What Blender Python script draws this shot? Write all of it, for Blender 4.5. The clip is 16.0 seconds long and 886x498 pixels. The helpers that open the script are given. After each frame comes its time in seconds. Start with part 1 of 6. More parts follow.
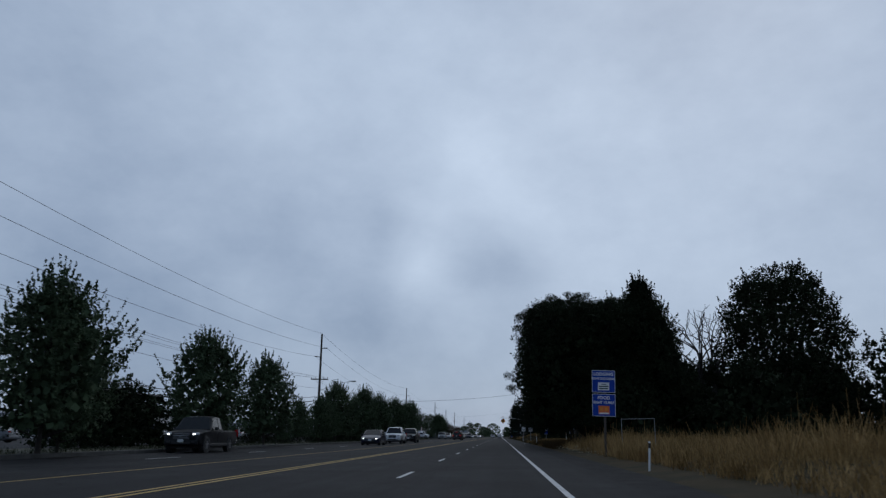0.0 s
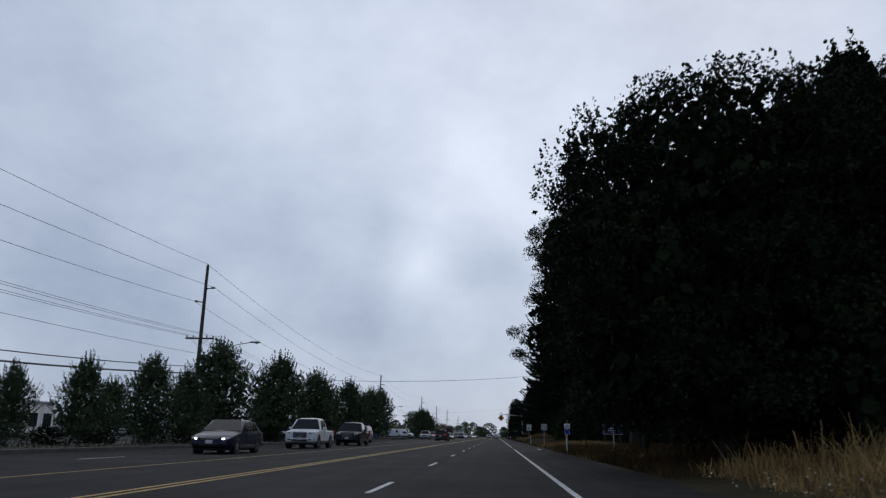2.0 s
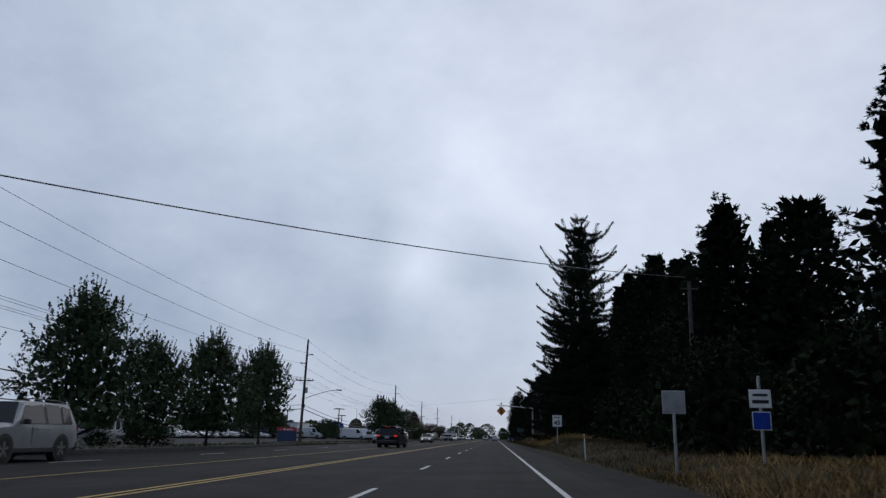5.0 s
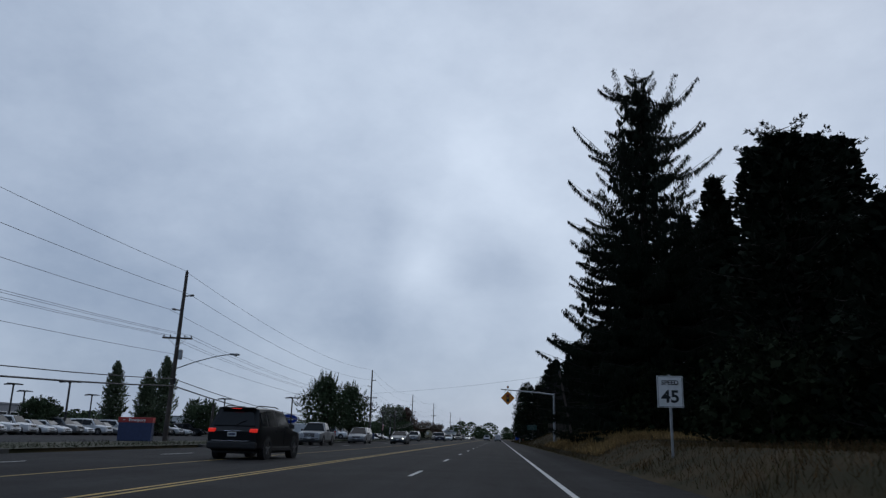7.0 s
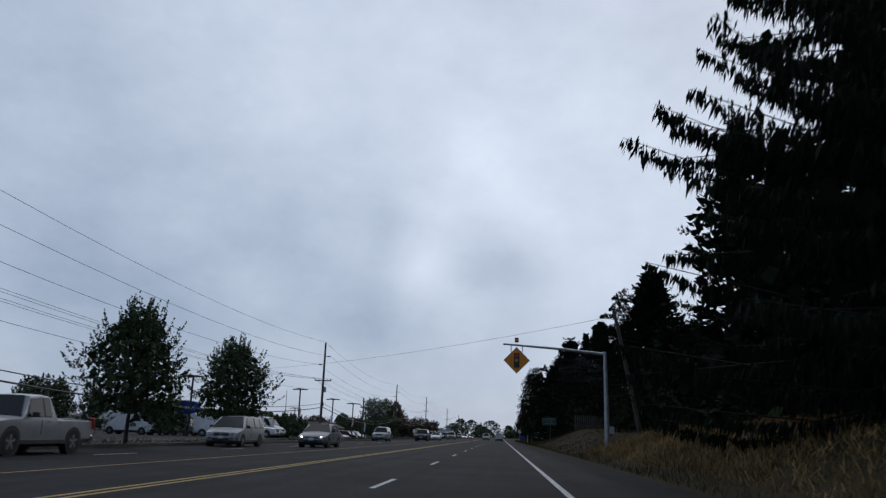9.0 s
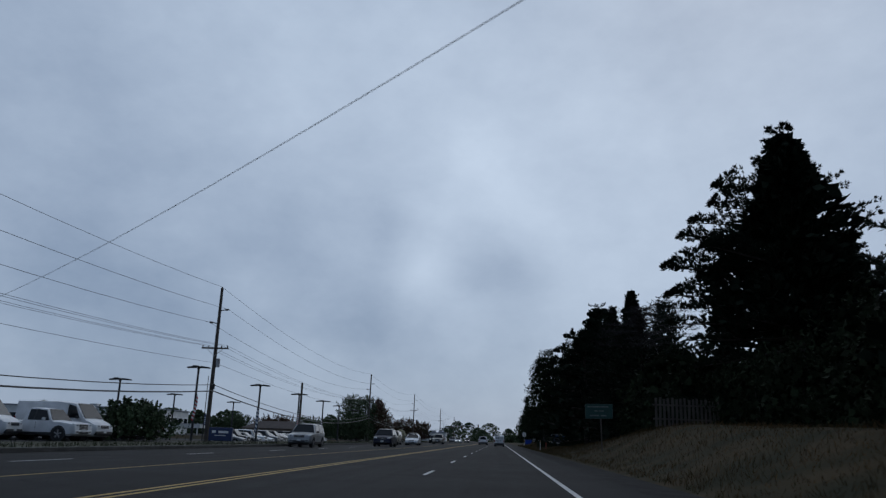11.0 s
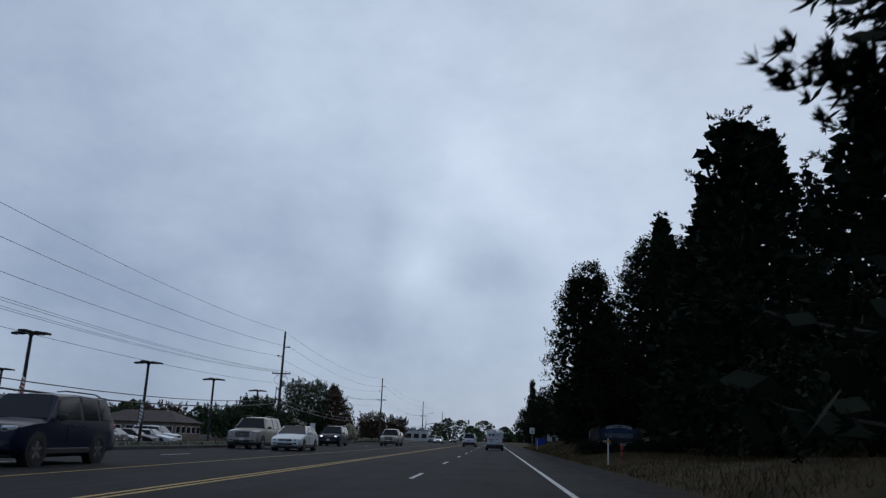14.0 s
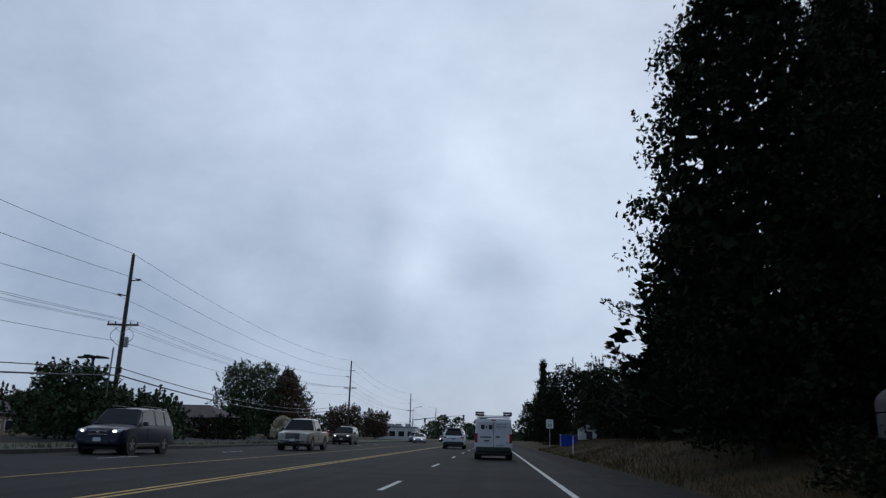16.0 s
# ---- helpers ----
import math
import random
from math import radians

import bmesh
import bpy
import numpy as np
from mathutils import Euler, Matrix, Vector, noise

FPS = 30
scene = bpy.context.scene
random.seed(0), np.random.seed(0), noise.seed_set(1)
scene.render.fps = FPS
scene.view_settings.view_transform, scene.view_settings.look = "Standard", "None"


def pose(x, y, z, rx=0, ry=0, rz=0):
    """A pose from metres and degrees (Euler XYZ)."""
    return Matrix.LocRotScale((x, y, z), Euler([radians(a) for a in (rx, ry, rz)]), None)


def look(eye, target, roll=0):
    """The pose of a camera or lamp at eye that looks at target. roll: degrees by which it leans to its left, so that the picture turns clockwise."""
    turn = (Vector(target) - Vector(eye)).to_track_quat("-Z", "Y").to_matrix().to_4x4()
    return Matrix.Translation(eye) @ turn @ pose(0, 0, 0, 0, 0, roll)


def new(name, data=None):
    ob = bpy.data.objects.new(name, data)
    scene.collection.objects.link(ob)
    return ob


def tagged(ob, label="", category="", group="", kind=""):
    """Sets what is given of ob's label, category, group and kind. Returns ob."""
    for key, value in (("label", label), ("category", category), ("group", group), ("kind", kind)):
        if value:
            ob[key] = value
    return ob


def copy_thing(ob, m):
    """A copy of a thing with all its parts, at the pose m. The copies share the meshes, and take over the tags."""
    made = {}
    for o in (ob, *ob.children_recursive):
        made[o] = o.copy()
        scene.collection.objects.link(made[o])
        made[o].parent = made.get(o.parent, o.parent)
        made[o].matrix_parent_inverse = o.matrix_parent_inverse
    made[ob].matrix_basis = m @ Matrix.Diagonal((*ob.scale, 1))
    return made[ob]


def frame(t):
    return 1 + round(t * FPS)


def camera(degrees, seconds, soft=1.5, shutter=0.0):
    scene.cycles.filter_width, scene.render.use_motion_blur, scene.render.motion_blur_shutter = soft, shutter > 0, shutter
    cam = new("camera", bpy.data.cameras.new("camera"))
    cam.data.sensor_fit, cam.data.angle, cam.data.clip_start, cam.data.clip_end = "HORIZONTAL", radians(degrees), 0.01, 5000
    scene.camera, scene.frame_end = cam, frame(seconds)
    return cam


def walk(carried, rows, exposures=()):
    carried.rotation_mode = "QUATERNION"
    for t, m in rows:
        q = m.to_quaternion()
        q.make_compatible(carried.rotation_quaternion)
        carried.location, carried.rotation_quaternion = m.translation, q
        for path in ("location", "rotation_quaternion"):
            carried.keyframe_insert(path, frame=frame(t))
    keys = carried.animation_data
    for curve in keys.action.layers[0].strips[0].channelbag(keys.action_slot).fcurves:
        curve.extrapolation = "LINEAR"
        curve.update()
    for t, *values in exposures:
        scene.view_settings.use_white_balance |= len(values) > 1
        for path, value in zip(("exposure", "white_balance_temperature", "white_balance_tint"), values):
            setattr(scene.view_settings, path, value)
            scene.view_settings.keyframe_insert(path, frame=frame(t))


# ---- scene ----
cam = camera(60.9, 16.0, 1.3, 0.12)
EYE = 0.95
# t, x, y, yaw, pitch, roll
ROWS = [
    (0, 0.00, 0.00, 4.23, 13.91, -0.43),
    (0.5, -0.04, 10.18, 4.19, 13.82, -0.67),
    (1, -0.09, 20.35, 4.12, 13.80, -0.82),
    (1.5, -0.17, 30.50, 4.02, 13.84, -0.93),
    (2, -0.22, 40.62, 3.96, 13.89, -1.08),
    (2.5, -0.21, 50.73, 4.01, 13.89, -1.06),
    (3, -0.20, 60.82, 4.10, 13.88, -0.92),
    (3.5, -0.19, 70.89, 4.09, 13.92, -0.88),
    (4, -0.14, 80.94, 3.99, 13.97, -0.91),
    (4.75, -0.10, 96.03, 3.86, 14.05, -1.03),
    (5.5, -0.17, 111.16, 3.86, 14.00, -1.11),
    (6.25, -0.21, 126.33, 3.76, 14.03, -1.19),
    (6.5, -0.21, 131.40, 3.86, 14.02, -1.27),
    (7, -0.20, 141.55, 4.07, 13.99, -1.42),
    (7.5, -0.16, 151.72, 4.22, 13.96, -1.53),
    (8, -0.13, 161.91, 4.27, 13.94, -1.55),
    (8.5, -0.10, 172.12, 4.27, 13.91, -1.57),
    (9, -0.07, 182.32, 4.22, 13.90, -1.63),
    (9.75, -0.04, 197.64, 4.17, 14.07, -1.74),
    (10.5, -0.25, 212.96, 4.14, 14.10, -1.79),
    (11.25, -0.37, 228.30, 4.11, 14.20, -1.89),
    (11.5, -0.40, 233.41, 4.05, 14.21, -1.94),
    (12, -0.44, 243.64, 3.95, 14.22, -1.97),
    (12.5, -0.45, 253.86, 3.90, 14.23, -1.97),
    (13, -0.41, 264.06, 3.91, 14.20, -1.88),
    (13.5, -0.37, 274.24, 3.88, 14.17, -1.80),
    (14, -0.34, 284.40, 3.81, 14.15, -1.77),
    (14.5, -0.34, 294.54, 3.76, 14.09, -1.64),
    (15, -0.38, 304.65, 3.75, 13.97, -1.38),
    (15.5, -0.36, 314.75, 3.79, 13.95, -1.24),
    (16, -0.29, 324.82, 3.81, 14.05, -1.44),
]
EXPOSE = [(0.0, 0.05, 6350, 9), (0.5, 0.05, 6350, 9), (1.0, 0.12, 6380, 10), (1.5, 0.17, 6500, 10), (2.0, 0.42, 6900, 13), (2.5, 0.56, 7100, 16), (3.0, 0.5, 7100, 16), (4.0, 0.5, 7100, 16), (5.2, 0.35, 6800, 12),
          (6.5, 0.22, 6600, 10), (7.5, 0.27, 6600, 10), (8.0, 0.45, 6900, 11), (9.0, 0.35, 6800, 11), (10.2, 0.12, 6500, 10), (11.5, 0.0, 6350, 8), (12.5, 0.02, 6350, 8), (13.5, 0.12, 6450, 9), (14.5, 0.22, 6500, 10), (15.5, 0.28, 6550, 10), (16.0, 0.35, 6600, 10)]
walk(cam, [(t, pose(x, y, EYE, 90 + p, r, w)) for t, x, y, w, p, r in ROWS], EXPOSE)

# ---- world and sun: an overcast morning ----
SUN_EL, SUN_AZ = 38.0, 20.0
world = bpy.data.worlds.new("overcast")
scene.world = world
world.use_nodes = True
WN, WL = world.node_tree.nodes, world.node_tree.links
WN.clear()


def wnode(kind, **kw):
    n = WN.new(kind)
    for k, v in kw.items():
        n.inputs[k].default_value = v
    return n


def wmath(op, a, b=None):
    n = WN.new("ShaderNodeMath")
    n.operation = op
    for i, s in enumerate((a, b)):
        if s is None:
            continue
        if isinstance(s, (int, float)):
            n.inputs[i].default_value = s
        else:
            WL.new(s, n.inputs[i])
    return n.outputs[0]


w_sky = WN.new("ShaderNodeTexSky")
w_sky.sky_type = "NISHITA"
w_sky.sun_disc = False
w_sky.sun_elevation, w_sky.sun_rotation = radians(SUN_EL), radians(SUN_AZ)
w_co = WN.new("ShaderNodeTexCoord")
w_sep = WN.new("ShaderNodeSeparateXYZ")
WL.new(w_co.outputs["Generated"], w_sep.inputs[0])
# the cloud deck: soft masses of thinner and thicker cloud by azimuth, elevation, spread and weight, frayed by noise
CLOUDS = [
    (0.0, 22.0, 55.0, 0.62),
    (-4.9, 16.0, 2.6, 0.15),
    (2.2, 16.4, 2.6, 0.2),
    (-0.3, 19.1, 2.6, 0.15),
    (-2.4, 22.3, 3.0, 0.22),
    (-5.9, 12.3, 2.3, 0.24),
    (-7.8, 27.8, 3.4, 0.07),
    (-19.6, 10.6, 2.4, 0.17),
    (-2.1, 9.0, 2.6, 0.09),
    (7.0, 12.9, 3.4, 0.09),
    (6.7, 23.1, 6.4, 0.09),
    (19.2, 19.4, 8.6, 0.08),
    (-16.6, 27.8, 8.2, 0.13),
    (-13.2, 19.6, 5.6, -0.05),
    (-18.6, 13.6, 4.7, -0.2),
    (-28.2, 20.4, 5.2, -0.11),
    (-10.7, 8.3, 3.2, -0.2),
    (0.7, 12.3, 2.8, -0.16),
    (-8.9, 15.6, 2.1, -0.13),
    (-24.7, 7.8, 4.7, -0.13),
    (-31.2, 10.6, 4.7, -0.17),
    (14.8, 29.3, 4.7, -0.13),
    (27.5, 27.3, 6.4, 0.0),
    (-0.8, 28.9, 2.6, 0.07),
    (-4.5, 3.1, 11.2, -0.2),
    (-24.1, 2.3, 8.6, -0.23),
]


def sky_noise(scale, detail, rough, offset, stretch=(1, 1, 1)):
    m = WN.new("ShaderNodeMapping")
    m.inputs["Location"].default_value, m.inputs["Scale"].default_value = offset, stretch
    WL.new(w_co.outputs["Generated"], m.inputs[0])
    n = wnode("ShaderNodeTexNoise", Scale=scale, Detail=detail, Roughness=rough)
    WL.new(m.outputs[0], n.inputs["Vector"])
    return n


def vmath(op, a, b=None):
    n = WN.new("ShaderNodeVectorMath")
    n.operation = op
    for i, s in enumerate((a, b)):
        if s is None:
            continue
        if isinstance(s, tuple):
            n.inputs[i].default_value = s
        else:
            WL.new(s, n.inputs[i])
    return n


fray = sky_noise(5.0, 5.0, 0.6, (1.3, 0.4, 2.0)).outputs["Color"]
w_dir = vmath("ADD", w_co.outputs["Generated"], vmath("MULTIPLY", vmath("SUBTRACT", fray, (0.5, 0.5, 0.5)).outputs[0], (0.05, 0.05, 0.05)).outputs[0]).outputs[0]
w_dir = vmath("NORMALIZE", w_dir).outputs[0]
w_val = wmath("ADD", wmath("MULTIPLY", wmath("SUBTRACT", sky_noise(2.6, 4.0, 0.5, (4.0, 1.0, 0.0)).outputs["Fac"], 0.5), 0.12), -0.067)
w_val = wmath("ADD", w_val, wmath("MULTIPLY", wmath("SUBTRACT", sky_noise(9.0, 6.0, 0.55, (2.0, 7.0, 0.0), (1, 1, 1.5)).outputs["Fac"], 0.5), 0.3))
for az, el, spread, weight in CLOUDS:
    az, el, spread = radians(az), radians(el), radians(spread)
    d = (math.sin(az) * math.cos(el), math.cos(az) * math.cos(el), math.sin(el))
    gap = wmath("SUBTRACT", 1.0, vmath("DOT_PRODUCT", w_dir, d).outputs["Value"])
    w_val = wmath("ADD", w_val, wmath("MULTIPLY", wmath("EXPONENT", wmath("MULTIPLY", gap, -2.0 / spread ** 2)), weight))
w_ramp = WN.new("ShaderNodeValToRGB")
w_ramp.color_ramp.elements[0].position, w_ramp.color_ramp.elements[0].color = 0.0, (0.203, 0.27, 0.392, 1)
w_ramp.color_ramp.elements[1].position, w_ramp.color_ramp.elements[1].color = 1.0, (0.638, 0.736, 0.878, 1)
w_val = wmath("ADD", w_val, wmath("MULTIPLY", wmath("SUBTRACT", sky_noise(24.0, 6.0, 0.6, (5.0, 2.0, 1.0), (1, 1, 1.6)).outputs["Fac"], 0.5), 0.16))
WL.new(w_val, w_ramp.inputs[0])
w_bg1, w_bg2, w_add, w_out = (WN.new(k) for k in ("ShaderNodeBackground", "ShaderNodeBackground", "ShaderNodeAddShader", "ShaderNodeOutputWorld"))
WL.new(w_sky.outputs[0], w_bg1.inputs[0])
w_bg1.inputs[1].default_value = 0.006
WL.new(w_ramp.outputs[0], w_bg2.inputs[0])
w_bg2.inputs[1].default_value = 0.9
WL.new(w_bg1.outputs[0], w_add.inputs[0])
WL.new(w_bg2.outputs[0], w_add.inputs[1])
WL.new(w_add.outputs[0], w_out.inputs[0])

sun = new("sun", bpy.data.lights.new("sun", "SUN"))
sun.data.energy, sun.data.angle, sun.data.color = 0.5, radians(100), (1.0, 0.96, 0.9)
sun.matrix_world = look((0, 0, 0), (-math.sin(radians(SUN_AZ)) * math.cos(radians(SUN_EL)), -math.cos(radians(SUN_AZ)) * math.cos(radians(SUN_EL)), -math.sin(radians(SUN_EL))))


# ---- materials ----
def mat(name, colour, rough=0.7, metal=0.0, vary=0.25, scale=6.0, fine=60.0, bump=0.0, spread=0.0, island=False, coat=0.0, spec=0.5, tint=None):
    """A surface with blotches and grain; spread varies whole pieces, tint is a second colour for the blotches."""
    m = bpy.data.materials.new(name)
    m.use_nodes = True
    N, L = m.node_tree.nodes, m.node_tree.links
    b = N["Principled BSDF"]
    b.inputs["Roughness"].default_value, b.inputs["Metallic"].default_value = rough, metal
    b.inputs["Coat Weight"].default_value, b.inputs["Specular IOR Level"].default_value = coat, spec
    co = N.new("ShaderNodeTexCoord")
    big, small = N.new("ShaderNodeTexNoise"), N.new("ShaderNodeTexNoise")
    big.inputs["Scale"].default_value, small.inputs["Scale"].default_value = scale, fine
    big.inputs["Detail"].default_value = 4.0
    for n in (big, small):
        L.new(co.outputs["Object"], n.inputs["Vector"])
    mx = N.new("ShaderNodeMix")
    mx.data_type = "RGBA"
    dark = tint or [c * (1 - vary) for c in colour]
    mx.inputs["A"].default_value, mx.inputs["B"].default_value = (*dark, 1), (*[min(1, c * (1 + vary * 0.6)) for c in colour], 1)
    ramp = N.new("ShaderNodeMapRange")
    ramp.inputs["From Min"].default_value, ramp.inputs["From Max"].default_value = 0.35, 0.65
    L.new(big.outputs["Fac"], ramp.inputs["Value"])
    L.new(ramp.outputs["Result"], mx.inputs["Factor"])
    hs = N.new("ShaderNodeHueSaturation")
    L.new(mx.outputs["Result"], hs.inputs["Color"])
    val = N.new("ShaderNodeMapRange")
    val.inputs["To Min"].default_value, val.inputs["To Max"].default_value = 1 - vary * 0.5, 1 + vary * 0.5
    L.new(small.outputs["Fac"], val.inputs["Value"])
    out = val.outputs["Result"]
    if spread:
        src = N.new("ShaderNodeNewGeometry").outputs["Random Per Island"] if island else N.new("ShaderNodeObjectInfo").outputs["Random"]
        r = N.new("ShaderNodeMapRange")
        r.inputs["To Min"].default_value, r.inputs["To Max"].default_value = 1 - spread, 1 + spread
        L.new(src, r.inputs["Value"])
        mu = N.new("ShaderNodeMath")
        mu.operation = "MULTIPLY"
        L.new(out, mu.inputs[0])
        L.new(r.outputs["Result"], mu.inputs[1])
        out = mu.outputs[0]
    L.new(out, hs.inputs["Value"])
    L.new(hs.outputs["Color"], b.inputs["Base Color"])
    if bump:
        bp = N.new("ShaderNodeBump")
        bp.inputs["Strength"].default_value, bp.inputs["Distance"].default_value = bump, 0.02
        L.new(small.outputs["Fac"], bp.inputs["Height"])
        L.new(bp.outputs["Normal"], b.inputs["Normal"])
    return m


def glow(name, colour, power):
    m = bpy.data.materials.new(name)
    m.use_nodes = True
    b = m.node_tree.nodes["Principled BSDF"]
    b.inputs["Base Color"].default_value = (*colour, 1)
    b.inputs["Emission Color"].default_value, b.inputs["Emission Strength"].default_value = (*colour, 1), power
    return m


def asphalt(name, tone):
    """Tarmac with stone grain, darker wheel tracks along the lanes, patches and fine cracks."""
    m = mat(name, (tone, tone, tone * 1.04), 0.85, vary=0.3, scale=0.35, fine=90.0, bump=0.35, spec=0.1)
    N, L = m.node_tree.nodes, m.node_tree.links
    b = N["Principled BSDF"]
    src = b.inputs["Base Color"].links[0].from_socket
    co = N.new("ShaderNodeTexCoord")
    mp = N.new("ShaderNodeMapping")
    mp.inputs["Scale"].default_value = (1.7, 0.02, 1)
    L.new(co.outputs["Object"], mp.inputs[0])
    streak = N.new("ShaderNodeTexNoise")
    streak.inputs["Scale"].default_value, streak.inputs["Detail"].default_value = 1.0, 3.0
    L.new(mp.outputs[0], streak.inputs["Vector"])
    crack = N.new("ShaderNodeTexVoronoi")
    crack.feature = "DISTANCE_TO_EDGE"
    crack.inputs["Scale"].default_value = 0.22
    wob = N.new("ShaderNodeTexNoise")
    wob.inputs["Scale"].default_value = 0.9
    L.new(co.outputs["Object"], wob.inputs["Vector"])
    addv = N.new("ShaderNodeMixRGB")
    addv.blend_type, addv.inputs[0].default_value = "ADD", 1.0
    L.new(co.outputs["Object"], addv.inputs[1])
    L.new(wob.outputs["Color"], addv.inputs[2])
    L.new(addv.outputs[0], crack.inputs["Vector"])
    lim = N.new("ShaderNodeMapRange")
    lim.inputs["From Max"].default_value, lim.inputs["To Min"].default_value = 0.012, 0.55
    L.new(crack.outputs["Distance"], lim.inputs["Value"])
    rg = N.new("ShaderNodeMapRange")
    rg.inputs["From Min"].default_value, rg.inputs["From Max"].default_value = 0.3, 0.7
    rg.inputs["To Min"].default_value, rg.inputs["To Max"].default_value = 0.72, 1.25
    L.new(streak.outputs["Fac"], rg.inputs["Value"])
    mu = N.new("ShaderNodeMath")
    mu.operation = "MULTIPLY"
    L.new(rg.outputs["Result"], mu.inputs[0])
    L.new(lim.outputs["Result"], mu.inputs[1])
    hs = N.new("ShaderNodeHueSaturation")
    L.new(src, hs.inputs["Color"])
    L.new(mu.outputs[0], hs.inputs["Value"])
    L.new(hs.outputs["Color"], b.inputs["Base Color"])
    return m


def worn_paint(name, colour):
    """Road paint that has worn through to the tarmac in specks."""
    m = mat(name, colour, 0.7, vary=0.2, scale=3.0, fine=40.0)
    N, L = m.node_tree.nodes, m.node_tree.links
    b = N["Principled BSDF"]
    src = b.inputs["Base Color"].links[0].from_socket
    co, n, r, mx = (N.new(k) for k in ("ShaderNodeTexCoord", "ShaderNodeTexNoise", "ShaderNodeMapRange", "ShaderNodeMixRGB"))
    n.inputs["Scale"].default_value, n.inputs["Detail"].default_value, n.inputs["Roughness"].default_value = 7.0, 6.0, 0.75
    r.inputs["From Min"].default_value, r.inputs["From Max"].default_value = 0.33, 0.45
    L.new(co.outputs["Object"], n.inputs["Vector"])
    L.new(n.outputs["Fac"], r.inputs["Value"])
    L.new(r.outputs["Result"], mx.inputs[0])
    mx.inputs[1].default_value = (0.06, 0.06, 0.06, 1)
    L.new(src, mx.inputs[2])
    L.new(mx.outputs[0], b.inputs["Base Color"])
    return m


M_ROAD = asphalt("road_asphalt", 0.0195)
M_LOT = asphalt("lot_asphalt", 0.032)
M_SHOULDER = mat("shoulder_gravel", (0.023, 0.0222, 0.022), 0.95, spec=0.1, vary=0.35, scale=1.2, fine=45, bump=0.6)
M_WHITE = worn_paint("white_road_paint", (0.52, 0.52, 0.51))
M_YELLOW = worn_paint("yellow_road_paint", (0.4, 0.26, 0.045))
M_KERB = mat("kerb_concrete", (0.055, 0.054, 0.05), 0.9, vary=0.3, scale=1.5, fine=40, bump=0.3)
M_GROUND = mat("dry_soil_and_grass", (0.042, 0.029, 0.014), 0.95, vary=0.4, scale=0.5, fine=25, bump=0.6, spec=0.1, tint=(0.02, 0.02, 0.009))
M_LAWN = mat("verge_grass", (0.024, 0.03, 0.013), 0.95, vary=0.35, scale=0.6, fine=30, bump=0.6, tint=(0.05, 0.045, 0.022))
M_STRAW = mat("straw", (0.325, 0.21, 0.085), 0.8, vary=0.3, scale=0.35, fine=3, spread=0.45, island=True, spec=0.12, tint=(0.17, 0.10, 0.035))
# darker copy of the straw: the trees' shade is put into its colour
M_SHADESTRAW = mat("dull_dry_grass", (0.076, 0.042, 0.015), 0.8, vary=0.3, scale=0.35, fine=3, spread=0.45, island=True, spec=0.12, tint=(0.045, 0.031, 0.013))
M_GREENGRASS = mat("green_grass_blades", (0.05, 0.046, 0.018), 0.8, vary=0.3, scale=0.4, fine=3, spread=0.4, island=True, spec=0.1, tint=(0.035, 0.026, 0.01))
M_VERGE = mat("mown_grass_blades", (0.02, 0.027, 0.01), 0.8, vary=0.3, scale=0.4, fine=3, spread=0.4, island=True, spec=0.1)
M_LEAF = mat("broad_leaves", (0.056, 0.08, 0.041), 0.65, vary=0.3, scale=0.5, fine=4, spread=0.32, island=True, spec=0.08)
M_POPLAR = mat("grey_green_poplar_leaves", (0.085, 0.108, 0.062), 0.65, vary=0.3, scale=0.5, fine=4, spread=0.3, island=True, spec=0.1)
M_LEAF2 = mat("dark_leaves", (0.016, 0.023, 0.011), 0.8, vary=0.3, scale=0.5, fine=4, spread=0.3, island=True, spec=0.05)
M_LEAFRED = mat("autumn_leaves", (0.075, 0.035, 0.028), 0.65, vary=0.3, scale=0.5, fine=4, spread=0.4, island=True, spec=0.12, tint=(0.055, 0.05, 0.025))
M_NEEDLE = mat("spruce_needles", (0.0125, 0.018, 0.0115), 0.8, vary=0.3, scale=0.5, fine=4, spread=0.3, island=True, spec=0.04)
M_TWIG = mat("dead_twigs", (0.014, 0.012, 0.011), 0.9, vary=0.3, scale=2, fine=12)
M_BARK = mat("bark", (0.034, 0.028, 0.022), 0.95, vary=0.4, scale=2.5, fine=18, bump=0.8)
M_POLE = mat("weathered_pole_wood", (0.075, 0.062, 0.052), 0.9, vary=0.3, scale=1.5, fine=25, bump=0.4)
M_STEEL = mat("galvanised_steel", (0.38, 0.39, 0.4), 0.5, 0.7, vary=0.2, scale=3, fine=30)
M_DARKSTEEL = mat("dark_painted_steel", (0.022, 0.022, 0.025), 0.5, 0.2, vary=0.25, scale=3, fine=30)
M_WIRE = mat("wire", (0.035, 0.035, 0.04), 0.6, vary=0.1)
M_CERAMIC = mat("insulator_ceramic", (0.12, 0.1, 0.09), 0.3, vary=0.1)
M_SIGNWHITE = mat("white_sign_face", (0.78, 0.78, 0.76), 0.45, vary=0.08, scale=4, fine=40)
M_SIGNBLUE = mat("blue_sign_face", (0.012, 0.05, 0.34), 0.5, vary=0.12, scale=4, fine=40, spec=0.2)
# blue of the welcome sign, darkened in colour for the shade of the trees
M_SIGNPAINT = mat("weathered_blue_paint", (0.012, 0.042, 0.1), 0.6, vary=0.4, scale=1.2, fine=20, tint=(0.006, 0.012, 0.04))
M_SIGNHILL = mat("dark_painted_hills", (0.012, 0.014, 0.014), 0.6, vary=0.4, scale=2, fine=20)
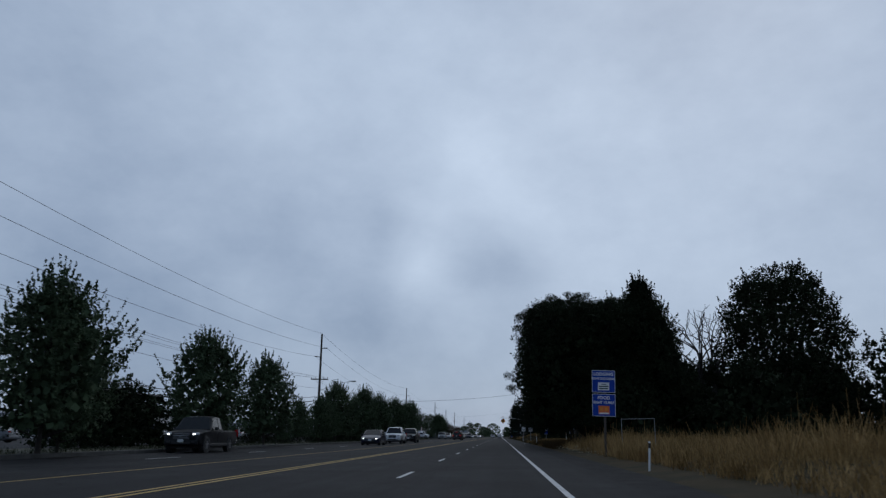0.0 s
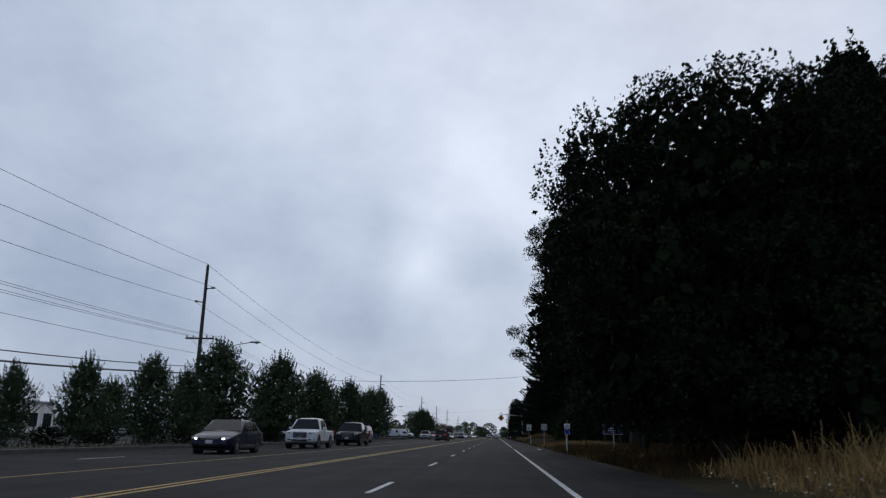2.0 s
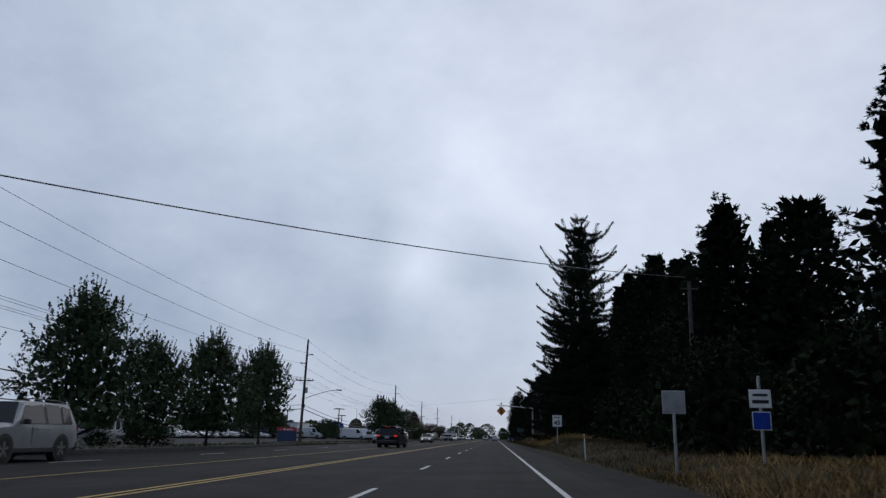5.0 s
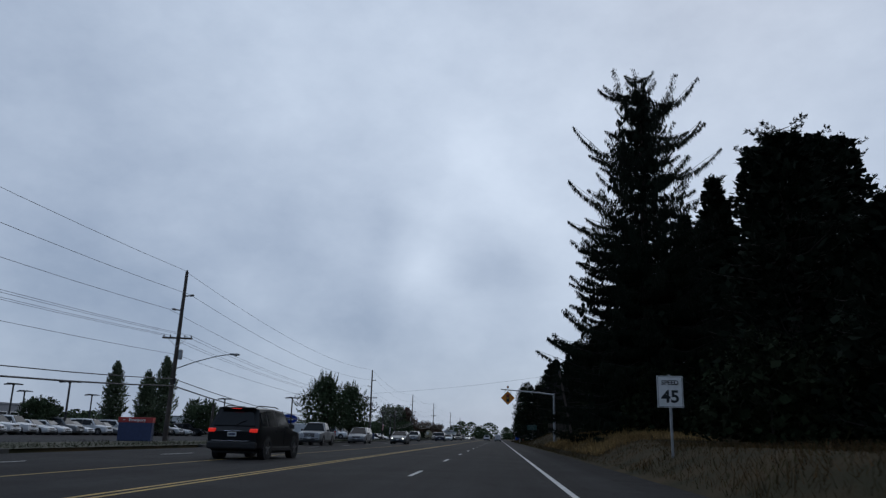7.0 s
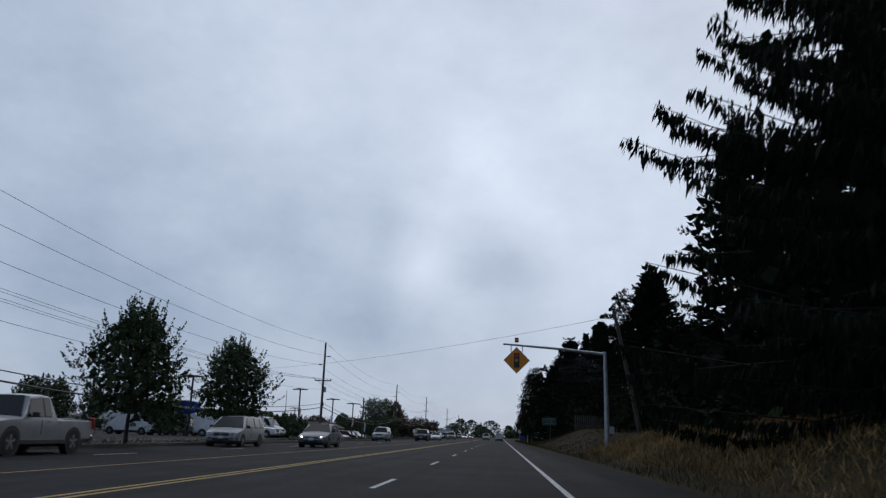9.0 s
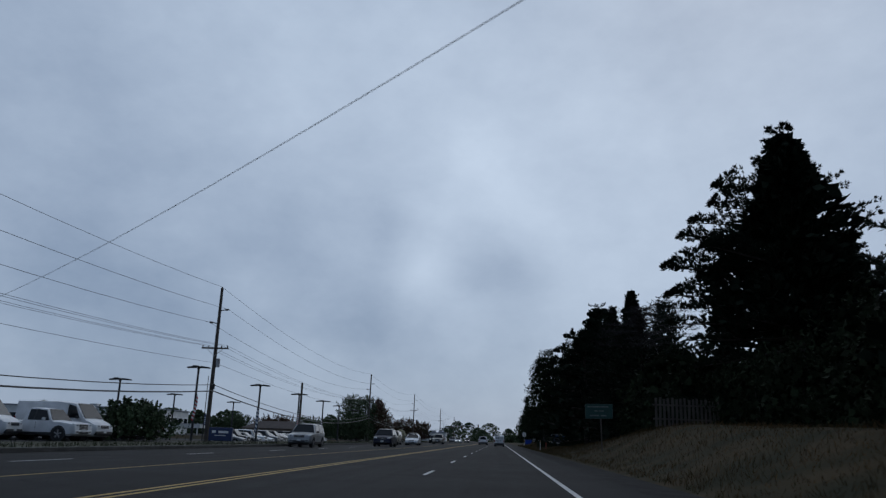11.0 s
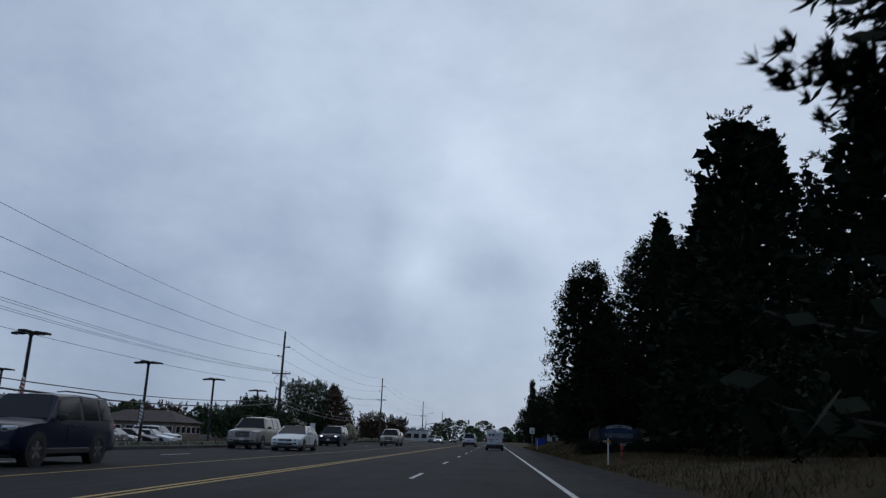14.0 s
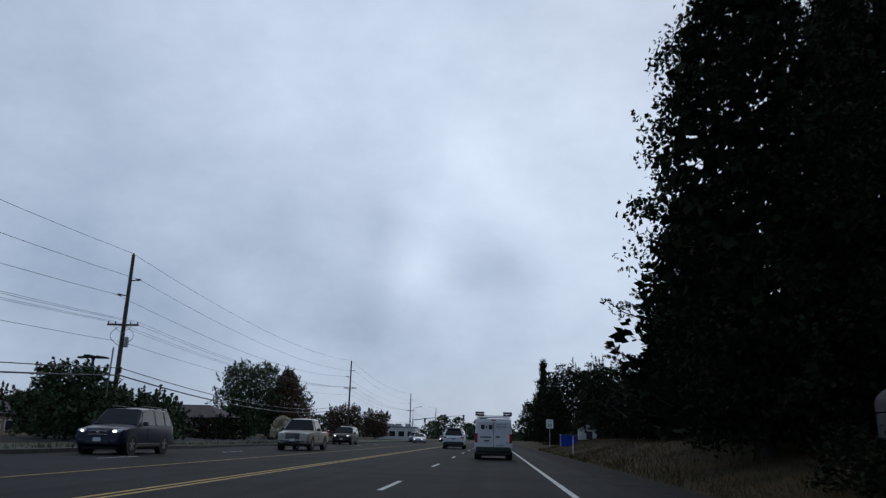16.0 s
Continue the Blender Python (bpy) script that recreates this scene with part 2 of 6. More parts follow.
# white sign print, its colour dimmed to stand for tree shade
M_SHADEPRINT = mat("faded_sign_lettering", (0.1, 0.13, 0.12), 0.6, vary=0.3, scale=6, fine=30)
# pale letters of the welcome sign, with the same shade mixed into the colour
M_DIMTEXT = mat("worn_pale_lettering", (0.17, 0.18, 0.19), 0.6, vary=0.4, scale=5, fine=30)
M_RIBBON = mat("weathered_grey_paint", (0.3, 0.31, 0.32), 0.6, vary=0.35, scale=3, fine=25)
M_SIGNNAVY = mat("navy_sign_face", (0.022, 0.04, 0.11), 0.4, vary=0.12, scale=4, fine=40)
M_SIGNGREEN = mat("green_sign_face", (0.006, 0.042, 0.034), 0.5, vary=0.15, scale=4, fine=40)
M_SIGNRED = mat("red_sign_face", (0.42, 0.035, 0.03), 0.45, vary=0.12, scale=4, fine=40)
M_AMBER = mat("amber_sign_face", (0.75, 0.26, 0.02), 0.45, vary=0.1, scale=4, fine=40)
M_ORANGE = mat("orange_sign_face", (0.75, 0.16, 0.03), 0.45, vary=0.1, scale=4, fine=40)
M_MARKER = mat("faded_orange_plastic", (0.3, 0.05, 0.025), 0.6, vary=0.3, scale=5, fine=30)
M_BLACK = mat("black_lettering", (0.015, 0.015, 0.016), 0.5, vary=0.1)
M_ALU = mat("bare_aluminium", (0.45, 0.45, 0.46), 0.45, 0.8, vary=0.15, scale=4, fine=40)
M_PLASTIC = mat("black_plastic", (0.02, 0.02, 0.021), 0.55, vary=0.15, scale=5, fine=50)
M_TYRE = mat("tyre_rubber", (0.018, 0.018, 0.018), 0.85, vary=0.2, scale=9, fine=60)
M_RIM = mat("alloy_rim", (0.42, 0.42, 0.43), 0.35, 0.8, vary=0.15, scale=9, fine=60)
M_GLASS = mat("car_glass", (0.01, 0.012, 0.014), 0.08, vary=0.05, spec=0.28)
M_CHROME = mat("chrome", (0.6, 0.6, 0.62), 0.15, 1.0, vary=0.05)
M_TAIL = mat("red_tail_lens", (0.35, 0.012, 0.012), 0.2, vary=0.1, spec=0.6)
M_LENS = mat("clear_lamp_lens", (0.6, 0.62, 0.64), 0.12, vary=0.05, spec=0.6)
M_BRAKE = glow("lit_brake_lamp", (0.8, 0.03, 0.02), 0.38)
M_HEAD = glow("lit_headlamp", (1.0, 0.97, 0.9), 3.5)
M_PLATE = mat("plate_face", (0.6, 0.62, 0.62), 0.45, vary=0.1)
M_WALLWHITE = mat("white_stucco", (0.62, 0.62, 0.6), 0.85, vary=0.15, scale=1, fine=25)
M_WALLTAN = mat("tan_siding", (0.24, 0.185, 0.14), 0.85, vary=0.2, scale=1, fine=25)
M_WALLGREY = mat("grey_metal_siding", (0.25, 0.26, 0.28), 0.7, vary=0.15, scale=1, fine=25)
M_ROOF = mat("brown_roofing", (0.05, 0.038, 0.035), 0.9, vary=0.3, scale=1, fine=20)
M_WINDOW = mat("building_glass", (0.02, 0.024, 0.03), 0.08, vary=0.05, spec=0.6)
# grey stone of the sign wings, base colour lowered to hold the trees' shade
M_STONE = mat("grey_stone", (0.06, 0.058, 0.055), 0.9, vary=0.3, scale=3, fine=20, bump=0.6, spread=0.25)
M_BLOSSOM = mat("cream_plumes", (0.55, 0.5, 0.36), 0.8, vary=0.2, scale=2, fine=8, spread=0.3, island=True, spec=0.12)


def paint(name, colour, metal=0.0):
    return mat(name, colour, 0.34, metal, vary=0.1, scale=2, fine=60, coat=0.12, spec=0.2, tint=[c * 0.9 for c in colour])


P_WHITE = paint("white_car_paint", (0.68, 0.69, 0.7))
P_SILVER = paint("silver_car_paint", (0.3, 0.31, 0.32), 0.4)
P_GREY = paint("grey_car_paint", (0.17, 0.18, 0.19), 0.3)
P_BLACK = paint("black_car_paint", (0.008, 0.009, 0.011))
P_NAVY = paint("navy_car_paint", (0.01, 0.014, 0.035))
P_GOLD = paint("beige_car_paint", (0.34, 0.315, 0.27), 0.3)


# ---- helpers for shapes ----
def quads(name, V, F, material, parent=None, label="", smooth=False):
    """A mesh object from vertex and face arrays; faces all of one size."""
    V, F = np.asarray(V, dtype=np.float32), np.asarray(F, dtype=np.int32)
    k = F.shape[1]
    me = bpy.data.meshes.new(name)
    me.vertices.add(len(V))
    me.vertices.foreach_set("co", V.ravel())
    me.loops.add(F.size)
    me.loops.foreach_set("vertex_index", F.ravel())
    me.polygons.add(len(F))
    me.polygons.foreach_set("loop_start", np.arange(0, F.size, k, dtype=np.int32))
    me.polygons.foreach_set("loop_total", np.full(len(F), k, dtype=np.int32))
    if smooth:
        me.polygons.foreach_set("use_smooth", np.ones(len(F), dtype=bool))
    me.materials.append(material)
    me.update(calc_edges=True)
    ob = new(name, me)
    ob.parent = parent
    if label:
        ob["label"] = label
    return ob


def part(name, bm, material, parent=None, label="", smooth=False):
    me = bpy.data.meshes.new(name)
    bmesh.ops.recalc_face_normals(bm, faces=bm.faces[:])
    bm.to_mesh(me)
    bm.free()
    if smooth:
        me.polygons.foreach_set("use_smooth", np.ones(len(me.polygons), dtype=bool))
        me.set_sharp_from_angle(angle=radians(38))
    me.materials.append(material)
    ob = new(name, me)
    ob.parent = parent
    if label:
        ob["label"] = label
    return ob


def add_box(bm, cx, cy, cz, sx, sy, sz, bevel=0.0, turn=None):
    """A bevelled box by its centre and sizes."""
    m = Matrix.Translation((cx, cy, cz)) @ (turn or Matrix()) @ Matrix.Diagonal((sx, sy, sz, 1))
    vs = bmesh.ops.create_cube(bm, size=1, matrix=m)["verts"]
    if bevel:
        es = list({e for v in vs for e in v.link_edges})
        bmesh.ops.bevel(bm, geom=es, offset=bevel, segments=2, affect="EDGES", profile=0.5)
    return bm


def box(cx, cy, cz, sx, sy, sz, bevel=0.0, turn=None):
    return add_box(bmesh.new(), cx, cy, cz, sx, sy, sz, bevel, turn)


def add_tube(bm, pts, radii, n=8, cap=True):
    """A tapered tube through the points."""
    rings = []
    for i, p in enumerate(pts):
        p = Vector(p)
        d = (Vector(pts[min(i + 1, len(pts) - 1)]) - Vector(pts[max(i - 1, 0)])).normalized()
        a = d.cross(Vector((0.13, 0.31, 0.94) if abs(d.z) < 0.9 else (1, 0.1, 0))).normalized()
        b = d.cross(a)
        r = radii[i] if hasattr(radii, "__len__") else radii
        rings.append([bm.verts.new(p + r * (math.cos(2 * math.pi * k / n) * a + math.sin(2 * math.pi * k / n) * b)) for k in range(n)])
    for r0, r1 in zip(rings, rings[1:]):
        for k in range(n):
            bm.faces.new((r0[k], r0[(k + 1) % n], r1[(k + 1) % n], r1[k]))
    if cap:
        bm.faces.new(rings[0][::-1])
        bm.faces.new(rings[-1])
    return bm


def tube(pts, radii, n=8):
    return add_tube(bmesh.new(), pts, radii, n)


def thing(name, at, rz=0.0, label="", category="", group="", tilt=(0, 0)):
    """The Empty at a thing's base."""
    ob = new(name)
    ob.empty_display_size = 0.2
    ob.matrix_basis = pose(*at, tilt[0], tilt[1], rz)
    return tagged(ob, label, category, group)


def lettering(text, size, material, parent, at, rot=(90, 0, 0), name="lettering", align="CENTER", wide=1.0):
    """Raised letters in the built-in font, as a mesh."""
    cu = bpy.data.curves.new(name, "FONT")
    cu.body, cu.size, cu.align_x, cu.align_y, cu.extrude, cu.offset = text, size, align, "CENTER", 0.003, size * 0.025
    tmp = bpy.data.objects.new(name, cu)
    scene.collection.objects.link(tmp)
    bpy.context.view_layer.update()
    me = bpy.data.meshes.new_from_object(tmp.evaluated_get(bpy.context.evaluated_depsgraph_get()))
    bpy.data.objects.remove(tmp)
    me.materials.clear()
    me.materials.append(material)
    ob = new(name, me)
    ob.parent = parent
    ob.matrix_basis = pose(*at, *rot) @ Matrix.Diagonal((wide, 1, 1, 1))
    return ob


def bars(parent, material, at, rows, name="text_bar"):
    """Unreadable writing on a face towards -y: rows of (x, z, width, height)."""
    for x, z, w, h in rows:
        part(name, box(at[0] + x, at[1], at[2] + z, w, 0.006, h, 0.0), material, parent)


# ---- ground, road, verges ----
BANK_Y = [0, 45, 60, 112, 122, 150, 172, 188, 250, 262, 272, 290, 312, 335, 355, 395, 415, 440]
BANK_H = [0.4, 0.5, 0.3, 0.25, 0.5, 0.72, 0.85, 1.5, 1.6, 2.0, 1.9, 1.2, 0.5, 0.5, 1.1, 1.2, 0.4, 0.12]


def verge_height(x, y):
    """Ground level: the road bench, the kerbed strip beyond the oncoming lanes and the bank beside the shoulder."""
    if x < -26.5 and 288 < y < 364:
        return -0.5
    if x < -17.75:
        return 0.13
    if x < 3.4:
        return -0.06
    u = min(max((x - 3.4) / float(np.interp(y, [120, 132, 172, 190], [5.5, 2.6, 2.6, 5.5])), 0.0), 1.0)
    rise = float(np.interp(y, BANK_Y, BANK_H)) + 0.12 * math.sin(y * 0.13)
    return -0.06 + 0.05 * min(1, (x - 3.4) / 0.4) + rise * u * u * (3 - 2 * u) + 0.06 * noise.noise((x * 0.5, y * 0.4, 1.0)) * min(1, (x - 3.4) / 2)


gx = [-2500, -600, -200, -90, -60, -40, -30, -25, -21, -18.5, -17.8, -17.7, -10, 0, 3.2, 3.6, 4.2, 5, 6, 7, 8, 9, 10.5, 12, 15, 20, 28, 40, 70, 140, 400, 2500]
gy = [-900, -200, -60] + [-30 + 4 * i for i in range(150)] + [600, 700, 900, 1400, 3500]
GV = [(x, y, verge_height(x, y)) for y in gy for x in gx]
nx = len(gx)
GF = [(j * nx + i, j * nx + i + 1, (j + 1) * nx + i + 1, (j + 1) * nx + i) for j in range(len(gy) - 1) for i in range(nx - 1)]
ground = quads("ground", GV, GF, M_GROUND, smooth=True)
tagged(ground, "dry grassy soil, rising in a low bank beside the road", "ground", kind="structure")


def strip(name, x0, x1, y0, y1, z, material, label, category, step=8.0, kind="structure"):
    n = max(1, int((y1 - y0) / step))
    V = [(x, y0 + (y1 - y0) * j / n, z) for j in range(n + 1) for x in (x0, x1)]
    F = [(2 * j, 2 * j + 1, 2 * j + 3, 2 * j + 2) for j in range(n)]
    return tagged(quads(name, V, F, material), label, category, kind=kind)


strip("road", -17.45, 2.6, -120, 1200, 0.0, M_ROAD, "dark grey worn asphalt road of five lanes", "road", 40)
strip("shoulder", 2.6, 3.75, -120, 1200, -0.004, M_SHOULDER, "grey gravelly asphalt shoulder beside the edge line", "road", 40)
strip("parking_lot", -125, -24.6, 20, 284, 0.14, M_LOT, "grey asphalt car lot behind the street trees", "pavement", 40)
strip("parking_lot", -125, -29.6, 291, 361, -0.44, M_LOT, "grey asphalt dealer's lot lying below the road", "pavement", 40)
strip("parking_lot", -125, -24.6, 368, 470, 0.14, M_LOT, "grey asphalt car lot beyond the dealership", "pavement", 40)
strip("verge", -24.6, -17.72, -120, 900, 0.145, M_LAWN, "mown green verge between kerb and car lot", "ground", 40)
side_drive = strip("side_road", 2.6, 60, 101, 112, 0.006, M_ROAD, "asphalt side road joining the highway", "road", 6)
for v in side_drive.data.vertices:
    v.co.z = max(0.0, verge_height(v.co.x, v.co.y) + 0.02) if v.co.x > 4 else 0.0

kb = bmesh.new()
for y0 in range(-120, 900, 6):
    if not (166 < y0 < 182):
        add_box(kb, -17.58, y0 + 3, 0.06, 0.25, 5.985, 0.22, 0.02)
tagged(part("kerb", kb, M_KERB), "grey concrete kerb along the oncoming lanes", "kerb", kind="structure")


def paint_line(name, x, w, spans, material, label):
    V, F = [], []
    for a, b in spans:
        n = max(1, int((b - a) / 30))
        for j in range(n):
            y0, y1 = a + (b - a) * j / n, a + (b - a) * (j + 1) / n
            k = len(V)
            V += [(x - w / 2, y0, 0.004), (x + w / 2, y0, 0.004), (x + w / 2, y1, 0.004), (x - w / 2, y1, 0.004)]
            F.append((k, k + 1, k + 2, k + 3))
    return tagged(quads(name, V, F, material), label, "road marking", kind="structure")


DASH, DASH_0 = 11.89, 29.8
paint_line("edge_line", 1.12, 0.12, [(-100, 101), (112, 1100)], M_WHITE, "worn white edge line on the asphalt")
paint_line("lane_line", -2.35, 0.11, [(DASH_0 + DASH * k, DASH_0 + DASH * k + 3.05) for k in range(-6, 70)], M_WHITE, "broken white line between two lanes")
for dx in (0.0, -0.26):
    paint_line("centre_line", -5.85 + dx, 0.11, [(-100, 1100)], M_YELLOW, "solid yellow line beside the turning lane")
paint_line("turn_lane_line", -9.7, 0.09, [(-100, 1100)], M_YELLOW, "solid yellow line beside the turning lane")
paint_line("lane_line", -13.4, 0.11, [(5 + DASH * k, 5 + DASH * k + 3.05) for k in range(-8, 70)], M_WHITE, "broken white line between two lanes")
paint_line("side_road_line", 3.2, 0.3, [(101.5, 104.5)], M_WHITE, "short white stop bar at the side road")


# ---- vegetation ----
def leaf_quads(C, size, rng, up=0.0, aspect=0.62):
    """Folded diamond leaves at the centres C; up leans their tips upward (or down, below zero)."""
    n = len(C)
    d = rng.normal(size=(n, 3))
    d[:, 2] += up * 2
    d /= np.linalg.norm(d, axis=1)[:, None]
    s = np.cross(d, rng.normal(size=(n, 3)))
    s /= np.linalg.norm(s, axis=1)[:, None] + 1e-6
    nn = np.cross(d, s)
    ln = (size * rng.uniform(0.65, 1.35, n))[:, None]
    V = np.stack([C - d * ln * 0.5, C + s * ln * aspect * 0.5 + nn * ln * 0.12, C + d * ln * 0.5, C - s * ln * aspect * 0.5 + nn * ln * 0.12], 1).reshape(-1, 3)
    return V, np.arange(4 * n, dtype=np.int32).reshape(n, 4)


def crown_points(rng, H, R, base, shape, clumps, per, spread, lobes, shoots, solid, shoot, inner):
    """Leaf places: clumps inside an uneven crown, and sprays that stand out of it."""
    ph = rng.uniform(0, 6.28, 4)

    def edge(u, a):
        return R * shape(u) * (1 + lobes * (math.sin(2 * a + ph[0] + 4 * u) + math.sin(3 * a + ph[1] - 6 * u) + math.sin(5 * a + ph[2] + 11 * u)) / 2)

    out, tips = [], []
    while len(tips) < clumps:
        u, a = rng.uniform(0, 1), rng.uniform(0, 6.283)
        q = rng.uniform(0.3, 1) ** 0.4
        r = edge(u, a) * q
        tips.append((r * math.cos(a), r * math.sin(a), base + u * (H - base) * 0.97, q))
    for x, y, z, q in tips:
        d = rng.normal(size=(per, 3))
        d /= np.linalg.norm(d, axis=1)[:, None]
        k = d * (spread * rng.uniform(0.9, 1.9) * rng.uniform(0.15, 1, per) ** 0.5)[:, None]
        k[:, 2] *= 0.7
        out.append(np.array([x, y, z]) + k)
    for _ in range(shoots):
        u, a = rng.uniform(0.1, 1) ** 0.65, rng.uniform(0, 6.283)
        r = edge(u, a) * rng.uniform(0.82, 1.0)
        p = np.array([r * math.cos(a), r * math.sin(a), base + u * (H - base) * 0.94])
        o = np.array([math.cos(a) * (1.15 - u), math.sin(a) * (1.15 - u), 0.35 + 0.75 * u])
        m = 26
        s = rng.uniform(0, 1, m)[:, None]
        out.append(p + s * o * rng.uniform(0.16, 0.36) * shoot * min(R, 4.0) + rng.normal(size=(m, 3)) * spread * 0.26 * (1.15 - s))
    core, big = [], min(inner, 0.16 * R + 0.12)
    for _ in range(int(solid * 1.5 * R * (H - base) / (0.25 * big * big))):
        u, a = rng.uniform(0.03, 0.9), rng.uniform(0, 6.283)
        r = max(0.0, edge(u, a) * 0.9 - big * 0.6) * rng.uniform(0.0, 1.0) ** 0.5
        core.append((r * math.cos(a), r * math.sin(a), base + u * (H - base - big * 0.5)))
    return np.concatenate(out), tips, np.array(core), big


def limbs(bm, rng, H, base, tips, thick, count, lean=0.0):
    top = H * 0.8
    add_tube(bm, [(0, 0, -0.3), (lean * 0.2, 0, base * 0.5), (lean * 0.6, 0, base), (lean, 0, (base + top) / 2), (lean * 1.2, 0, top)],
             [thick * 1.3, thick, thick * 0.85, thick * 0.5, thick * 0.12], 9)
    for i in rng.choice(len(tips), min(count, len(tips)), replace=False):
        x, y, z, q = tips[i]
        s = max(base * 0.7, z - 0.45 * math.hypot(x, y) - 0.1 * H)
        s = min(s, top * 0.9)
        m = (x * 0.45, y * 0.45, s + (z - s) * 0.4)
        r = thick * 0.38 * (1 - 0.6 * s / H)
        add_tube(bm, [(lean * s / top, 0, s), m, (x, y, z)], [r, r * 0.65, r * 0.2], 6)


SHAPES = {
    "maple": lambda u: max(0.08, math.sin(math.pi * min(1, u ** 0.62)) ** 0.75 * (1.08 - 0.35 * u)),
    "oak": lambda u: max(0.1, (1 - (1.75 * u - 0.8) ** 4 * 0.9) ** 0.5 if abs(1.75 * u - 0.8) < 1.02 else 0.1),
    "street": lambda u: max(0.1, (1 - abs(1.9 * u - 0.75) ** 2.6 * 0.62) ** 0.75 * (1.06 - 0.3 * u ** 2) - 0.08 if u < 0.98 else 0.1),
    "oval": lambda u: max(0.12, math.sin(math.pi * (0.16 + 0.8 * u)) ** 0.6),
    "bush": lambda u: max(0.1, (1 - u ** 2.2) ** 0.5),
    "column": lambda u: max(0.06, math.sin(math.pi * (0.06 + 0.94 * u) ** 0.55) ** 0.6),
}


def broadleaf(name, at, H, R, base, shape, clumps, per, spread, leaf, seed, material, label, category="tree", lobes=0.16, shoots=30, thick=0.16, arms=14, up=0.2, group="", squash=1.0, solid=3.0, shoot=1.0, inner=0.36):
    rng = np.random.default_rng(seed)
    t = thing(name, at, 0, label, category, group)
    P, tips, core, big = crown_points(rng, H, R, base, SHAPES[shape], clumps, per, spread, lobes, shoots, solid, shoot, inner)
    P[:, 1] *= squash
    bm = bmesh.new()
    limbs(bm, rng, H, base, tips, thick, arms)
    part("trunk", bm, M_BARK, t, smooth=True)
    V, F = leaf_quads(P, leaf, rng, up)
    core[:, 1] *= squash
    V2, F2 = leaf_quads(core, big, rng, 0.2, 0.95)
    V, F = np.concatenate([V, V2]), np.concatenate([F, F2 + len(V)])
    quads("crown", V, F, material, t)
    return t


def spruce(name, at, H, R, seed, label, levels=62, droop=0.35, hang=0.75, bare=0.05, leaf=0.34, power=0.85, up_tip=0.25, group="", density=1.0, dead_top=0.0, flat=0.0, hero=0.06, solid=1.3, arms=6, low=0.72, fan=0.16, core=(0.72, 1.1, 0.45)):
    """A conifer: whorls of limbs with sprays along them, hanging or flat."""
    rng = np.random.default_rng(seed)
    t = thing(name, at, rng.uniform(0, 360), label, "tree", group)
    bm, C, D = bmesh.new(), [], []
    twigs, boughs = bmesh.new(), bmesh.new()
    add_tube(bm, [(0, 0, -0.3), (0, 0, H * 0.3), (0.1, 0, H * 0.7), (0, 0, H * 0.98)], [H * 0.018, H * 0.014, H * 0.007, 0.02], 8)
    for i in range(levels):
        u = bare + (1 - bare) * (i + rng.uniform(-0.3, 0.3)) / levels
        z0 = max(0.2, u * H)
        dead = u > 1 - dead_top
        ring = 8 if arms == 5 and u < 0.55 else arms
        for a in rng.uniform(0, 6.283) + np.arange(ring) * 6.283 / ring + rng.normal(size=ring) * 0.2:
            L = R * max(0.04, (1 - u)) ** power * rng.uniform(low if u > 0.55 else 0.72, 1.12)
            if dead:
                L = R * rng.uniform(0.4, 0.85) * (1.0 - 0.3 * (u - 1 + dead_top) / dead_top) if rng.uniform() < 0.6 else 0.3
            thick = 1.0
            if 0.5 < u < 0.95 and rng.uniform() < hero:
                L = R * (1 - u) ** 0.3 * rng.uniform(0.7, 1.08)
                thick = 1.3
            s = np.linspace(0.08, 1, 7)
            rr = L * s
            dr, lift = droop * rng.uniform(0.7, 1.3), (droop + up_tip) * rng.uniform(0.5, 1.25)
            zz = z0 - dr * L * s + lift * L * s ** 2.6 * (0.3 + 0.9 * u)
            pts = np.stack([rr * math.cos(a), rr * math.sin(a), zz], 1)
            if dead:
                pts[:, 2] = z0 + 0.22 * L * s - 0.2 * L * s ** 2.2 + 0.05 * L * np.sin(s * 5 + a)
                pts[:, 0] += 0.06 * L * np.sin(s * 6 + 2 * a)
                add_tube(twigs, [tuple(p) for p in pts[::2]], [0.042, 0.03, 0.02, 0.008], 4)
                for _ in range(46):
                    k = rng.integers(2, 7)
                    p = pts[k]
                    q = p + np.array([math.cos(a) * rng.uniform(0, 0.6) + rng.normal() * 0.3, math.sin(a) * rng.uniform(0, 0.6) + rng.normal() * 0.3, rng.uniform(0.02, 0.4)])
                    add_tube(twigs, [tuple(p), tuple((p + q) / 2 + rng.normal(size=3) * 0.05), tuple(q)], [0.013, 0.01, 0.006], 3)
                continue
            if L > 0.8:
                add_tube(boughs, [tuple(p) for p in pts[::3]], [0.05 * L / R + 0.012, 0.026, 0.008], 4)
            m = max(4, int(L * 7 * density * thick))
            w = rng.uniform(0.12, 1, m) ** 0.8
            P = np.stack([np.interp(w, s, pts[:, k]) for k in range(3)], 1)
            side = (rng.normal(size=m) * fan * L * (1.15 - w) + rng.normal(size=m) * 0.1)[:, None]
            P = P + side * np.array([-math.sin(a), math.cos(a), 0])
            ln = hang * rng.uniform(0.4, 1.1, m) * (0.5 + 0.5 * min(1, L / 3)) * (1.2 - 0.75 * w)
            for k in range(m):
                o, sp = (0.45, 0.35) if flat else (0.22, 0.2)
                d = np.array([math.cos(a) * o + rng.normal() * sp, math.sin(a) * o + rng.normal() * sp, -1.0 + flat * 1.35 + rng.normal() * 0.25])
                C.append(P[k] + d * ln[k] * 0.4)
                D.append(d / np.linalg.norm(d) * ln[k])
    part("trunk", bm, M_BARK, t, smooth=True)
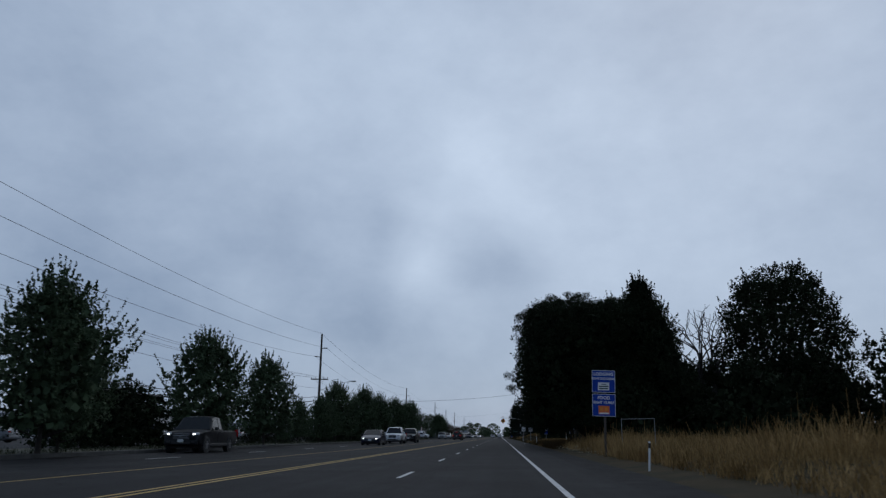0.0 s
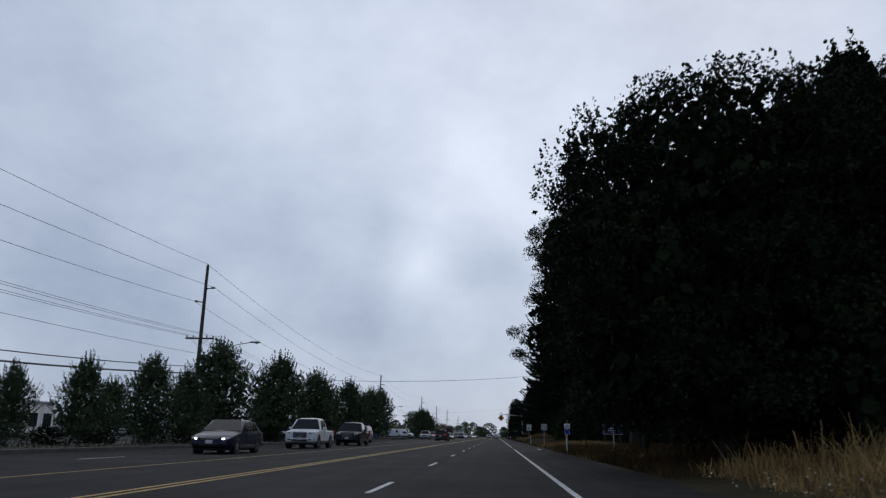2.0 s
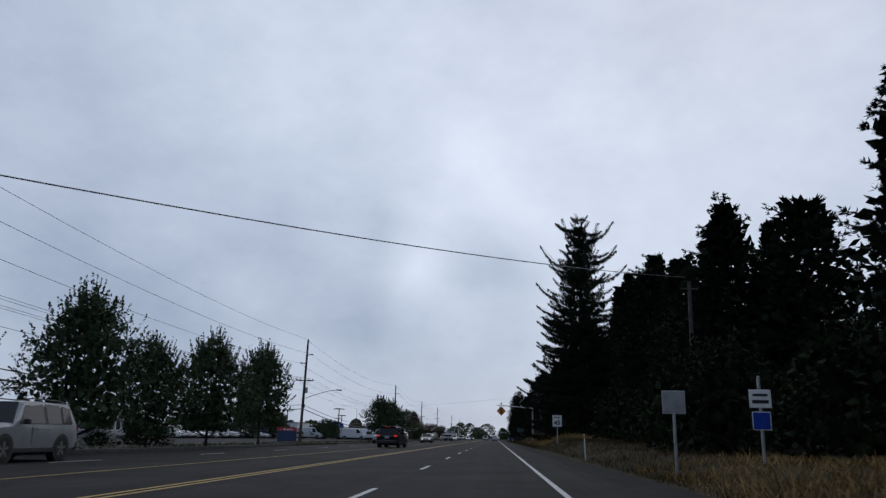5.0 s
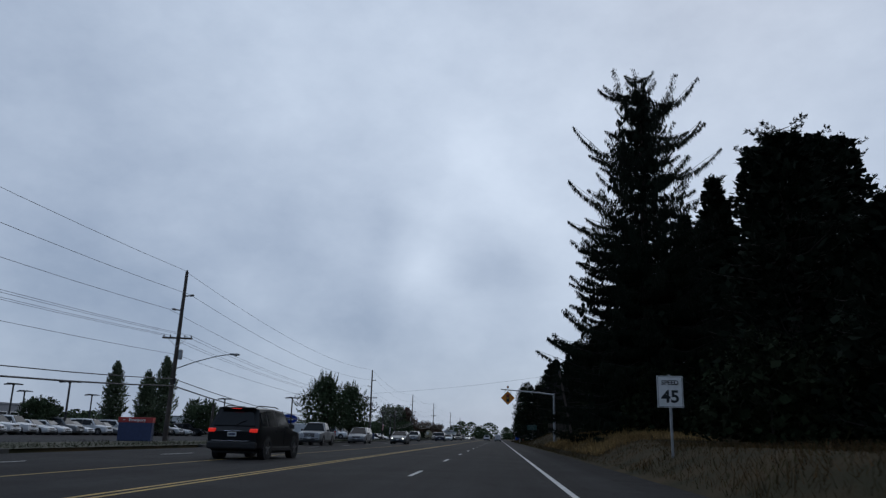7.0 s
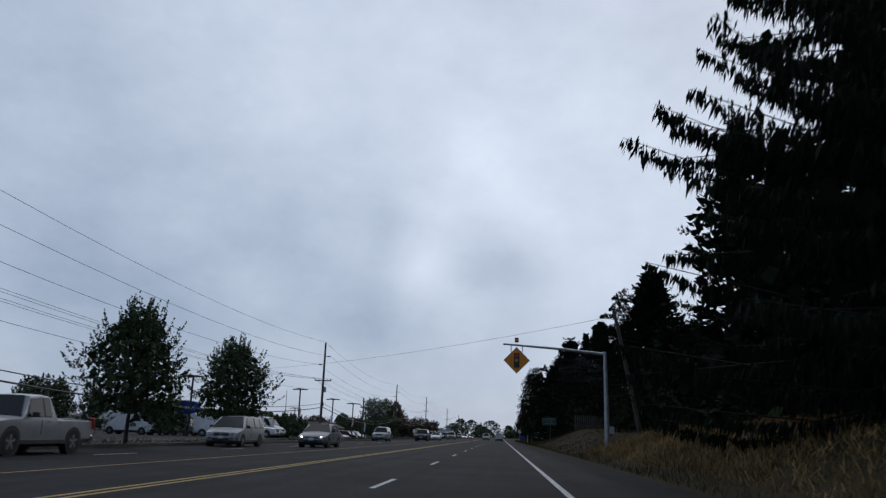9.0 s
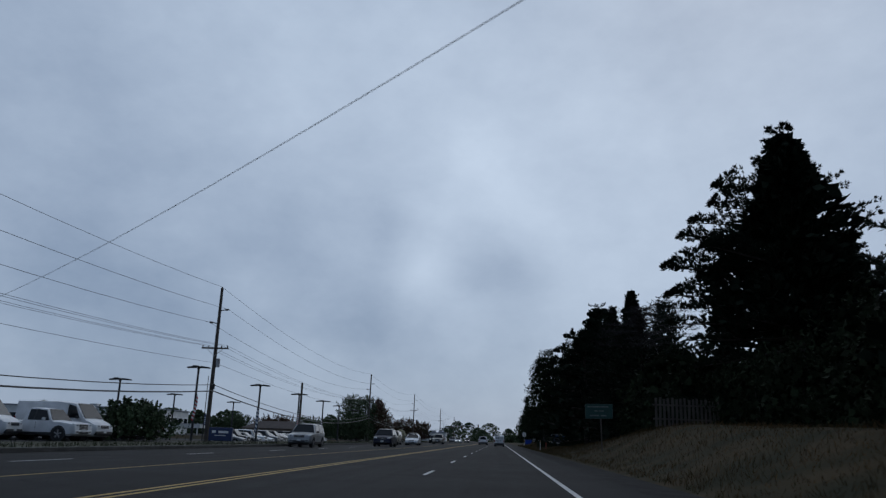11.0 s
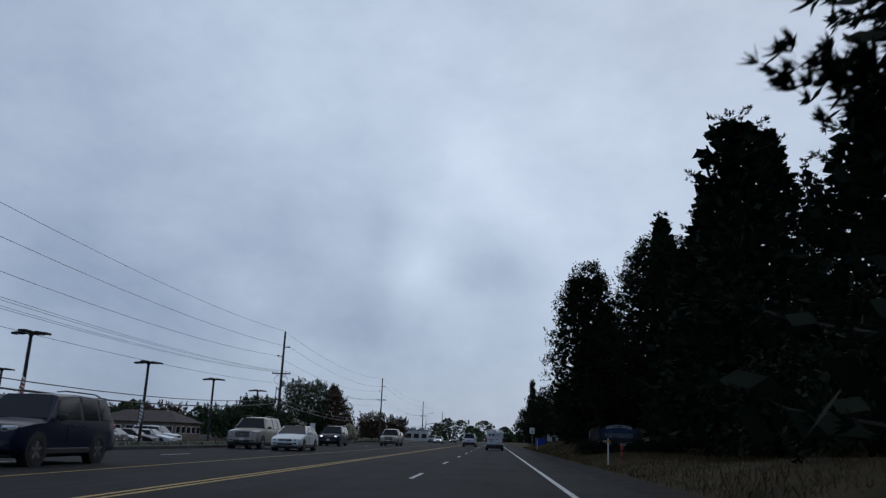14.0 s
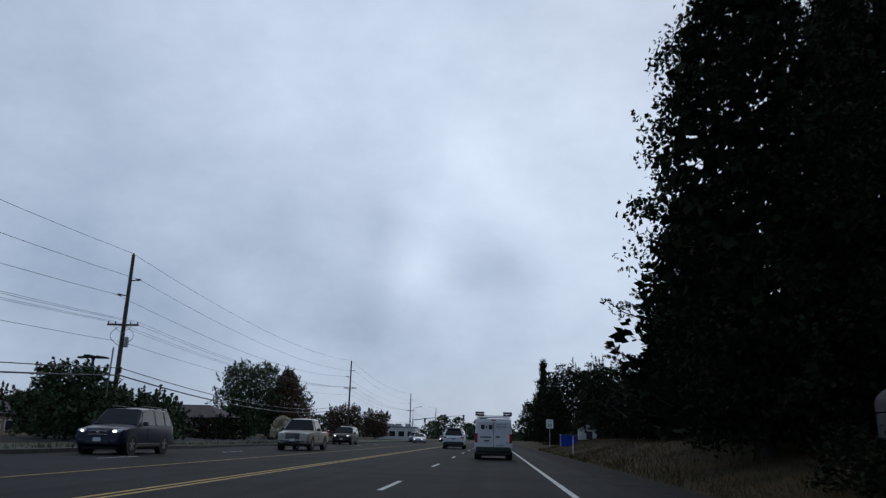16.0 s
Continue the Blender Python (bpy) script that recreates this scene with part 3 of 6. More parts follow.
    part("limb_whorl", boughs, M_TWIG, t)
    if dead_top:
        part("dead_crown", twigs, M_TWIG, t, "bare grey dead branches at the top")
    else:
        twigs.free()
    inner = int(solid * 1.1 * H * R * 0.2 / (core[1] * core[2]))
    for _ in range(inner):
        u, a = rng.uniform(bare, 0.93 - dead_top), rng.uniform(0, 6.283)
        r = R * (1 - u) ** power * rng.uniform(0.0, core[0]) * (1.2 if u < 0.55 else 1.0)
        C.append(np.array([r * math.cos(a), r * math.sin(a), u * H]))
        D.append(np.array([rng.normal() * 0.3, rng.normal() * 0.3, -0.8]) * core[1])
    C, D = np.array(C), np.array(D)
    n = len(C)
    width = np.full(n, leaf * 0.42)
    width[-inner:] = core[2]
    S = np.cross(D, rng.normal(size=(n, 3)))
    S = S / (np.linalg.norm(S, axis=1)[:, None] + 1e-6) * (width * rng.uniform(0.6, 1.2, n))[:, None]
    V = np.stack([C - D * 0.5, C + S - D * 0.1, C + D * 0.5, C - S - D * 0.1], 1).reshape(-1, 3)
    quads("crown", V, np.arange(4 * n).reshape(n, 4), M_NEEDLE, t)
    return t


def pine(name, at, H, R, seed, label, power=0.5, bare=0.1, rise=0.12, gap=0.75, solid=1.6, group="", tuft=0.3, arms=6, per=8, open_limbs=1.0, boughs=()):
    """A pine: level limbs that carry flat plates of upturned needle tufts."""
    rng = np.random.default_rng(seed)
    t = thing(name, at, rng.uniform(0, 360), label, "tree", group)
    bm, C, D = bmesh.new(), [], []
    add_tube(bm, [(0, 0, -0.3), (0.1, 0, H * 0.35), (-0.05, 0.1, H * 0.7), (0, 0, H * 0.95)], [H * 0.02, H * 0.016, H * 0.008, 0.02], 8)
    for i in range(int(H * (1 - bare) / gap)):
        u = bare + (i + rng.uniform(0, 0.6)) * gap / H
        if u > 0.99:
            continue
        for a in rng.uniform(0, 6.283) + np.arange(arms) * 6.283 / arms + rng.normal(size=arms) * 0.25:
            L = max(0.35, R * (1 - u) ** power * (1 - 0.35 * u ** 5) * rng.uniform(0.55, 1.1) * (1 + 0.16 * math.sin(2 * a + 9 * u + seed) + 0.14 * math.sin(3 * a - 14 * u + 2 * seed)))
            w = np.linspace(0, 1, 6)
            lift = rise * rng.uniform(-0.4, 1.6)
            pts = np.stack([L * w * math.cos(a), L * w * math.sin(a), u * H + lift * L * w + 0.12 * L * w ** 3 - 0.05 * L * np.sin(3.1 * w)], 1)
            if L > 0.9:
                add_tube(bm, [tuple(p) for p in pts[::2]] + [tuple(pts[-1])], [0.014 * L + 0.01, 0.009 * L + 0.008, 0.006 * L + 0.006, 0.006], 4)
            m = int(5 + 7 * L * open_limbs)
            q = rng.uniform(0.22, 1.0, m) ** 0.75
            P = np.stack([np.interp(q, w, pts[:, k]) for k in range(3)], 1)
            side = rng.uniform(-1, 1, m) * (0.34 * L * (1.12 - q) + 0.12)
            P += side[:, None] * np.array([-math.sin(a), math.cos(a), 0.0]) + np.abs(side)[:, None] * np.array([math.cos(a) * 0.45, math.sin(a) * 0.45, 0.05])
            P[:, 2] += rng.normal(size=m) * 0.07
            out = np.array([math.cos(a), math.sin(a), 0.7]) * 0.8
            d = rng.normal(size=(m, per, 3)) * 0.5 + out
            d /= np.linalg.norm(d, axis=2)[:, :, None]
            d *= (tuft * rng.uniform(0.6, 1.25, (m, per)))[:, :, None]
            C.append((P[:, None, :] + d * 0.42).reshape(-1, 3))
            D.append(d.reshape(-1, 3))
    # long boughs with flat pads of upright tufts: foot, tip height, bearing, length, pad depth, tufts
    for z0, z1, bearing, L, deep, m in boughs:
        a = math.radians(bearing) - t.rotation_euler[2]
        w = np.linspace(0, 1, 7)
        pts = np.stack([L * w * math.cos(a), L * w * math.sin(a), z0 + (z1 - z0) * w ** 0.7], 1)
        add_tube(bm, [Vector(p) for p in pts], [float(0.012 * L * (1.1 - k) + 0.012) for k in w], 5)
        for k in range(7):
            e, f = Vector(pts[3 + k // 3]), a + rng.uniform(-0.9, 0.9)
            add_tube(bm, [e, e + Vector((math.cos(f), math.sin(f), 0.25)) * L * 0.08, e + Vector((math.cos(f), math.sin(f), 0.5)) * L * 0.13], [0.03, 0.018, 0.008], 4)
        q = rng.uniform(0.3, 1.0, m) ** 0.8
        bulge = np.clip(np.sin(3.14 * (q - 0.25) / 0.8), 0.12, 1) * (0.75 + 0.3 * np.sin(11 * q + bearing) + 0.2 * np.sin(23 * q))
        side = rng.uniform(-1, 1, m) * 0.24 * L * (1.1 - q) ** 0.6
        P = np.stack([np.interp(q, w, pts[:, k]) for k in range(3)], 1) + side[:, None] * np.array([-math.sin(a), math.cos(a), 0.0])
        P[:, 2] += deep * bulge * rng.uniform(-0.1, 1.0, m)
        d = rng.normal(size=(m, 9, 3)) * 0.5 + np.array([math.cos(a) * 0.6, math.sin(a) * 0.6, 0.8])
        d *= (tuft * rng.uniform(0.7, 1.3, (m, 9)))[:, :, None] / np.linalg.norm(d, axis=2)[:, :, None]
        C.append((P[:, None, :] + d * 0.42).reshape(-1, 3))
        D.append(d.reshape(-1, 3))
    part("trunk", bm, M_BARK, t, smooth=True)
    C, D = np.concatenate(C), np.concatenate(D)
    W = np.full(len(C), tuft * 0.11)
    n2 = int(solid * 2.2 * H * R / 0.4)
    u, a = rng.uniform(bare, 0.93, n2), rng.uniform(0, 6.283, n2)
    r = np.maximum(0, R * (1 - u) ** power * (1 - 0.5 * u ** 5) * (0.84 + 0.17 * np.sin(2 * a + 9 * u + seed) + 0.15 * np.sin(3 * a - 14 * u + 2 * seed)) - 0.25) * rng.uniform(0, 1, n2) ** 0.7
    C = np.concatenate([C, np.stack([r * np.cos(a), r * np.sin(a), u * H], 1)])
    D = np.concatenate([D, np.stack([np.cos(a), np.sin(a), 0.3 + 0 * a], 1) * 0.5 + rng.normal(size=(n2, 3)) * 0.25])
    W = np.concatenate([W, np.full(n2, 0.26)])
    S = np.cross(D, rng.normal(size=(len(C), 3)))
    S = S / (np.linalg.norm(S, axis=1)[:, None] + 1e-6) * (W * rng.uniform(0.7, 1.2, len(C)))[:, None]
    V = np.stack([C - D * 0.5, C + S, C + D * 0.5, C - S], 1).reshape(-1, 3)
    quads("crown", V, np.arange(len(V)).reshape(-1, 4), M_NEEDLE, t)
    return t


def bare_tree(name, at, H, R, seed, label):
    rng = np.random.default_rng(seed)
    t = thing(name, at, 0, label, "tree")
    bm = bmesh.new()

    def grow(p, d, ln, r, depth):
        q = p + d * ln
        mid = (p + q) / 2 + Vector(rng.normal(size=3)) * ln * 0.07
        add_tube(bm, [p, mid, q], [r, r * 0.85, r * 0.68], 6 if depth < 3 else 4, cap=False)
        if depth >= 7:
            return
        for _ in range(3 if depth < 2 else 2):
            e = (d + Vector(rng.normal(size=3)) * 0.42 + Vector((0, 0, 0.1))).normalized()
            grow(q, e, ln * rng.uniform(0.68, 0.9), r * 0.66, depth + 1)

    grow(Vector((0, 0, -0.2)), Vector((0.05, 0, 1)), H * 0.24, H * 0.026, 0)
    part("branch_crown", bm, M_TWIG, t)
    return t


# street trees: three grown once, then copied
MAPLE_AT = [(-17.6, 28.5, 7.4, 1.0), (-17.9, 45.5, 7.2, 1.05), (-17.6, 217.6, 6.95, 0.96), (-18.6, 31.5, 6.7, 0.9), (-18.3, 59.0, 7.1, 1.0), (-20.2, 71.0, 3.9, 0.72), (-20.2, 76.5, 4.8, 0.8), (-19.4, 82.0, 5.5, 0.9), (-20.0, 88.5, 5.3, 0.86), (-20.4, 95.0, 7.5, 1.05),
            (-18.8, 105.0, 7.5, 1.0), (-21.5, 111.0, 6.2, 1.0), (-18.6, 117.8, 7.2, 1.05), (-19.4, 126.0, 6.3, 1.0), (-18.4, 134.0, 7.4, 0.95), (-18.6, 141.5, 6.6, 0.9), (-18.2, 149.0, 7.3, 0.95), (-18.6, 161.0, 8.0, 0.86),
            (-17.8, 232.1, 6.95, 1.02), (-29, 76, 5.4, 0.9), (-33, 104, 5.6, 1.0), (-36, 138, 5.5, 1.0)]
maples = []
for k in range(3):
    maples.append(broadleaf("maple_tree", (0, 0, 0), 7.2, 2.8, (0.85, 0.7, 1.5)[k], "street", 190, 26, 0.27, 0.145, 40 + k, M_LEAF,
                            "green street maple with an upright leafy crown on the verge", lobes=0.26, shoots=180, thick=0.11, arms=18, up=0.45, group="street trees", solid=2.2, shoot=1.25, inner=0.33))
for i, (x, y, H, wd) in enumerate(MAPLE_AT):
    src = maples[i if i < 3 else (2 if 150 < y < 240 else i % 2)]
    o = src if i < 3 else copy_thing(src, Matrix())
    o.matrix_basis = pose(x, y, 0.13, 0, 0, (i * 77) % 360)
    s = H / 7.3
    o.scale = (s * wd * (0.92 if H > 6.9 else 0.84), s * wd * (0.92 if H > 6.9 else 0.84), s * (0.95 if H > 6.9 else 0.87))

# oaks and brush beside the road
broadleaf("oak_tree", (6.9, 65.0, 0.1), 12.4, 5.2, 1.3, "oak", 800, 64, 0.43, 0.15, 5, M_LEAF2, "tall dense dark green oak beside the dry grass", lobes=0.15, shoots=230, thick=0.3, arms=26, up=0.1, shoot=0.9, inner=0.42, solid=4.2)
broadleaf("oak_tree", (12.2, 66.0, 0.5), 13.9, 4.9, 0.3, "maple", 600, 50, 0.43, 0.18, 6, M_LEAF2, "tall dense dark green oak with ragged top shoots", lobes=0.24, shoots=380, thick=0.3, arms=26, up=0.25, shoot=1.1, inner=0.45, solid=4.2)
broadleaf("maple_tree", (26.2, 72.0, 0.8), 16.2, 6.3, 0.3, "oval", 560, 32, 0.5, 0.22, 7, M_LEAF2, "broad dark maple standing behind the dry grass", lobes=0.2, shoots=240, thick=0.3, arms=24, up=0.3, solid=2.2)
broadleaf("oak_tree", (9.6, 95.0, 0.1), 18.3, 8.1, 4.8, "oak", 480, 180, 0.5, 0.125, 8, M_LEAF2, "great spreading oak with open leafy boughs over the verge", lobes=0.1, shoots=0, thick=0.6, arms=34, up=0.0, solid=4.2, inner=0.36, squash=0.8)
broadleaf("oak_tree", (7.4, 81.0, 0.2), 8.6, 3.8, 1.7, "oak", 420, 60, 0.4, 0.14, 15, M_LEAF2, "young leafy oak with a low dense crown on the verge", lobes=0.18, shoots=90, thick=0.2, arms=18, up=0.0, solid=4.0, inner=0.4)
bare_tree("bare_tree", (19.4, 73.0, 0.3), 14.6, 4, 9, "leafless pale tree between two leafy crowns")

# conifers: the drooping spruce, its neighbours, and the wall of firs and pines further on
SPRUCE = "tall dark spruce with drooping sprays on the bank"
FIR = "tall dark fir in the dense row beside the road"
PINE = "dark pine with tufted spreading limbs"
spruce("spruce_tree", (10.8, 198.0, 0.9), 28.9, 8.5, 11, SPRUCE, levels=54, droop=0.34, hang=0.8, up_tip=0.38, density=9.5, leaf=0.085, power=0.6, hero=0.24, bare=0.06, arms=5, low=0.5, fan=0.085, core=(0.64, 0.7, 0.24), solid=4.0)
FIRS = [  # x, y, height, radius, kind
    (18.6, 119.0, 16.0, 5.0, 3), (15.6, 128.5, 15.8, 4.4, 2), (22.5, 117.0, 13.0, 5.0, 3), (17.5, 176.0, 12.2, 4.5, 1), (19.5, 212.0, 22.0, 6.2, 1), (26.5, 216.0, 25.0, 6.5, 1), (23.0, 196.0, 23.4, 7.2, 3), (44.0, 84.0, 14.0, 4.2, 1), (35.0, 198.0, 29.0, 7.0, 1), (13.5, 207.0, 14.0, 5.2, 3), (14.6, 228.0, 20.5, 6.2, 1), (19.5, 221.0, 25.0, 6.0, 1), (13.0, 243.0, 8.6, 4.6, 1), (18.5, 206.0, 23.6, 6.6, 1), (8.3, 352.0, 9.0, 4.3, 1), (7.5, 293.5, 11.0, 6.0, 4), (19.5, 338.0, 25.0, 6.6, 1),
    (16.6, 267.0, 18.8, 6.6, 2), (22.0, 205.0, 26.2, 6.2, 3), (30.0, 207.0, 28.2, 6.5, 3), (11.5, 213.0, 11.5, 5.4, 1), (20.5, 270.0, 13.0, 6.0, 2), (16.0, 298.0, 15.0, 5.2, 0), (12.4, 299.0, 11.0, 5.6, 1), (12.8, 325.0, 19.8, 5.4, 3), (13.6, 312.0, 14.5, 5.2, 1),
    (13.5, 334.0, 17.5, 5.6, 1), (16.0, 358.0, 23.5, 6.4, 1), (12.0, 371.0, 16.5, 6.8, 1), (13.5, 384.0, 12.0, 6.0, 1), (25.0, 345.0, 24.0, 6.0, 0),
    (24.0, 246.0, 15.0, 5.0, 0), (14.4, 149.0, 16.2, 6.0, 1), (18.2, 146.0, 15.6, 6.0, 3), (23.5, 142.0, 19.5, 6.2, 1), (27.0, 134.0, 20.0, 5.5, 1), (27.0, 122.0, 15.0, 6.0, 3), (19.0, 131.0, 9.5, 5.0, 3), (18.8, 353.0, 24.5, 5.6, 1), (23.5, 362.0, 29.0, 6.5, 1), (26.0, 285.0, 16.0, 5.5, 0), (25.0, 310.0, 19.0, 5.5, 1), (16.9, 186.0, 19.6, 6.2, 3)]
BOUGHS = [(9.0, 9.3, 182, 7.5, 1.5, 420), (7.6, 7.8, 176, 7.2, 1.3, 380), (10.6, 11.0, 186, 6.6, 1.1, 240), (9.4, 9.8, 212, 6.6, 1.3, 260), (7.2, 7.6, 146, 6.6, 1.2, 240), (11.6, 12.6, 165, 5.6, 1.1, 200),
          (6.2, 6.0, 181, 7.4, 0.45, 130), (8.4, 8.8, 178, 5.4, 1.7, 300), (10.0, 10.5, 184, 5.2, 1.7, 300), (12.6, 13.2, 182, 4.6, 1.5, 240), (13.8, 14.5, 176, 4.2, 1.3, 200), (6.9, 7.1, 186, 5.2, 1.4, 240), (5.4, 4.9, 193, 6.6, 0.4, 110), (5.0, 3.6, 170, 6.0, 0.4, 90), (6.0, 5.6, 230, 6.4, 0.5, 120)]
TOP_BOUGHS = [(8.2, 8.3, 183, 2.9, 0.9, 120), (9.3, 9.7, 178, 1.9, 0.8, 80), (7.3, 7.2, 180, 3.1, 0.9, 130), (6.2, 6.1, 176, 3.6, 0.9, 140), (9.2, 9.5, 5, 2.0, 0.8, 80), (8.2, 8.4, 355, 2.8, 0.9, 110), (8.0, 8.2, 265, 2.6, 0.9, 110), (9.1, 9.4, 285, 1.8, 0.8, 70), (7.0, 7.2, 225, 3.2, 0.9, 120), (7.2, 7.3, 320, 3.0, 0.9, 120)]
for i, (x, y, H, R, k) in enumerate(FIRS):
    if k == 0:
        spruce("fir_tree", (x, y, verge_height(x, y) - 0.1), H, R, 60 + i, FIR, levels=42, droop=0.18, hang=0.6, up_tip=0.3, density=2.0, leaf=0.24, power=0.75, group="roadside conifers")
    elif k in (1, 3):
        pine("pine_tree", (x, y, verge_height(x, y) - 0.1), H, R, 60 + i, "dark dense pine in the row beside the road", power=0.62 if k == 1 else 0.4, bare=0.04, group="roadside conifers", tuft=0.27 if x < 17 else 0.36, solid=5.0, gap=max(0.8, H / 19) * (1.0 if x < 17 else 1.25), arms=5 if x < 17 else 4, per=7 if x < 17 else 5, open_limbs=1.0 if x < 17 else (0.7 if x < 21 else 0.5))
    else:
        hero = k == 2 and y == 267
        pine("pine_tree", (x, y, verge_height(x, y) - 0.1), H, R, 60 + i, PINE, power=0.5 if k == 2 else 0.68, bare=(0.3 if hero else 0.14) if k == 2 else 0.04, gap=0.85, solid=(9.0 if hero else 5.0) if k == 2 else 2.0, group="roadside conifers", tuft=0.27, per=11, open_limbs=1.8 if k == 4 else 1.0, boughs=BOUGHS if hero else (TOP_BOUGHS if k == 4 else ()))
BACK = [(27 + (i * 37 % 9), 176 + 11.5 * i, 13.5 + (i * 53 % 7)) for i in range(20)]
for i, (x, y, H) in enumerate(BACK):
    spruce("fir_tree", (x, y, 0.9), H, 6.4, 160 + i, "dark fir in the second row behind the roadside trees", levels=20, droop=0.1, hang=0.8, up_tip=0.2, density=0.8, leaf=0.9, power=0.5, flat=0.5, group="roadside conifers")
spruce("pine_tree", (10.4, 281.0, 0.8), 10.5, 5.6, 90, "pine with a flat bare dead top above dark foliage", levels=30, droop=0.0, hang=0.4, up_tip=0.2, density=5.5, leaf=0.17, power=0.3, flat=0.9, dead_top=0.34, hero=0.0)

DECID = [  # x, y, height, radius, base, shape
    (7.0, 346.0, 15.2, 3.0, 0.4, "oval"), (14.4, 352.0, 18.9, 4.9, 0.5, "oval"), (10.5, 432.0, 11.5, 4.6, 0.4, "oak"), (13.5, 412.0, 9.5, 5.0, 0.4, "oak"), (7.9, 456.0, 14.8, 1.5, 0.3, "column"), (10.8, 470.0, 12.0, 3.6, 0.3, "maple"),
    (12.0, 505.0, 12.0, 4.5, 0.4, "oak"), (12.0, 560.0, 13.0, 5.0, 0.4, "oak"), (15.0, 156.0, 9.5, 4.2, 0.3, "oak"), (19.2, 76.5, 8.6, 3.6, 0.2, "oak"),
    (22.0, 160.0, 13.0, 5.0, 0.3, "oak"), (36.0, 66.0, 10.0, 5.5, 0.3, "oak"), (46.0, 74.0, 10.5, 6.0, 0.3, "oak"), (24.0, 86.0, 8.0, 5.0, 0.2, "oak"), (34.0, 95.0, 11.0, 6.0, 0.3, "oak")]
for i, (x, y, H, R, b, sh) in enumerate(DECID):
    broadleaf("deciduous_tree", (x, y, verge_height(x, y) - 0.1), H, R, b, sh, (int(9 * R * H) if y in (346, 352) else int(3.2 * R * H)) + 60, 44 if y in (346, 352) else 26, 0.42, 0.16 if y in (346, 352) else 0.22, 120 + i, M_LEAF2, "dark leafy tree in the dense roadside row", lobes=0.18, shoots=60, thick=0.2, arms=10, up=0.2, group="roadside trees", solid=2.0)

# brush that closes the foot of the trees
bushes = []
for k in range(3):
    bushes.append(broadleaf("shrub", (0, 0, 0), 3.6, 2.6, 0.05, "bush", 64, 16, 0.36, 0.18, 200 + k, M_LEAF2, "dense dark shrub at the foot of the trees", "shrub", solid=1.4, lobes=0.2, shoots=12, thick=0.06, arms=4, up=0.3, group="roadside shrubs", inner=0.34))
BR = random.Random(3)
BUSH_AT = [(BR.uniform(9.5, 13.0), y + BR.uniform(-1.2, 1.2), BR.uniform(0.85, 1.5)) for y in list(range(60, 82, 5)) + list(range(118, 160, 8)) + list(range(178, 400, 7))]
BUSH_AT += [(BR.uniform(14.5, 19.0), y + BR.uniform(-2, 2), BR.uniform(1.2, 1.9)) for y in list(range(60, 98, 8)) + list(range(114, 400, 13))]
BUSH_AT += [(BR.uniform(24, 50), y + BR.uniform(-2, 2), BR.uniform(1.4, 2.2)) for y in list(range(70, 110, 5)) + list(range(114, 180, 14))]
BUSH_AT = [q for q in BUSH_AT if not (329 < q[1] < 341 and q[0] < 13) and not (105 < q[1] < 124 and q[0] < 16)]
for i, (x, y, s) in enumerate(BUSH_AT):
    o = bushes[i] if i < 3 else copy_thing(bushes[i % 3], Matrix())
    o.matrix_basis = pose(x, y, verge_height(x, y) - 0.1, 0, 0, (i * 67) % 360)
    o.scale = (s, s, s * BR.uniform(0.85, 1.2))

# taller brush behind the first street maples
for i, (x, y, s) in enumerate([(-23.6, 44.5, 1.1), (-24.6, 48.5, 1.2), (-25.4, 53.0, 1.15), (-23.2, 40.0, 0.9)]):
    o = copy_thing(bushes[i % 3], Matrix())
    tagged(o, "tall dark bush behind the street maples", "shrub", "verge hedge")
    o.matrix_basis = pose(x, y, 0.05, 0, 0, i * 71)
    o.scale = (s, s, s)

# low hedge plants between the street maples
for i in range(20):
    o = copy_thing(bushes[i % 3], Matrix())
    tagged(o, "low dark hedge plant between the street maples", "shrub", "verge hedge")
    o.matrix_basis = pose(-22.3 + BR.uniform(-0.5, 0.5), 52 + 5.1 * i, 0.05, 0, 0, (i * 83) % 360)
    s = BR.uniform(0.22, 0.4)
    o.scale = (s * 1.5, s * 1.9, s)

# low brush round the foot of the welcome sign
for i, (x, y, s) in enumerate([(6.7, 336.9, 0.27), (7.6, 336.6, 0.22), (8.6, 336.6, 0.2), (9.4, 336.9, 0.24), (6.0, 337.4, 0.3), (10.4, 337.2, 0.5), (11.3, 338.4, 0.75), (5.9, 338.6, 0.32)]):
    o = copy_thing(bushes[i % 3], Matrix())
    tagged(o, "low dark bush at the foot of the welcome sign", "shrub", "sign shrubs")
    o.matrix_basis = pose(x, y, verge_height(x, y) - 0.08, 0, 0, (i * 97) % 360)
    o.scale = (s, s, s)

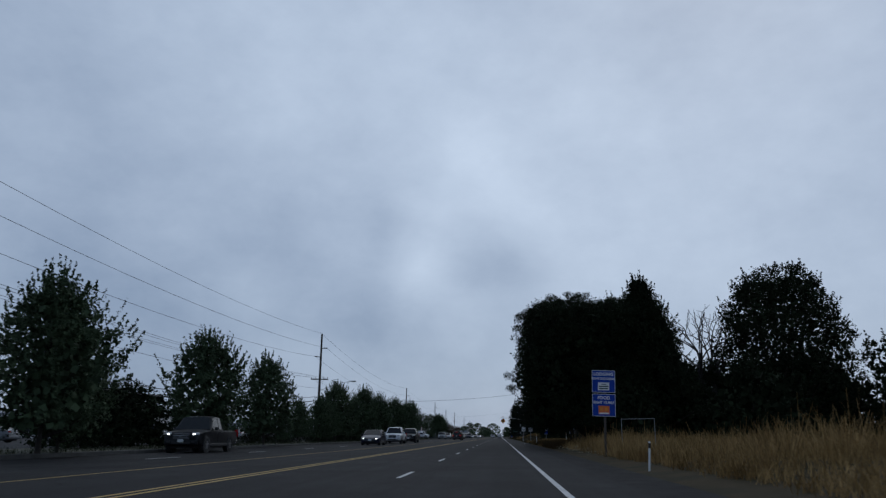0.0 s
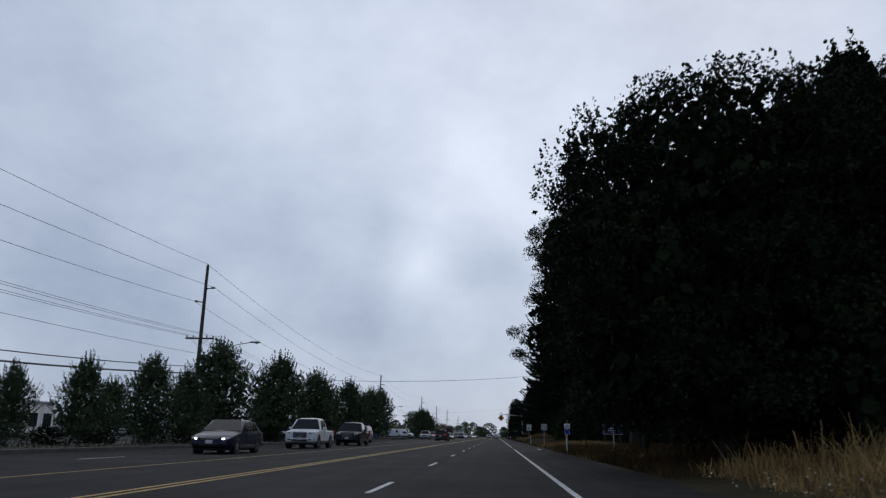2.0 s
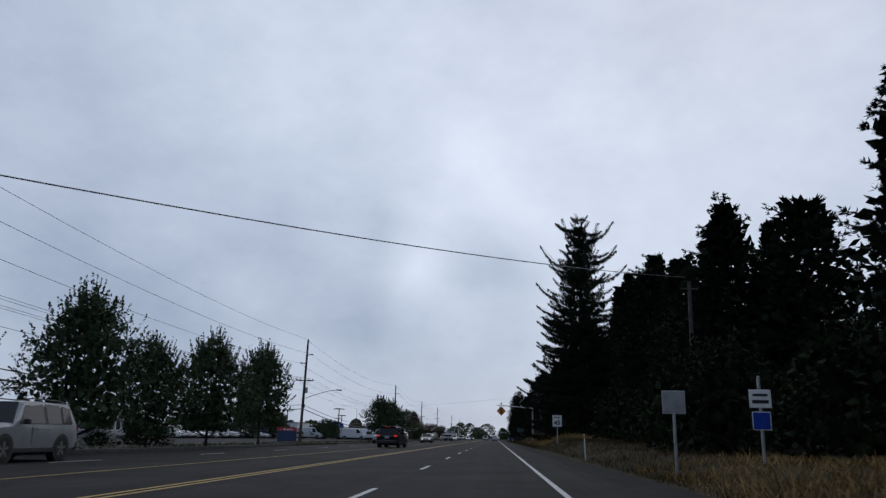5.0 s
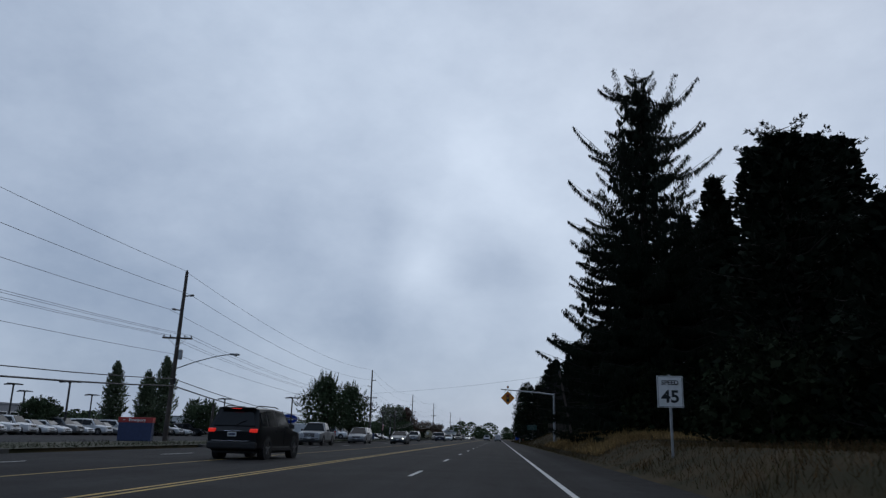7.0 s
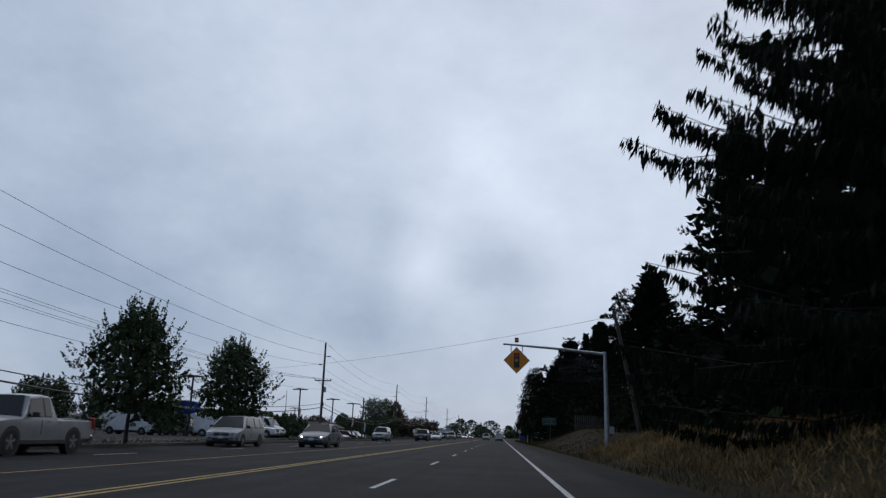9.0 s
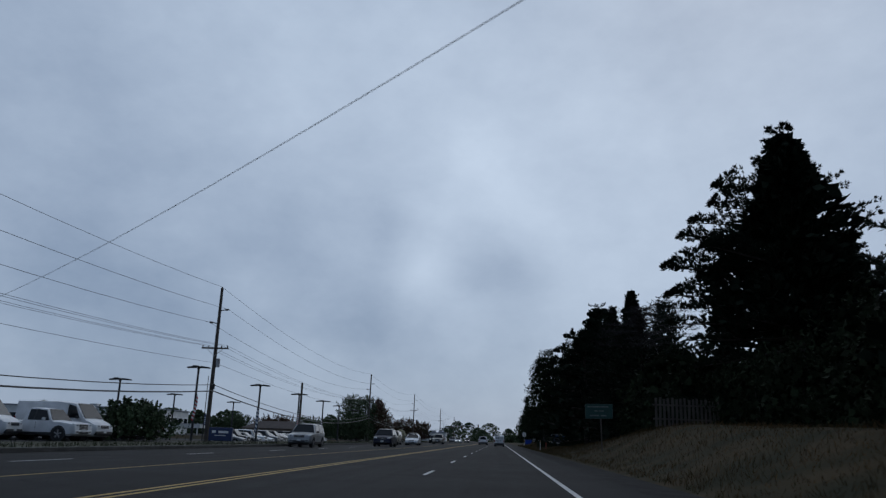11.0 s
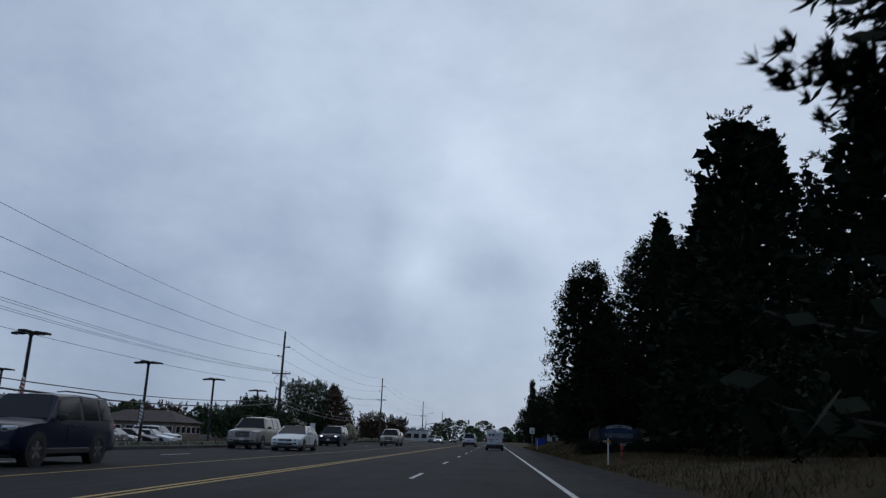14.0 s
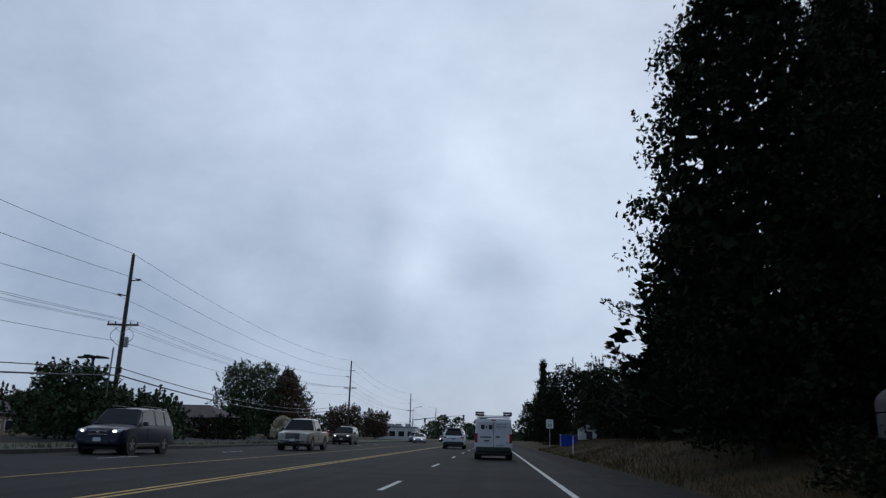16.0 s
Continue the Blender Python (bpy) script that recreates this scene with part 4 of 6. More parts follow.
# trees of the far side
LEFT = [  # x, y, height, radius, shape, red?
    (-44.3, 461.0, 13.6, 6.2, "oak", 0), (-38.5, 464.0, 12.6, 5.6, "maple", 2), (-35.0, 502.0, 7.4, 4.0, "oak", 2), (-30.5, 520.0, 7.0, 3.6, "oak", 2), (-28.4, 374.0, 4.9, 2.4, "oak", 0), (-34.5, 388.0, 3.7, 3.4, "oak", 0),
    (-43.0, 402.0, 4.6, 4.2, "oak", 0), (-54.0, 404.0, 4.6, 4.6, "oak", 2), (-66.0, 408.0, 4.8, 4.6, "oak", 0), (-78.0, 402.0, 4.6, 4.6, "oak", 0), (-90.0, 402.0, 4.8, 4.6, "oak", 2),
    (-48.6, 220.0, 3.6, 1.7, "oak", 0), (-36.0, 262.0, 3.6, 3.0, "bush", 0), (-44.5, 254.0, 5.1, 2.6, "oak", 0), (-25.8, 275.0, 2.4, 2.7, "bush", 0), (-29.5, 381.0, 3.8, 3.0, "bush", 0), (-31.5, 393.0, 3.7, 3.4, "bush", 0), (-34.0, 381.0, 3.4, 3.0, "bush", 0)]
for i, (x, y, H, R, sh, red) in enumerate(LEFT):
    broadleaf("deciduous_tree", (x, y, 0.14), H, R, 0.3 if sh == "bush" else 0.7, sh, int(3.2 * R * H) + 60, 16 if y > 380 else 26, 0.5, 0.32 if y > 380 else 0.25, 260 + i, M_LEAFRED if red else M_LEAF,
              "leafy tree turning red beyond the car lot" if red else "dark green leafy tree beyond the kerb", lobes=0.22, shoots=60, thick=0.16, arms=10, up=0.3, solid=2.2)
for i, (x, y, H) in enumerate([(-51.3, 240.3, 9.6), (-46.4, 239.5, 8.3), (-43.4, 237.9, 10.2)]):
    broadleaf("poplar_tree", (x, y, 0.14), H, 1.45, 0.5, "column", 220, 20, 0.26, 0.17, 300 + i, M_POPLAR, "slender upright poplar beyond the car lot", lobes=0.3, shoots=170, shoot=1.5, solid=2.4, thick=0.18, arms=8, up=0.8, group="poplars")

broadleaf("young_tree", (-27.9, 233.0, 0.14), 2.9, 1.15, 0.55, "oval", 60, 16, 0.16, 0.11, 330, M_LEAF, "small staked young tree with thin spiky twigs", lobes=0.3, shoots=60, shoot=2.2, thick=0.04, arms=14, up=0.5, solid=1.2)

far = np.random.default_rng(77)


def far_woods(name, spots, label):
    """Distant woods as one mass of leaf clumps."""
    C = []
    for x, y, h, r, n in spots:
        a, u = far.uniform(0, 6.283, n), far.uniform(0, 1, n)
        rr = r * np.sqrt(np.maximum(0.05, 1 - (u * 1.7 - 0.7) ** 2)) * far.uniform(0, 1, n) ** 0.4
        C.append(np.stack([x + rr * np.cos(a), y + rr * np.sin(a), u * h], 1))
    V, F = leaf_quads(np.concatenate(C), 1.25, far, 0.2, 0.85)
    return tagged(quads(name, V, F, M_LEAF), label, "woods", kind="stuff")


far_woods("far_woods", [(x + far.uniform(-4, 4), 470 + far.uniform(-25, 60), far.uniform(3.5, 8.5), far.uniform(3, 7), 400) for x in range(-330, -52, 7)]
          + [(-150 + far.uniform(-14, 14), y, far.uniform(4.5, 8), far.uniform(5, 8), 220) for y in range(40, 470, 11)]
          + [(x + far.uniform(-5, 5), 800 + far.uniform(-60, 60), far.uniform(5, 16), far.uniform(4, 10), 650) for x in range(-190, 190, 6)]
          + [(60 + far.uniform(-12, 20), y, far.uniform(9, 15), far.uniform(6, 9), 200) for y in range(30, 720, 12)], "dark woods along the horizon")

# ---- grass ----
grng = np.random.default_rng(21)


def blades(name, n, pick, height, width, material, label, lean=0.25, tall=False):
    X = np.array([pick() for _ in range(n)])
    Z = np.array([verge_height(x, y) if x > 3.4 or x < -24.6 else 0.14 for x, y in X])
    a = grng.uniform(0, 6.283, n)
    h = height * grng.uniform(0.45, 1.25, n) * np.array([0.45 + 1.0 * max(0, noise.noise((x * 0.3, y * 0.3, 5.0)) + 0.4) for x, y in X]) * (1 + 0.5 * (grng.uniform(0, 1, n) < 0.06))
    B = np.stack([X[:, 0], X[:, 1], Z - 0.02], 1)
    w = np.stack([np.cos(a), np.sin(a), 0 * a], 1) * width
    t = B + np.stack([grng.normal(size=n) * lean * h, grng.normal(size=n) * lean * h, h], 1)
    if tall:
        m = (B + t) / 2 + np.stack([0 * h, 0 * h, 0.1 * h], 1)
        V = np.stack([B - w, B + w, m + w * 0.9, m - w * 0.9, m - w * 0.9, m + w * 0.9, t + w * 0.5, t - w * 0.5], 1).reshape(-1, 3)
    else:
        V = np.stack([B - w, B + w, t + w * 0.4, t - w * 0.4], 1).reshape(-1, 3)
    return tagged(quads(name, V, np.arange(len(V)).reshape(-1, 4), material), label, "grass", kind="stuff")


TUFTS = [(5.0 + 22 * grng.uniform() ** 1.4, grng.uniform(8, 62)) for _ in range(1500)]


def tuft_spot():
    x, y = TUFTS[int(grng.integers(len(TUFTS)))]
    return max(4.7, x + grng.normal() * 0.17), y + grng.normal() * 0.17


blades("tall_grass", 22000, tuft_spot, 0.7, 0.008, M_STRAW, "golden tufts of tall dry grass on the bank", 0.34, True)
blades("tall_grass", 26000, lambda: (5.0 + 22 * grng.uniform() ** 1.4, grng.uniform(8, 62)), 0.5, 0.009, M_STRAW, "tall dry golden grass on the bank", 0.32, True)
# the next two use the darkened straw for shade under the trees
blades("tall_grass", 20000, lambda: (4.0 + 9 * grng.uniform() ** 1.3, grng.uniform(60, 100)), 0.45, 0.012, M_SHADESTRAW, "dry golden grass thinning under the oaks, darkened as in shade", 0.3)
blades("bank_grass", 55000, lambda: (3.9 + 7.5 * grng.uniform() ** 1.2, grng.uniform(113, 400)), 0.17, 0.009, M_SHADESTRAW, "short dry grass on the bank, darkened as in tree shade", 0.45)
blades("bank_grass", 12000, lambda: (4.6 + 6 * grng.uniform() ** 1.1, grng.uniform(180, 226)), 0.26, 0.013, M_STRAW, "paler short grass on the open mound", 0.5)
blades("bank_grass", 15000, lambda: (4.0 + 8 * grng.uniform() ** 1.2, grng.uniform(74, 101) if grng.uniform() < 0.68 else grng.uniform(112, 126)), 0.22, 0.013, M_STRAW, "short dry grass round the side road", 0.5)
blades("bank_grass", 20000, lambda: (3.8 + 5 * grng.uniform() ** 1.5, grng.uniform(84, 400)), 0.2, 0.008, M_GREENGRASS, "patchy green weeds along the shoulder", 0.4)
blades("verge_grass", 20000, lambda: (-17.9 - 3.5 * grng.uniform() ** 1.5, grng.uniform(20, 420)), 0.2, 0.012, M_VERGE, "mown green grass along the kerb", 0.4)

WX, WY = 4.1 + 2.6 * grng.uniform(0, 1, 260) ** 1.3, grng.uniform(34, 58, 260)
WV, WF = leaf_quads(np.stack([WX, WY, [verge_height(x, y) + 0.12 + 0.16 * grng.uniform() for x, y in zip(WX, WY)]], 1), 0.045, grng, 0.8, 0.9)
tagged(quads("wild_flowers", WV, WF, M_BLOSSOM), "small pale wild flowers along the shoulder", "flowers", kind="stuff")

# ---- utility poles and wires ----
POLES = [(-23.7, 3.0, 13.6), (-23.6, 98.6, 13.9), (-24.3, 196.3, 12.7), (-24.1, 284.3, 12.8), (-26.6, 376.2, 13.2), (-27.8, 468.3, 14.7), (-26.2, 560.0, 13.8), (-26.0, 660.0, 13.5)]
ARM2, ARM1, CROSS, COMM = 2.0, 3.1, (5.2, 6.0, 5.2, 5.2, 5.2, 5.2, 5.2, 5.2), 8.6


def utility_pole(i, x, y, h):
    t = thing("utility_pole", (x, y, 0.1), 0, "weathered wooden utility pole with staggered insulator arms and crossarm", "utility pole", "utility poles", tilt=(0, (0.0, 0.3, 1.4, 0.2, 0.6, 0.3, 0, 0)[i]))
    part("pole", tube([(0, 0, -0.3), (0, 0, h * 0.5), (0, 0, h - 0.1)], [0.19, 0.155, 0.115], 12), M_POLE, t, smooth=True)
    part("pole_top_pin", tube([(0, 0, h - 0.5), (0, 0, h + 0.02)], [0.05, 0.07], 8), M_CERAMIC, t)
    for s, d in ((1, ARM2), (-1, ARM1)):
        a = part("insulator_arm", tube([(s * 0.1, 0, h - d), (s * 0.55, 0, h - d + 0.07)], [0.05, 0.045], 8), M_CERAMIC, t)
        part("insulator", tube([(s * 0.5, 0, h - d + 0.06), (s * 0.72, 0, h - d + 0.09), (s * 0.8, 0, h - d + 0.1)], [0.085, 0.085, 0.03], 10), M_CERAMIC, a)
    c = part("crossarm", box(0, -0.16, h - CROSS[i], 2.3, 0.1, 0.13, 0.012), M_POLE, t)
    for dx in (-1.05, -0.55, 0.55, 1.05):
        part("insulator", tube([(dx, -0.16, h - CROSS[i] + 0.06), (dx, -0.16, h - CROSS[i] + 0.16), (dx, -0.16, h - CROSS[i] + 0.24)], [0.035, 0.06, 0.03], 8), M_CERAMIC, c)
    for s in (-1, 1):
        part("brace", tube([(s * 0.7, -0.16, h - CROSS[i] - 0.05), (0, -0.16, h - CROSS[i] - 0.65)], 0.02, 6), M_STEEL, t)
    part("cable_clamp", box(0.14, 0, h - COMM + 0.25, 0.22, 0.2, 0.45, 0.03), M_DARKSTEEL, t)
    if i in (2, 3, 4):
        part("transformer" if i != 4 else "cable_pot", tube([(0.3, 0.05, h - CROSS[i] - 1.55), (0.3, 0.05, h - CROSS[i] - 1.5), (0.3, 0.05, h - CROSS[i] - 0.9), (0.3, 0.05, h - CROSS[i] - 0.82)], [0.12, 0.17, 0.17, 0.1], 12), M_STEEL, t)
    if i in (4,):
        for s in (-1, 1):
            loop = [(s * (0.1 + 0.75 * math.sin(math.pi * k / 8)), -0.1, h - CROSS[i] - 1.5 * k / 8) for k in range(9)]
            part("jumper_cable", tube(loop, 0.018, 5), M_WIRE, t)
        part("riser_pipe", tube([(-0.5, -0.25, 0.0), (-0.42, -0.2, h - CROSS[i] - 1.6)], 0.06, 8), M_STEEL, t)
    if i in (1, 2):
        zl = 6.55 if i == 1 else 5.35
        k = part("lamp_bracket", tube([(0.1, 0, zl - 0.1), (1.4, 0, zl + 0.42), (3.1, 0, zl + 0.95), (4.1, 0, zl + 1.12)], [0.045, 0.04, 0.035, 0.035], 8), M_STEEL, t)
        hd = bmesh.new()
        add_box(hd, 4.45, 0, zl + 1.14, 0.75, 0.3, 0.14, 0.055)
        hood = part("lamp_head", hd, M_STEEL, k)
        part("lamp_lens", tube([(4.55, 0, zl + 1.1), (4.55, 0, zl + 1.0)], [0.14, 0.07], 10), M_LENS, hood)
    return t


for i, (x, y, h) in enumerate(POLES):
    utility_pole(i, x, y, h)


def wire(label, pts, r, sag, n=14):
    bm, path = bmesh.new(), []
    for a, b in zip(pts, pts[1:]):
        a, b = Vector(a), Vector(b)
        for k in range(n):
            s = k / n
            p = a.lerp(b, s)
            p.z -= 4 * sag * s * (1 - s)
            path.append(p)
    path.append(Vector(pts[-1]))
    add_tube(bm, path, r, 5)
    return tagged(part("overhead_wire", bm, M_WIRE), label, "wire", "overhead wires")


def along(dx, dz, cross=False):
    return [(-23.7 + dx, -95.0, 13.6 + 0.1 - dz - (5.2 if cross else 0))] + [(x + dx, y, h + 0.1 - dz - (CROSS[i] if cross else 0)) for i, (x, y, h) in enumerate(POLES)]


wire("thin power line strung from pole top to pole top", along(0, -0.04), 0.014, 1.5)
wire("thin power line on the insulator arms", along(0.78, ARM2 - 0.1), 0.014, 1.5)
wire("thin power line on the insulator arms", along(-0.78, ARM1 - 0.1), 0.014, 1.5)
for dx in (-1.05, -0.55, 0.55, 1.05):
    wire("thin power line on the crossarm", along(dx, -0.24, True), 0.011, 1.3)
wire("slack service wire between the poles", along(0.1, 1.2, True), 0.012, 1.0)
wire("thick black telephone cable between the poles", along(0.18, COMM - 0.4), 0.03, 1.7)
wire("thick black telephone cable between the poles", along(0.18, COMM + 0.1), 0.05, 1.7)
wire("service wire crossing over the road", [(-23.6, 98.6, 5.25), (9.9, 141.2, 9.4)], 0.018, 0.9, 24)
wire("service wire crossing over the road", [(-36.0, 268.0, 7.4), (6.6, 226.4, 8.0)], 0.009, 0.9, 24)


# ---- road signs ----
def sign_post(t, x, h, r=0.035, y=0.03, material=None):
    return part("post", box(x, y, h / 2 - 0.1, 2 * r, 2 * r, h + 0.2, 0.006), material or M_STEEL, t)


def plate(t, name, x, z, w, h, face, edge=None, y=0.0, corner=0.04, border=0.02):
    """A sheet-metal sign panel with a rim of the border colour and a raised face."""
    p = part(name, box(x, y, z, w, 0.012, h, 0.004), edge or M_SIGNWHITE, t)
    f = part("face", box(x, y - 0.009, z, w - 2 * border, 0.008, h - 2 * border, 0.003), face, p)
    return p, f


def speed_sign(at, number, rz, label):
    t = thing("speed_limit_sign", at, rz, label, "road sign")
    sign_post(t, 0, 2.9)
    p, f = plate(t, "panel", 0, 2.4, 0.76, 0.93, M_SIGNWHITE, M_SIGNWHITE, border=0.012)
    for a, b, w, h in ((0, 0.44, 0.7, 0.012), (0, -0.44, 0.7, 0.012), (-0.35, 0, 0.012, 0.88), (0.35, 0, 0.012, 0.88)):
        part("border_line", box(a, -0.016, 2.4 + b, w, 0.006, h), M_BLACK, p)
    lettering("SPEED", 0.185, M_BLACK, p, (0, -0.018, 2.66))
    lettering(number, 0.5, M_BLACK, p, (0, -0.018, 2.24), wide=1.05)
    return t


def delineator(at, label="thin white plastic delineator post in the grass", h=1.15):
    t = thing("delineator_post", at, 0, label, "marker post", "marker posts", tilt=(random.uniform(-3, 3), random.uniform(-5, 5)))
    part("post", box(0, 0, h / 2 - 0.1, 0.06, 0.025, h + 0.2, 0.008), M_SIGNWHITE, t)
    part("reflector", box(0, -0.02, h - 0.12, 0.07, 0.01, 0.14, 0.003), M_PLASTIC if h < 1.1 else M_AMBER, t)


s = thing("services_sign", (4.75, 36.2, verge_height(4.75, 36.2)), -3, "two blue highway services panels on a wooden post", "road sign", tilt=(0, 1.5))
sign_post(s, 0.05, 3.6, 0.05, 0.07, M_POLE)
p1, f1 = plate(s, "lodging_panel", 0, 3.43, 1.06, 1.02, M_SIGNBLUE)
p2, f2 = plate(s, "food_panel", 0, 2.34, 1.06, 1.02, M_SIGNBLUE)
lettering("LODGING", 0.2, M_SIGNWHITE, p1, (0, -0.018, 3.76))
lettering("RIGHT 2ND SIGNAL", 0.155, M_SIGNWHITE, p1, (0, -0.018, 3.55), wide=0.8)
part("logo_panel", box(0, -0.02, 3.2, 0.52, 0.012, 0.36, 0.003), M_SIGNWHITE, p1)
bars(p1, M_SIGNGREEN, (0, -0.028, 3.2), [(0, 0.1, 0.2, 0.04), (0, 0.0, 0.44, 0.05), (0, -0.1, 0.42, 0.05)])
lettering("FOOD", 0.2, M_SIGNWHITE, p2, (0, -0.018, 2.67))
lettering("RIGHT 1/2 MILE", 0.165, M_SIGNWHITE, p2, (0, -0.018, 2.46), wide=0.85)
part("logo_panel", box(0, -0.02, 2.12, 0.5, 0.012, 0.38, 0.003), M_ORANGE, p2)
bars(p2, M_SIGNWHITE, (0, -0.028, 2.12), [(0, -0.15, 0.44, 0.06)])
bars(p2, M_AMBER, (0, -0.028, 2.12), [(-0.12, 0.04, 0.12, 0.14), (0.1, 0.04, 0.12, 0.14)])

speed_sign((4.9, 164.8, 0.02), "45", -2, "white speed sign with black number on a steel post")
speed_sign((5.55, 408.0, 0.25), "35", 0, "white speed sign with black number beside the shoulder")

g = thing("street_name_sign", (5.2, 266.1, verge_height(5.2, 266.1) - 0.1), -2, "green guide sign with white writing on a steel post", "road sign", tilt=(0, -1))
sign_post(g, 0.1, 2.2, 0.035, material=M_POLE)
gp, gf = plate(g, "panel", 0, 2.35, 1.5, 0.8, M_SIGNGREEN, M_SHADEPRINT, border=0.012)
bars(gp, M_SHADEPRINT, (0, -0.018, 2.35), [(-0.05, 0.25, 1.15, 0.07), (-0.16, 0.02, 0.16, 0.07), (0.12, 0.02, 0.28, 0.07), (-0.25, -0.23, 0.5, 0.07), (0.25, -0.23, 0.3, 0.07)])

# signs near the side road
for x, y, w, h, z, face, lab in ((7.2, 123.2, 0.6, 0.5, 2.2, M_SIGNWHITE, "small white route sign over a blue panel"), (4.75, 122.8, 0.62, 0.62, 2.05, M_ALU, "square grey back of a road sign")):
    s = thing("road_sign", (x, y, verge_height(x, y) - 0.05), 0, lab, "road sign")
    sign_post(s, 0, z + 0.2)
    pp, ff = plate(s, "panel", 0, z - verge_height(x, y), w, h, face, border=0.01)
    if face is M_SIGNWHITE:
        bars(pp, M_BLACK, (0, -0.018, z - verge_height(x, y)), [(0, 0.1, 0.4, 0.07), (0, -0.08, 0.45, 0.09)])
        plate(s, "lower_panel", 0, z - verge_height(x, y) - 0.6, 0.5, 0.5, M_SIGNBLUE, border=0.02)
b = thing("welcome_sign", (11.7, 121.6, verge_height(11.7, 121.6)), 4, "navy blue painted board with white writing and border on two posts", "sign")
for dx in (-0.8, 0.8):
    sign_post(b, dx, 1.6, 0.05, 0.06, M_POLE)
bp, bf = plate(b, "panel", 0, 1.35, 2.0, 0.95, M_SIGNNAVY, border=0.03)
bars(bp, M_SIGNWHITE, (0, -0.02, 1.35), [(-0.35, 0.16, 0.5, 0.16), (0.3, 0.16, 0.62, 0.14), (0, -0.08, 1.0, 0.06), (0.0, -0.25, 0.12, 0.1)])
p = thing("guide_rail", (7.4, 42.0, 0.35), 0, "white metal pipe frame standing in tall grass", "gate")
part("top_rail", tube([(-0.95, 0, 1.53), (0.82, 0, 1.57)], 0.014, 8), M_RIBBON, p)
for dx in (-0.93, 0.81):
    part("post", tube([(dx, 0, -0.3), (dx, 0, 1.57)], 0.014, 8), M_RIBBON, p)
u = thing("service_pole", (10.0, 141.3, 0.6), 0, "slim grey wooden service pole at the bank", "utility pole", tilt=(0, 0.6))
part("pole", tube([(0, 0, -0.3), (0, 0, 8.6)], [0.13, 0.09], 10), M_POLE, u, smooth=True)
part("crossarm", box(0, 0, 8.2, 0.9, 0.08, 0.08, 0.01), M_POLE, u)
u = thing("utility_pole", (7.9, 226.6, 0.7), 0, "leaning dark wooden utility pole on the bank", "utility pole", tilt=(0, -10.5))
part("pole", tube([(0, 0, -0.4), (0, 0, 3.8), (0, 0, 7.6)], [0.14, 0.12, 0.1], 10), M_POLE, u, smooth=True)
part("cap", tube([(0, 0, 7.55), (0, 0, 7.75)], [0.13, 0.12], 10), M_DARKSTEEL, u)

m = thing("overhead_warning_sign", (5.85, 226.0, verge_height(5.85, 226) - 0.1), 0, "amber diamond signal-ahead sign hung from a steel mast arm", "road sign")
part("mast", tube([(0, 0, -0.1), (0, 0, 2.5), (-0.02, 0, 5.35)], [0.15, 0.13, 0.1], 12), M_STEEL, m, smooth=True)
part("base_plate", box(0, 0, 0.06, 0.45, 0.45, 0.06, 0.01), M_STEEL, m)
part("control_box", box(0.28, 0, 1.0, 0.22, 0.3, 0.4, 0.02), M_STEEL, m)
part("mast_arm", tube([(0, 0, 5.2), (-2.5, 0, 5.45), (-5.8, 0, 5.68)], [0.09, 0.075, 0.05], 10), M_STEEL, m, smooth=True)
for dx in (-5.35, -4.7):
    part("hanger", box(dx, 0, 5.42, 0.05, 0.04, 0.4), M_STEEL, m)
bc = part("beacon", box(-5.03, 0, 5.92, 0.22, 0.2, 0.26, 0.03), M_BLACK, m)
part("beacon_lens", tube([(-5.03, -0.1, 5.92), (-5.03, -0.15, 5.92)], [0.08, 0.06], 12), M_AMBER, bc)
dm = part("diamond_panel", box(-5.03, -0.06, 4.75, 1.07, 0.012, 1.07, 0.004, Matrix.Rotation(radians(45), 4, "Y")), M_BLACK, m)
part("face", box(-5.03, -0.07, 4.75, 1.03, 0.008, 1.03, 0.003, Matrix.Rotation(radians(45), 4, "Y")), M_AMBER, dm)
part("signal_symbol", box(-5.03, -0.08, 4.75, 0.32, 0.008, 0.82, 0.01), M_BLACK, dm)
for dz, mm in ((0.26, M_SIGNRED), (0, M_YELLOW), (-0.26, M_SIGNGREEN)):
    part("symbol_disc", tube([(-5.03, -0.084, 4.75 + dz), (-5.03, -0.09, 4.75 + dz)], 0.1, 16), mm, dm)

for x, y in ((4.2, 22.6), (4.15, 89.5), (8.1, 96.6), (4.0, 137.5), (4.7, 319.6), (4.4, 372)):
    delineator((x, y, max(0, verge_height(x, y))), h=0.82 if y == 22.6 else 1.15)
k = thing("marker_post", (5.45, 320.6, verge_height(5.45, 320.6)), 0, "short faded orange utility marker with a wide cap", "marker post", tilt=(0, 2))
part("post", tube([(0, 0, -0.2), (0, 0, 0.3), (0.01, 0, 0.62)], [0.055, 0.05, 0.05], 10), M_MARKER, k, smooth=True)
part("cap", tube([(0.01, 0, 0.58), (0.01, 0, 0.66), (0.01, 0, 0.78), (0.01, 0, 0.8)], [0.06, 0.078, 0.074, 0.05], 12), M_MARKER, k, smooth=True)
for z in (0.2, 0.5):
    part("band", tube([(0, 0, z), (0, 0, z + 0.07)], 0.058, 10), M_DARKSTEEL, k)
part("cross_bar", box(0.0, -0.02, 0.3, 0.34, 0.03, 0.04, 0.008), M_POLE, k)

# picket fence on the bank
fz = verge_height(8.4, 263)
fn = thing("picket_fence", (9.0, 263.0, fz + 0.05), 10, "weathered grey picket fence on top of the bank", "fence")
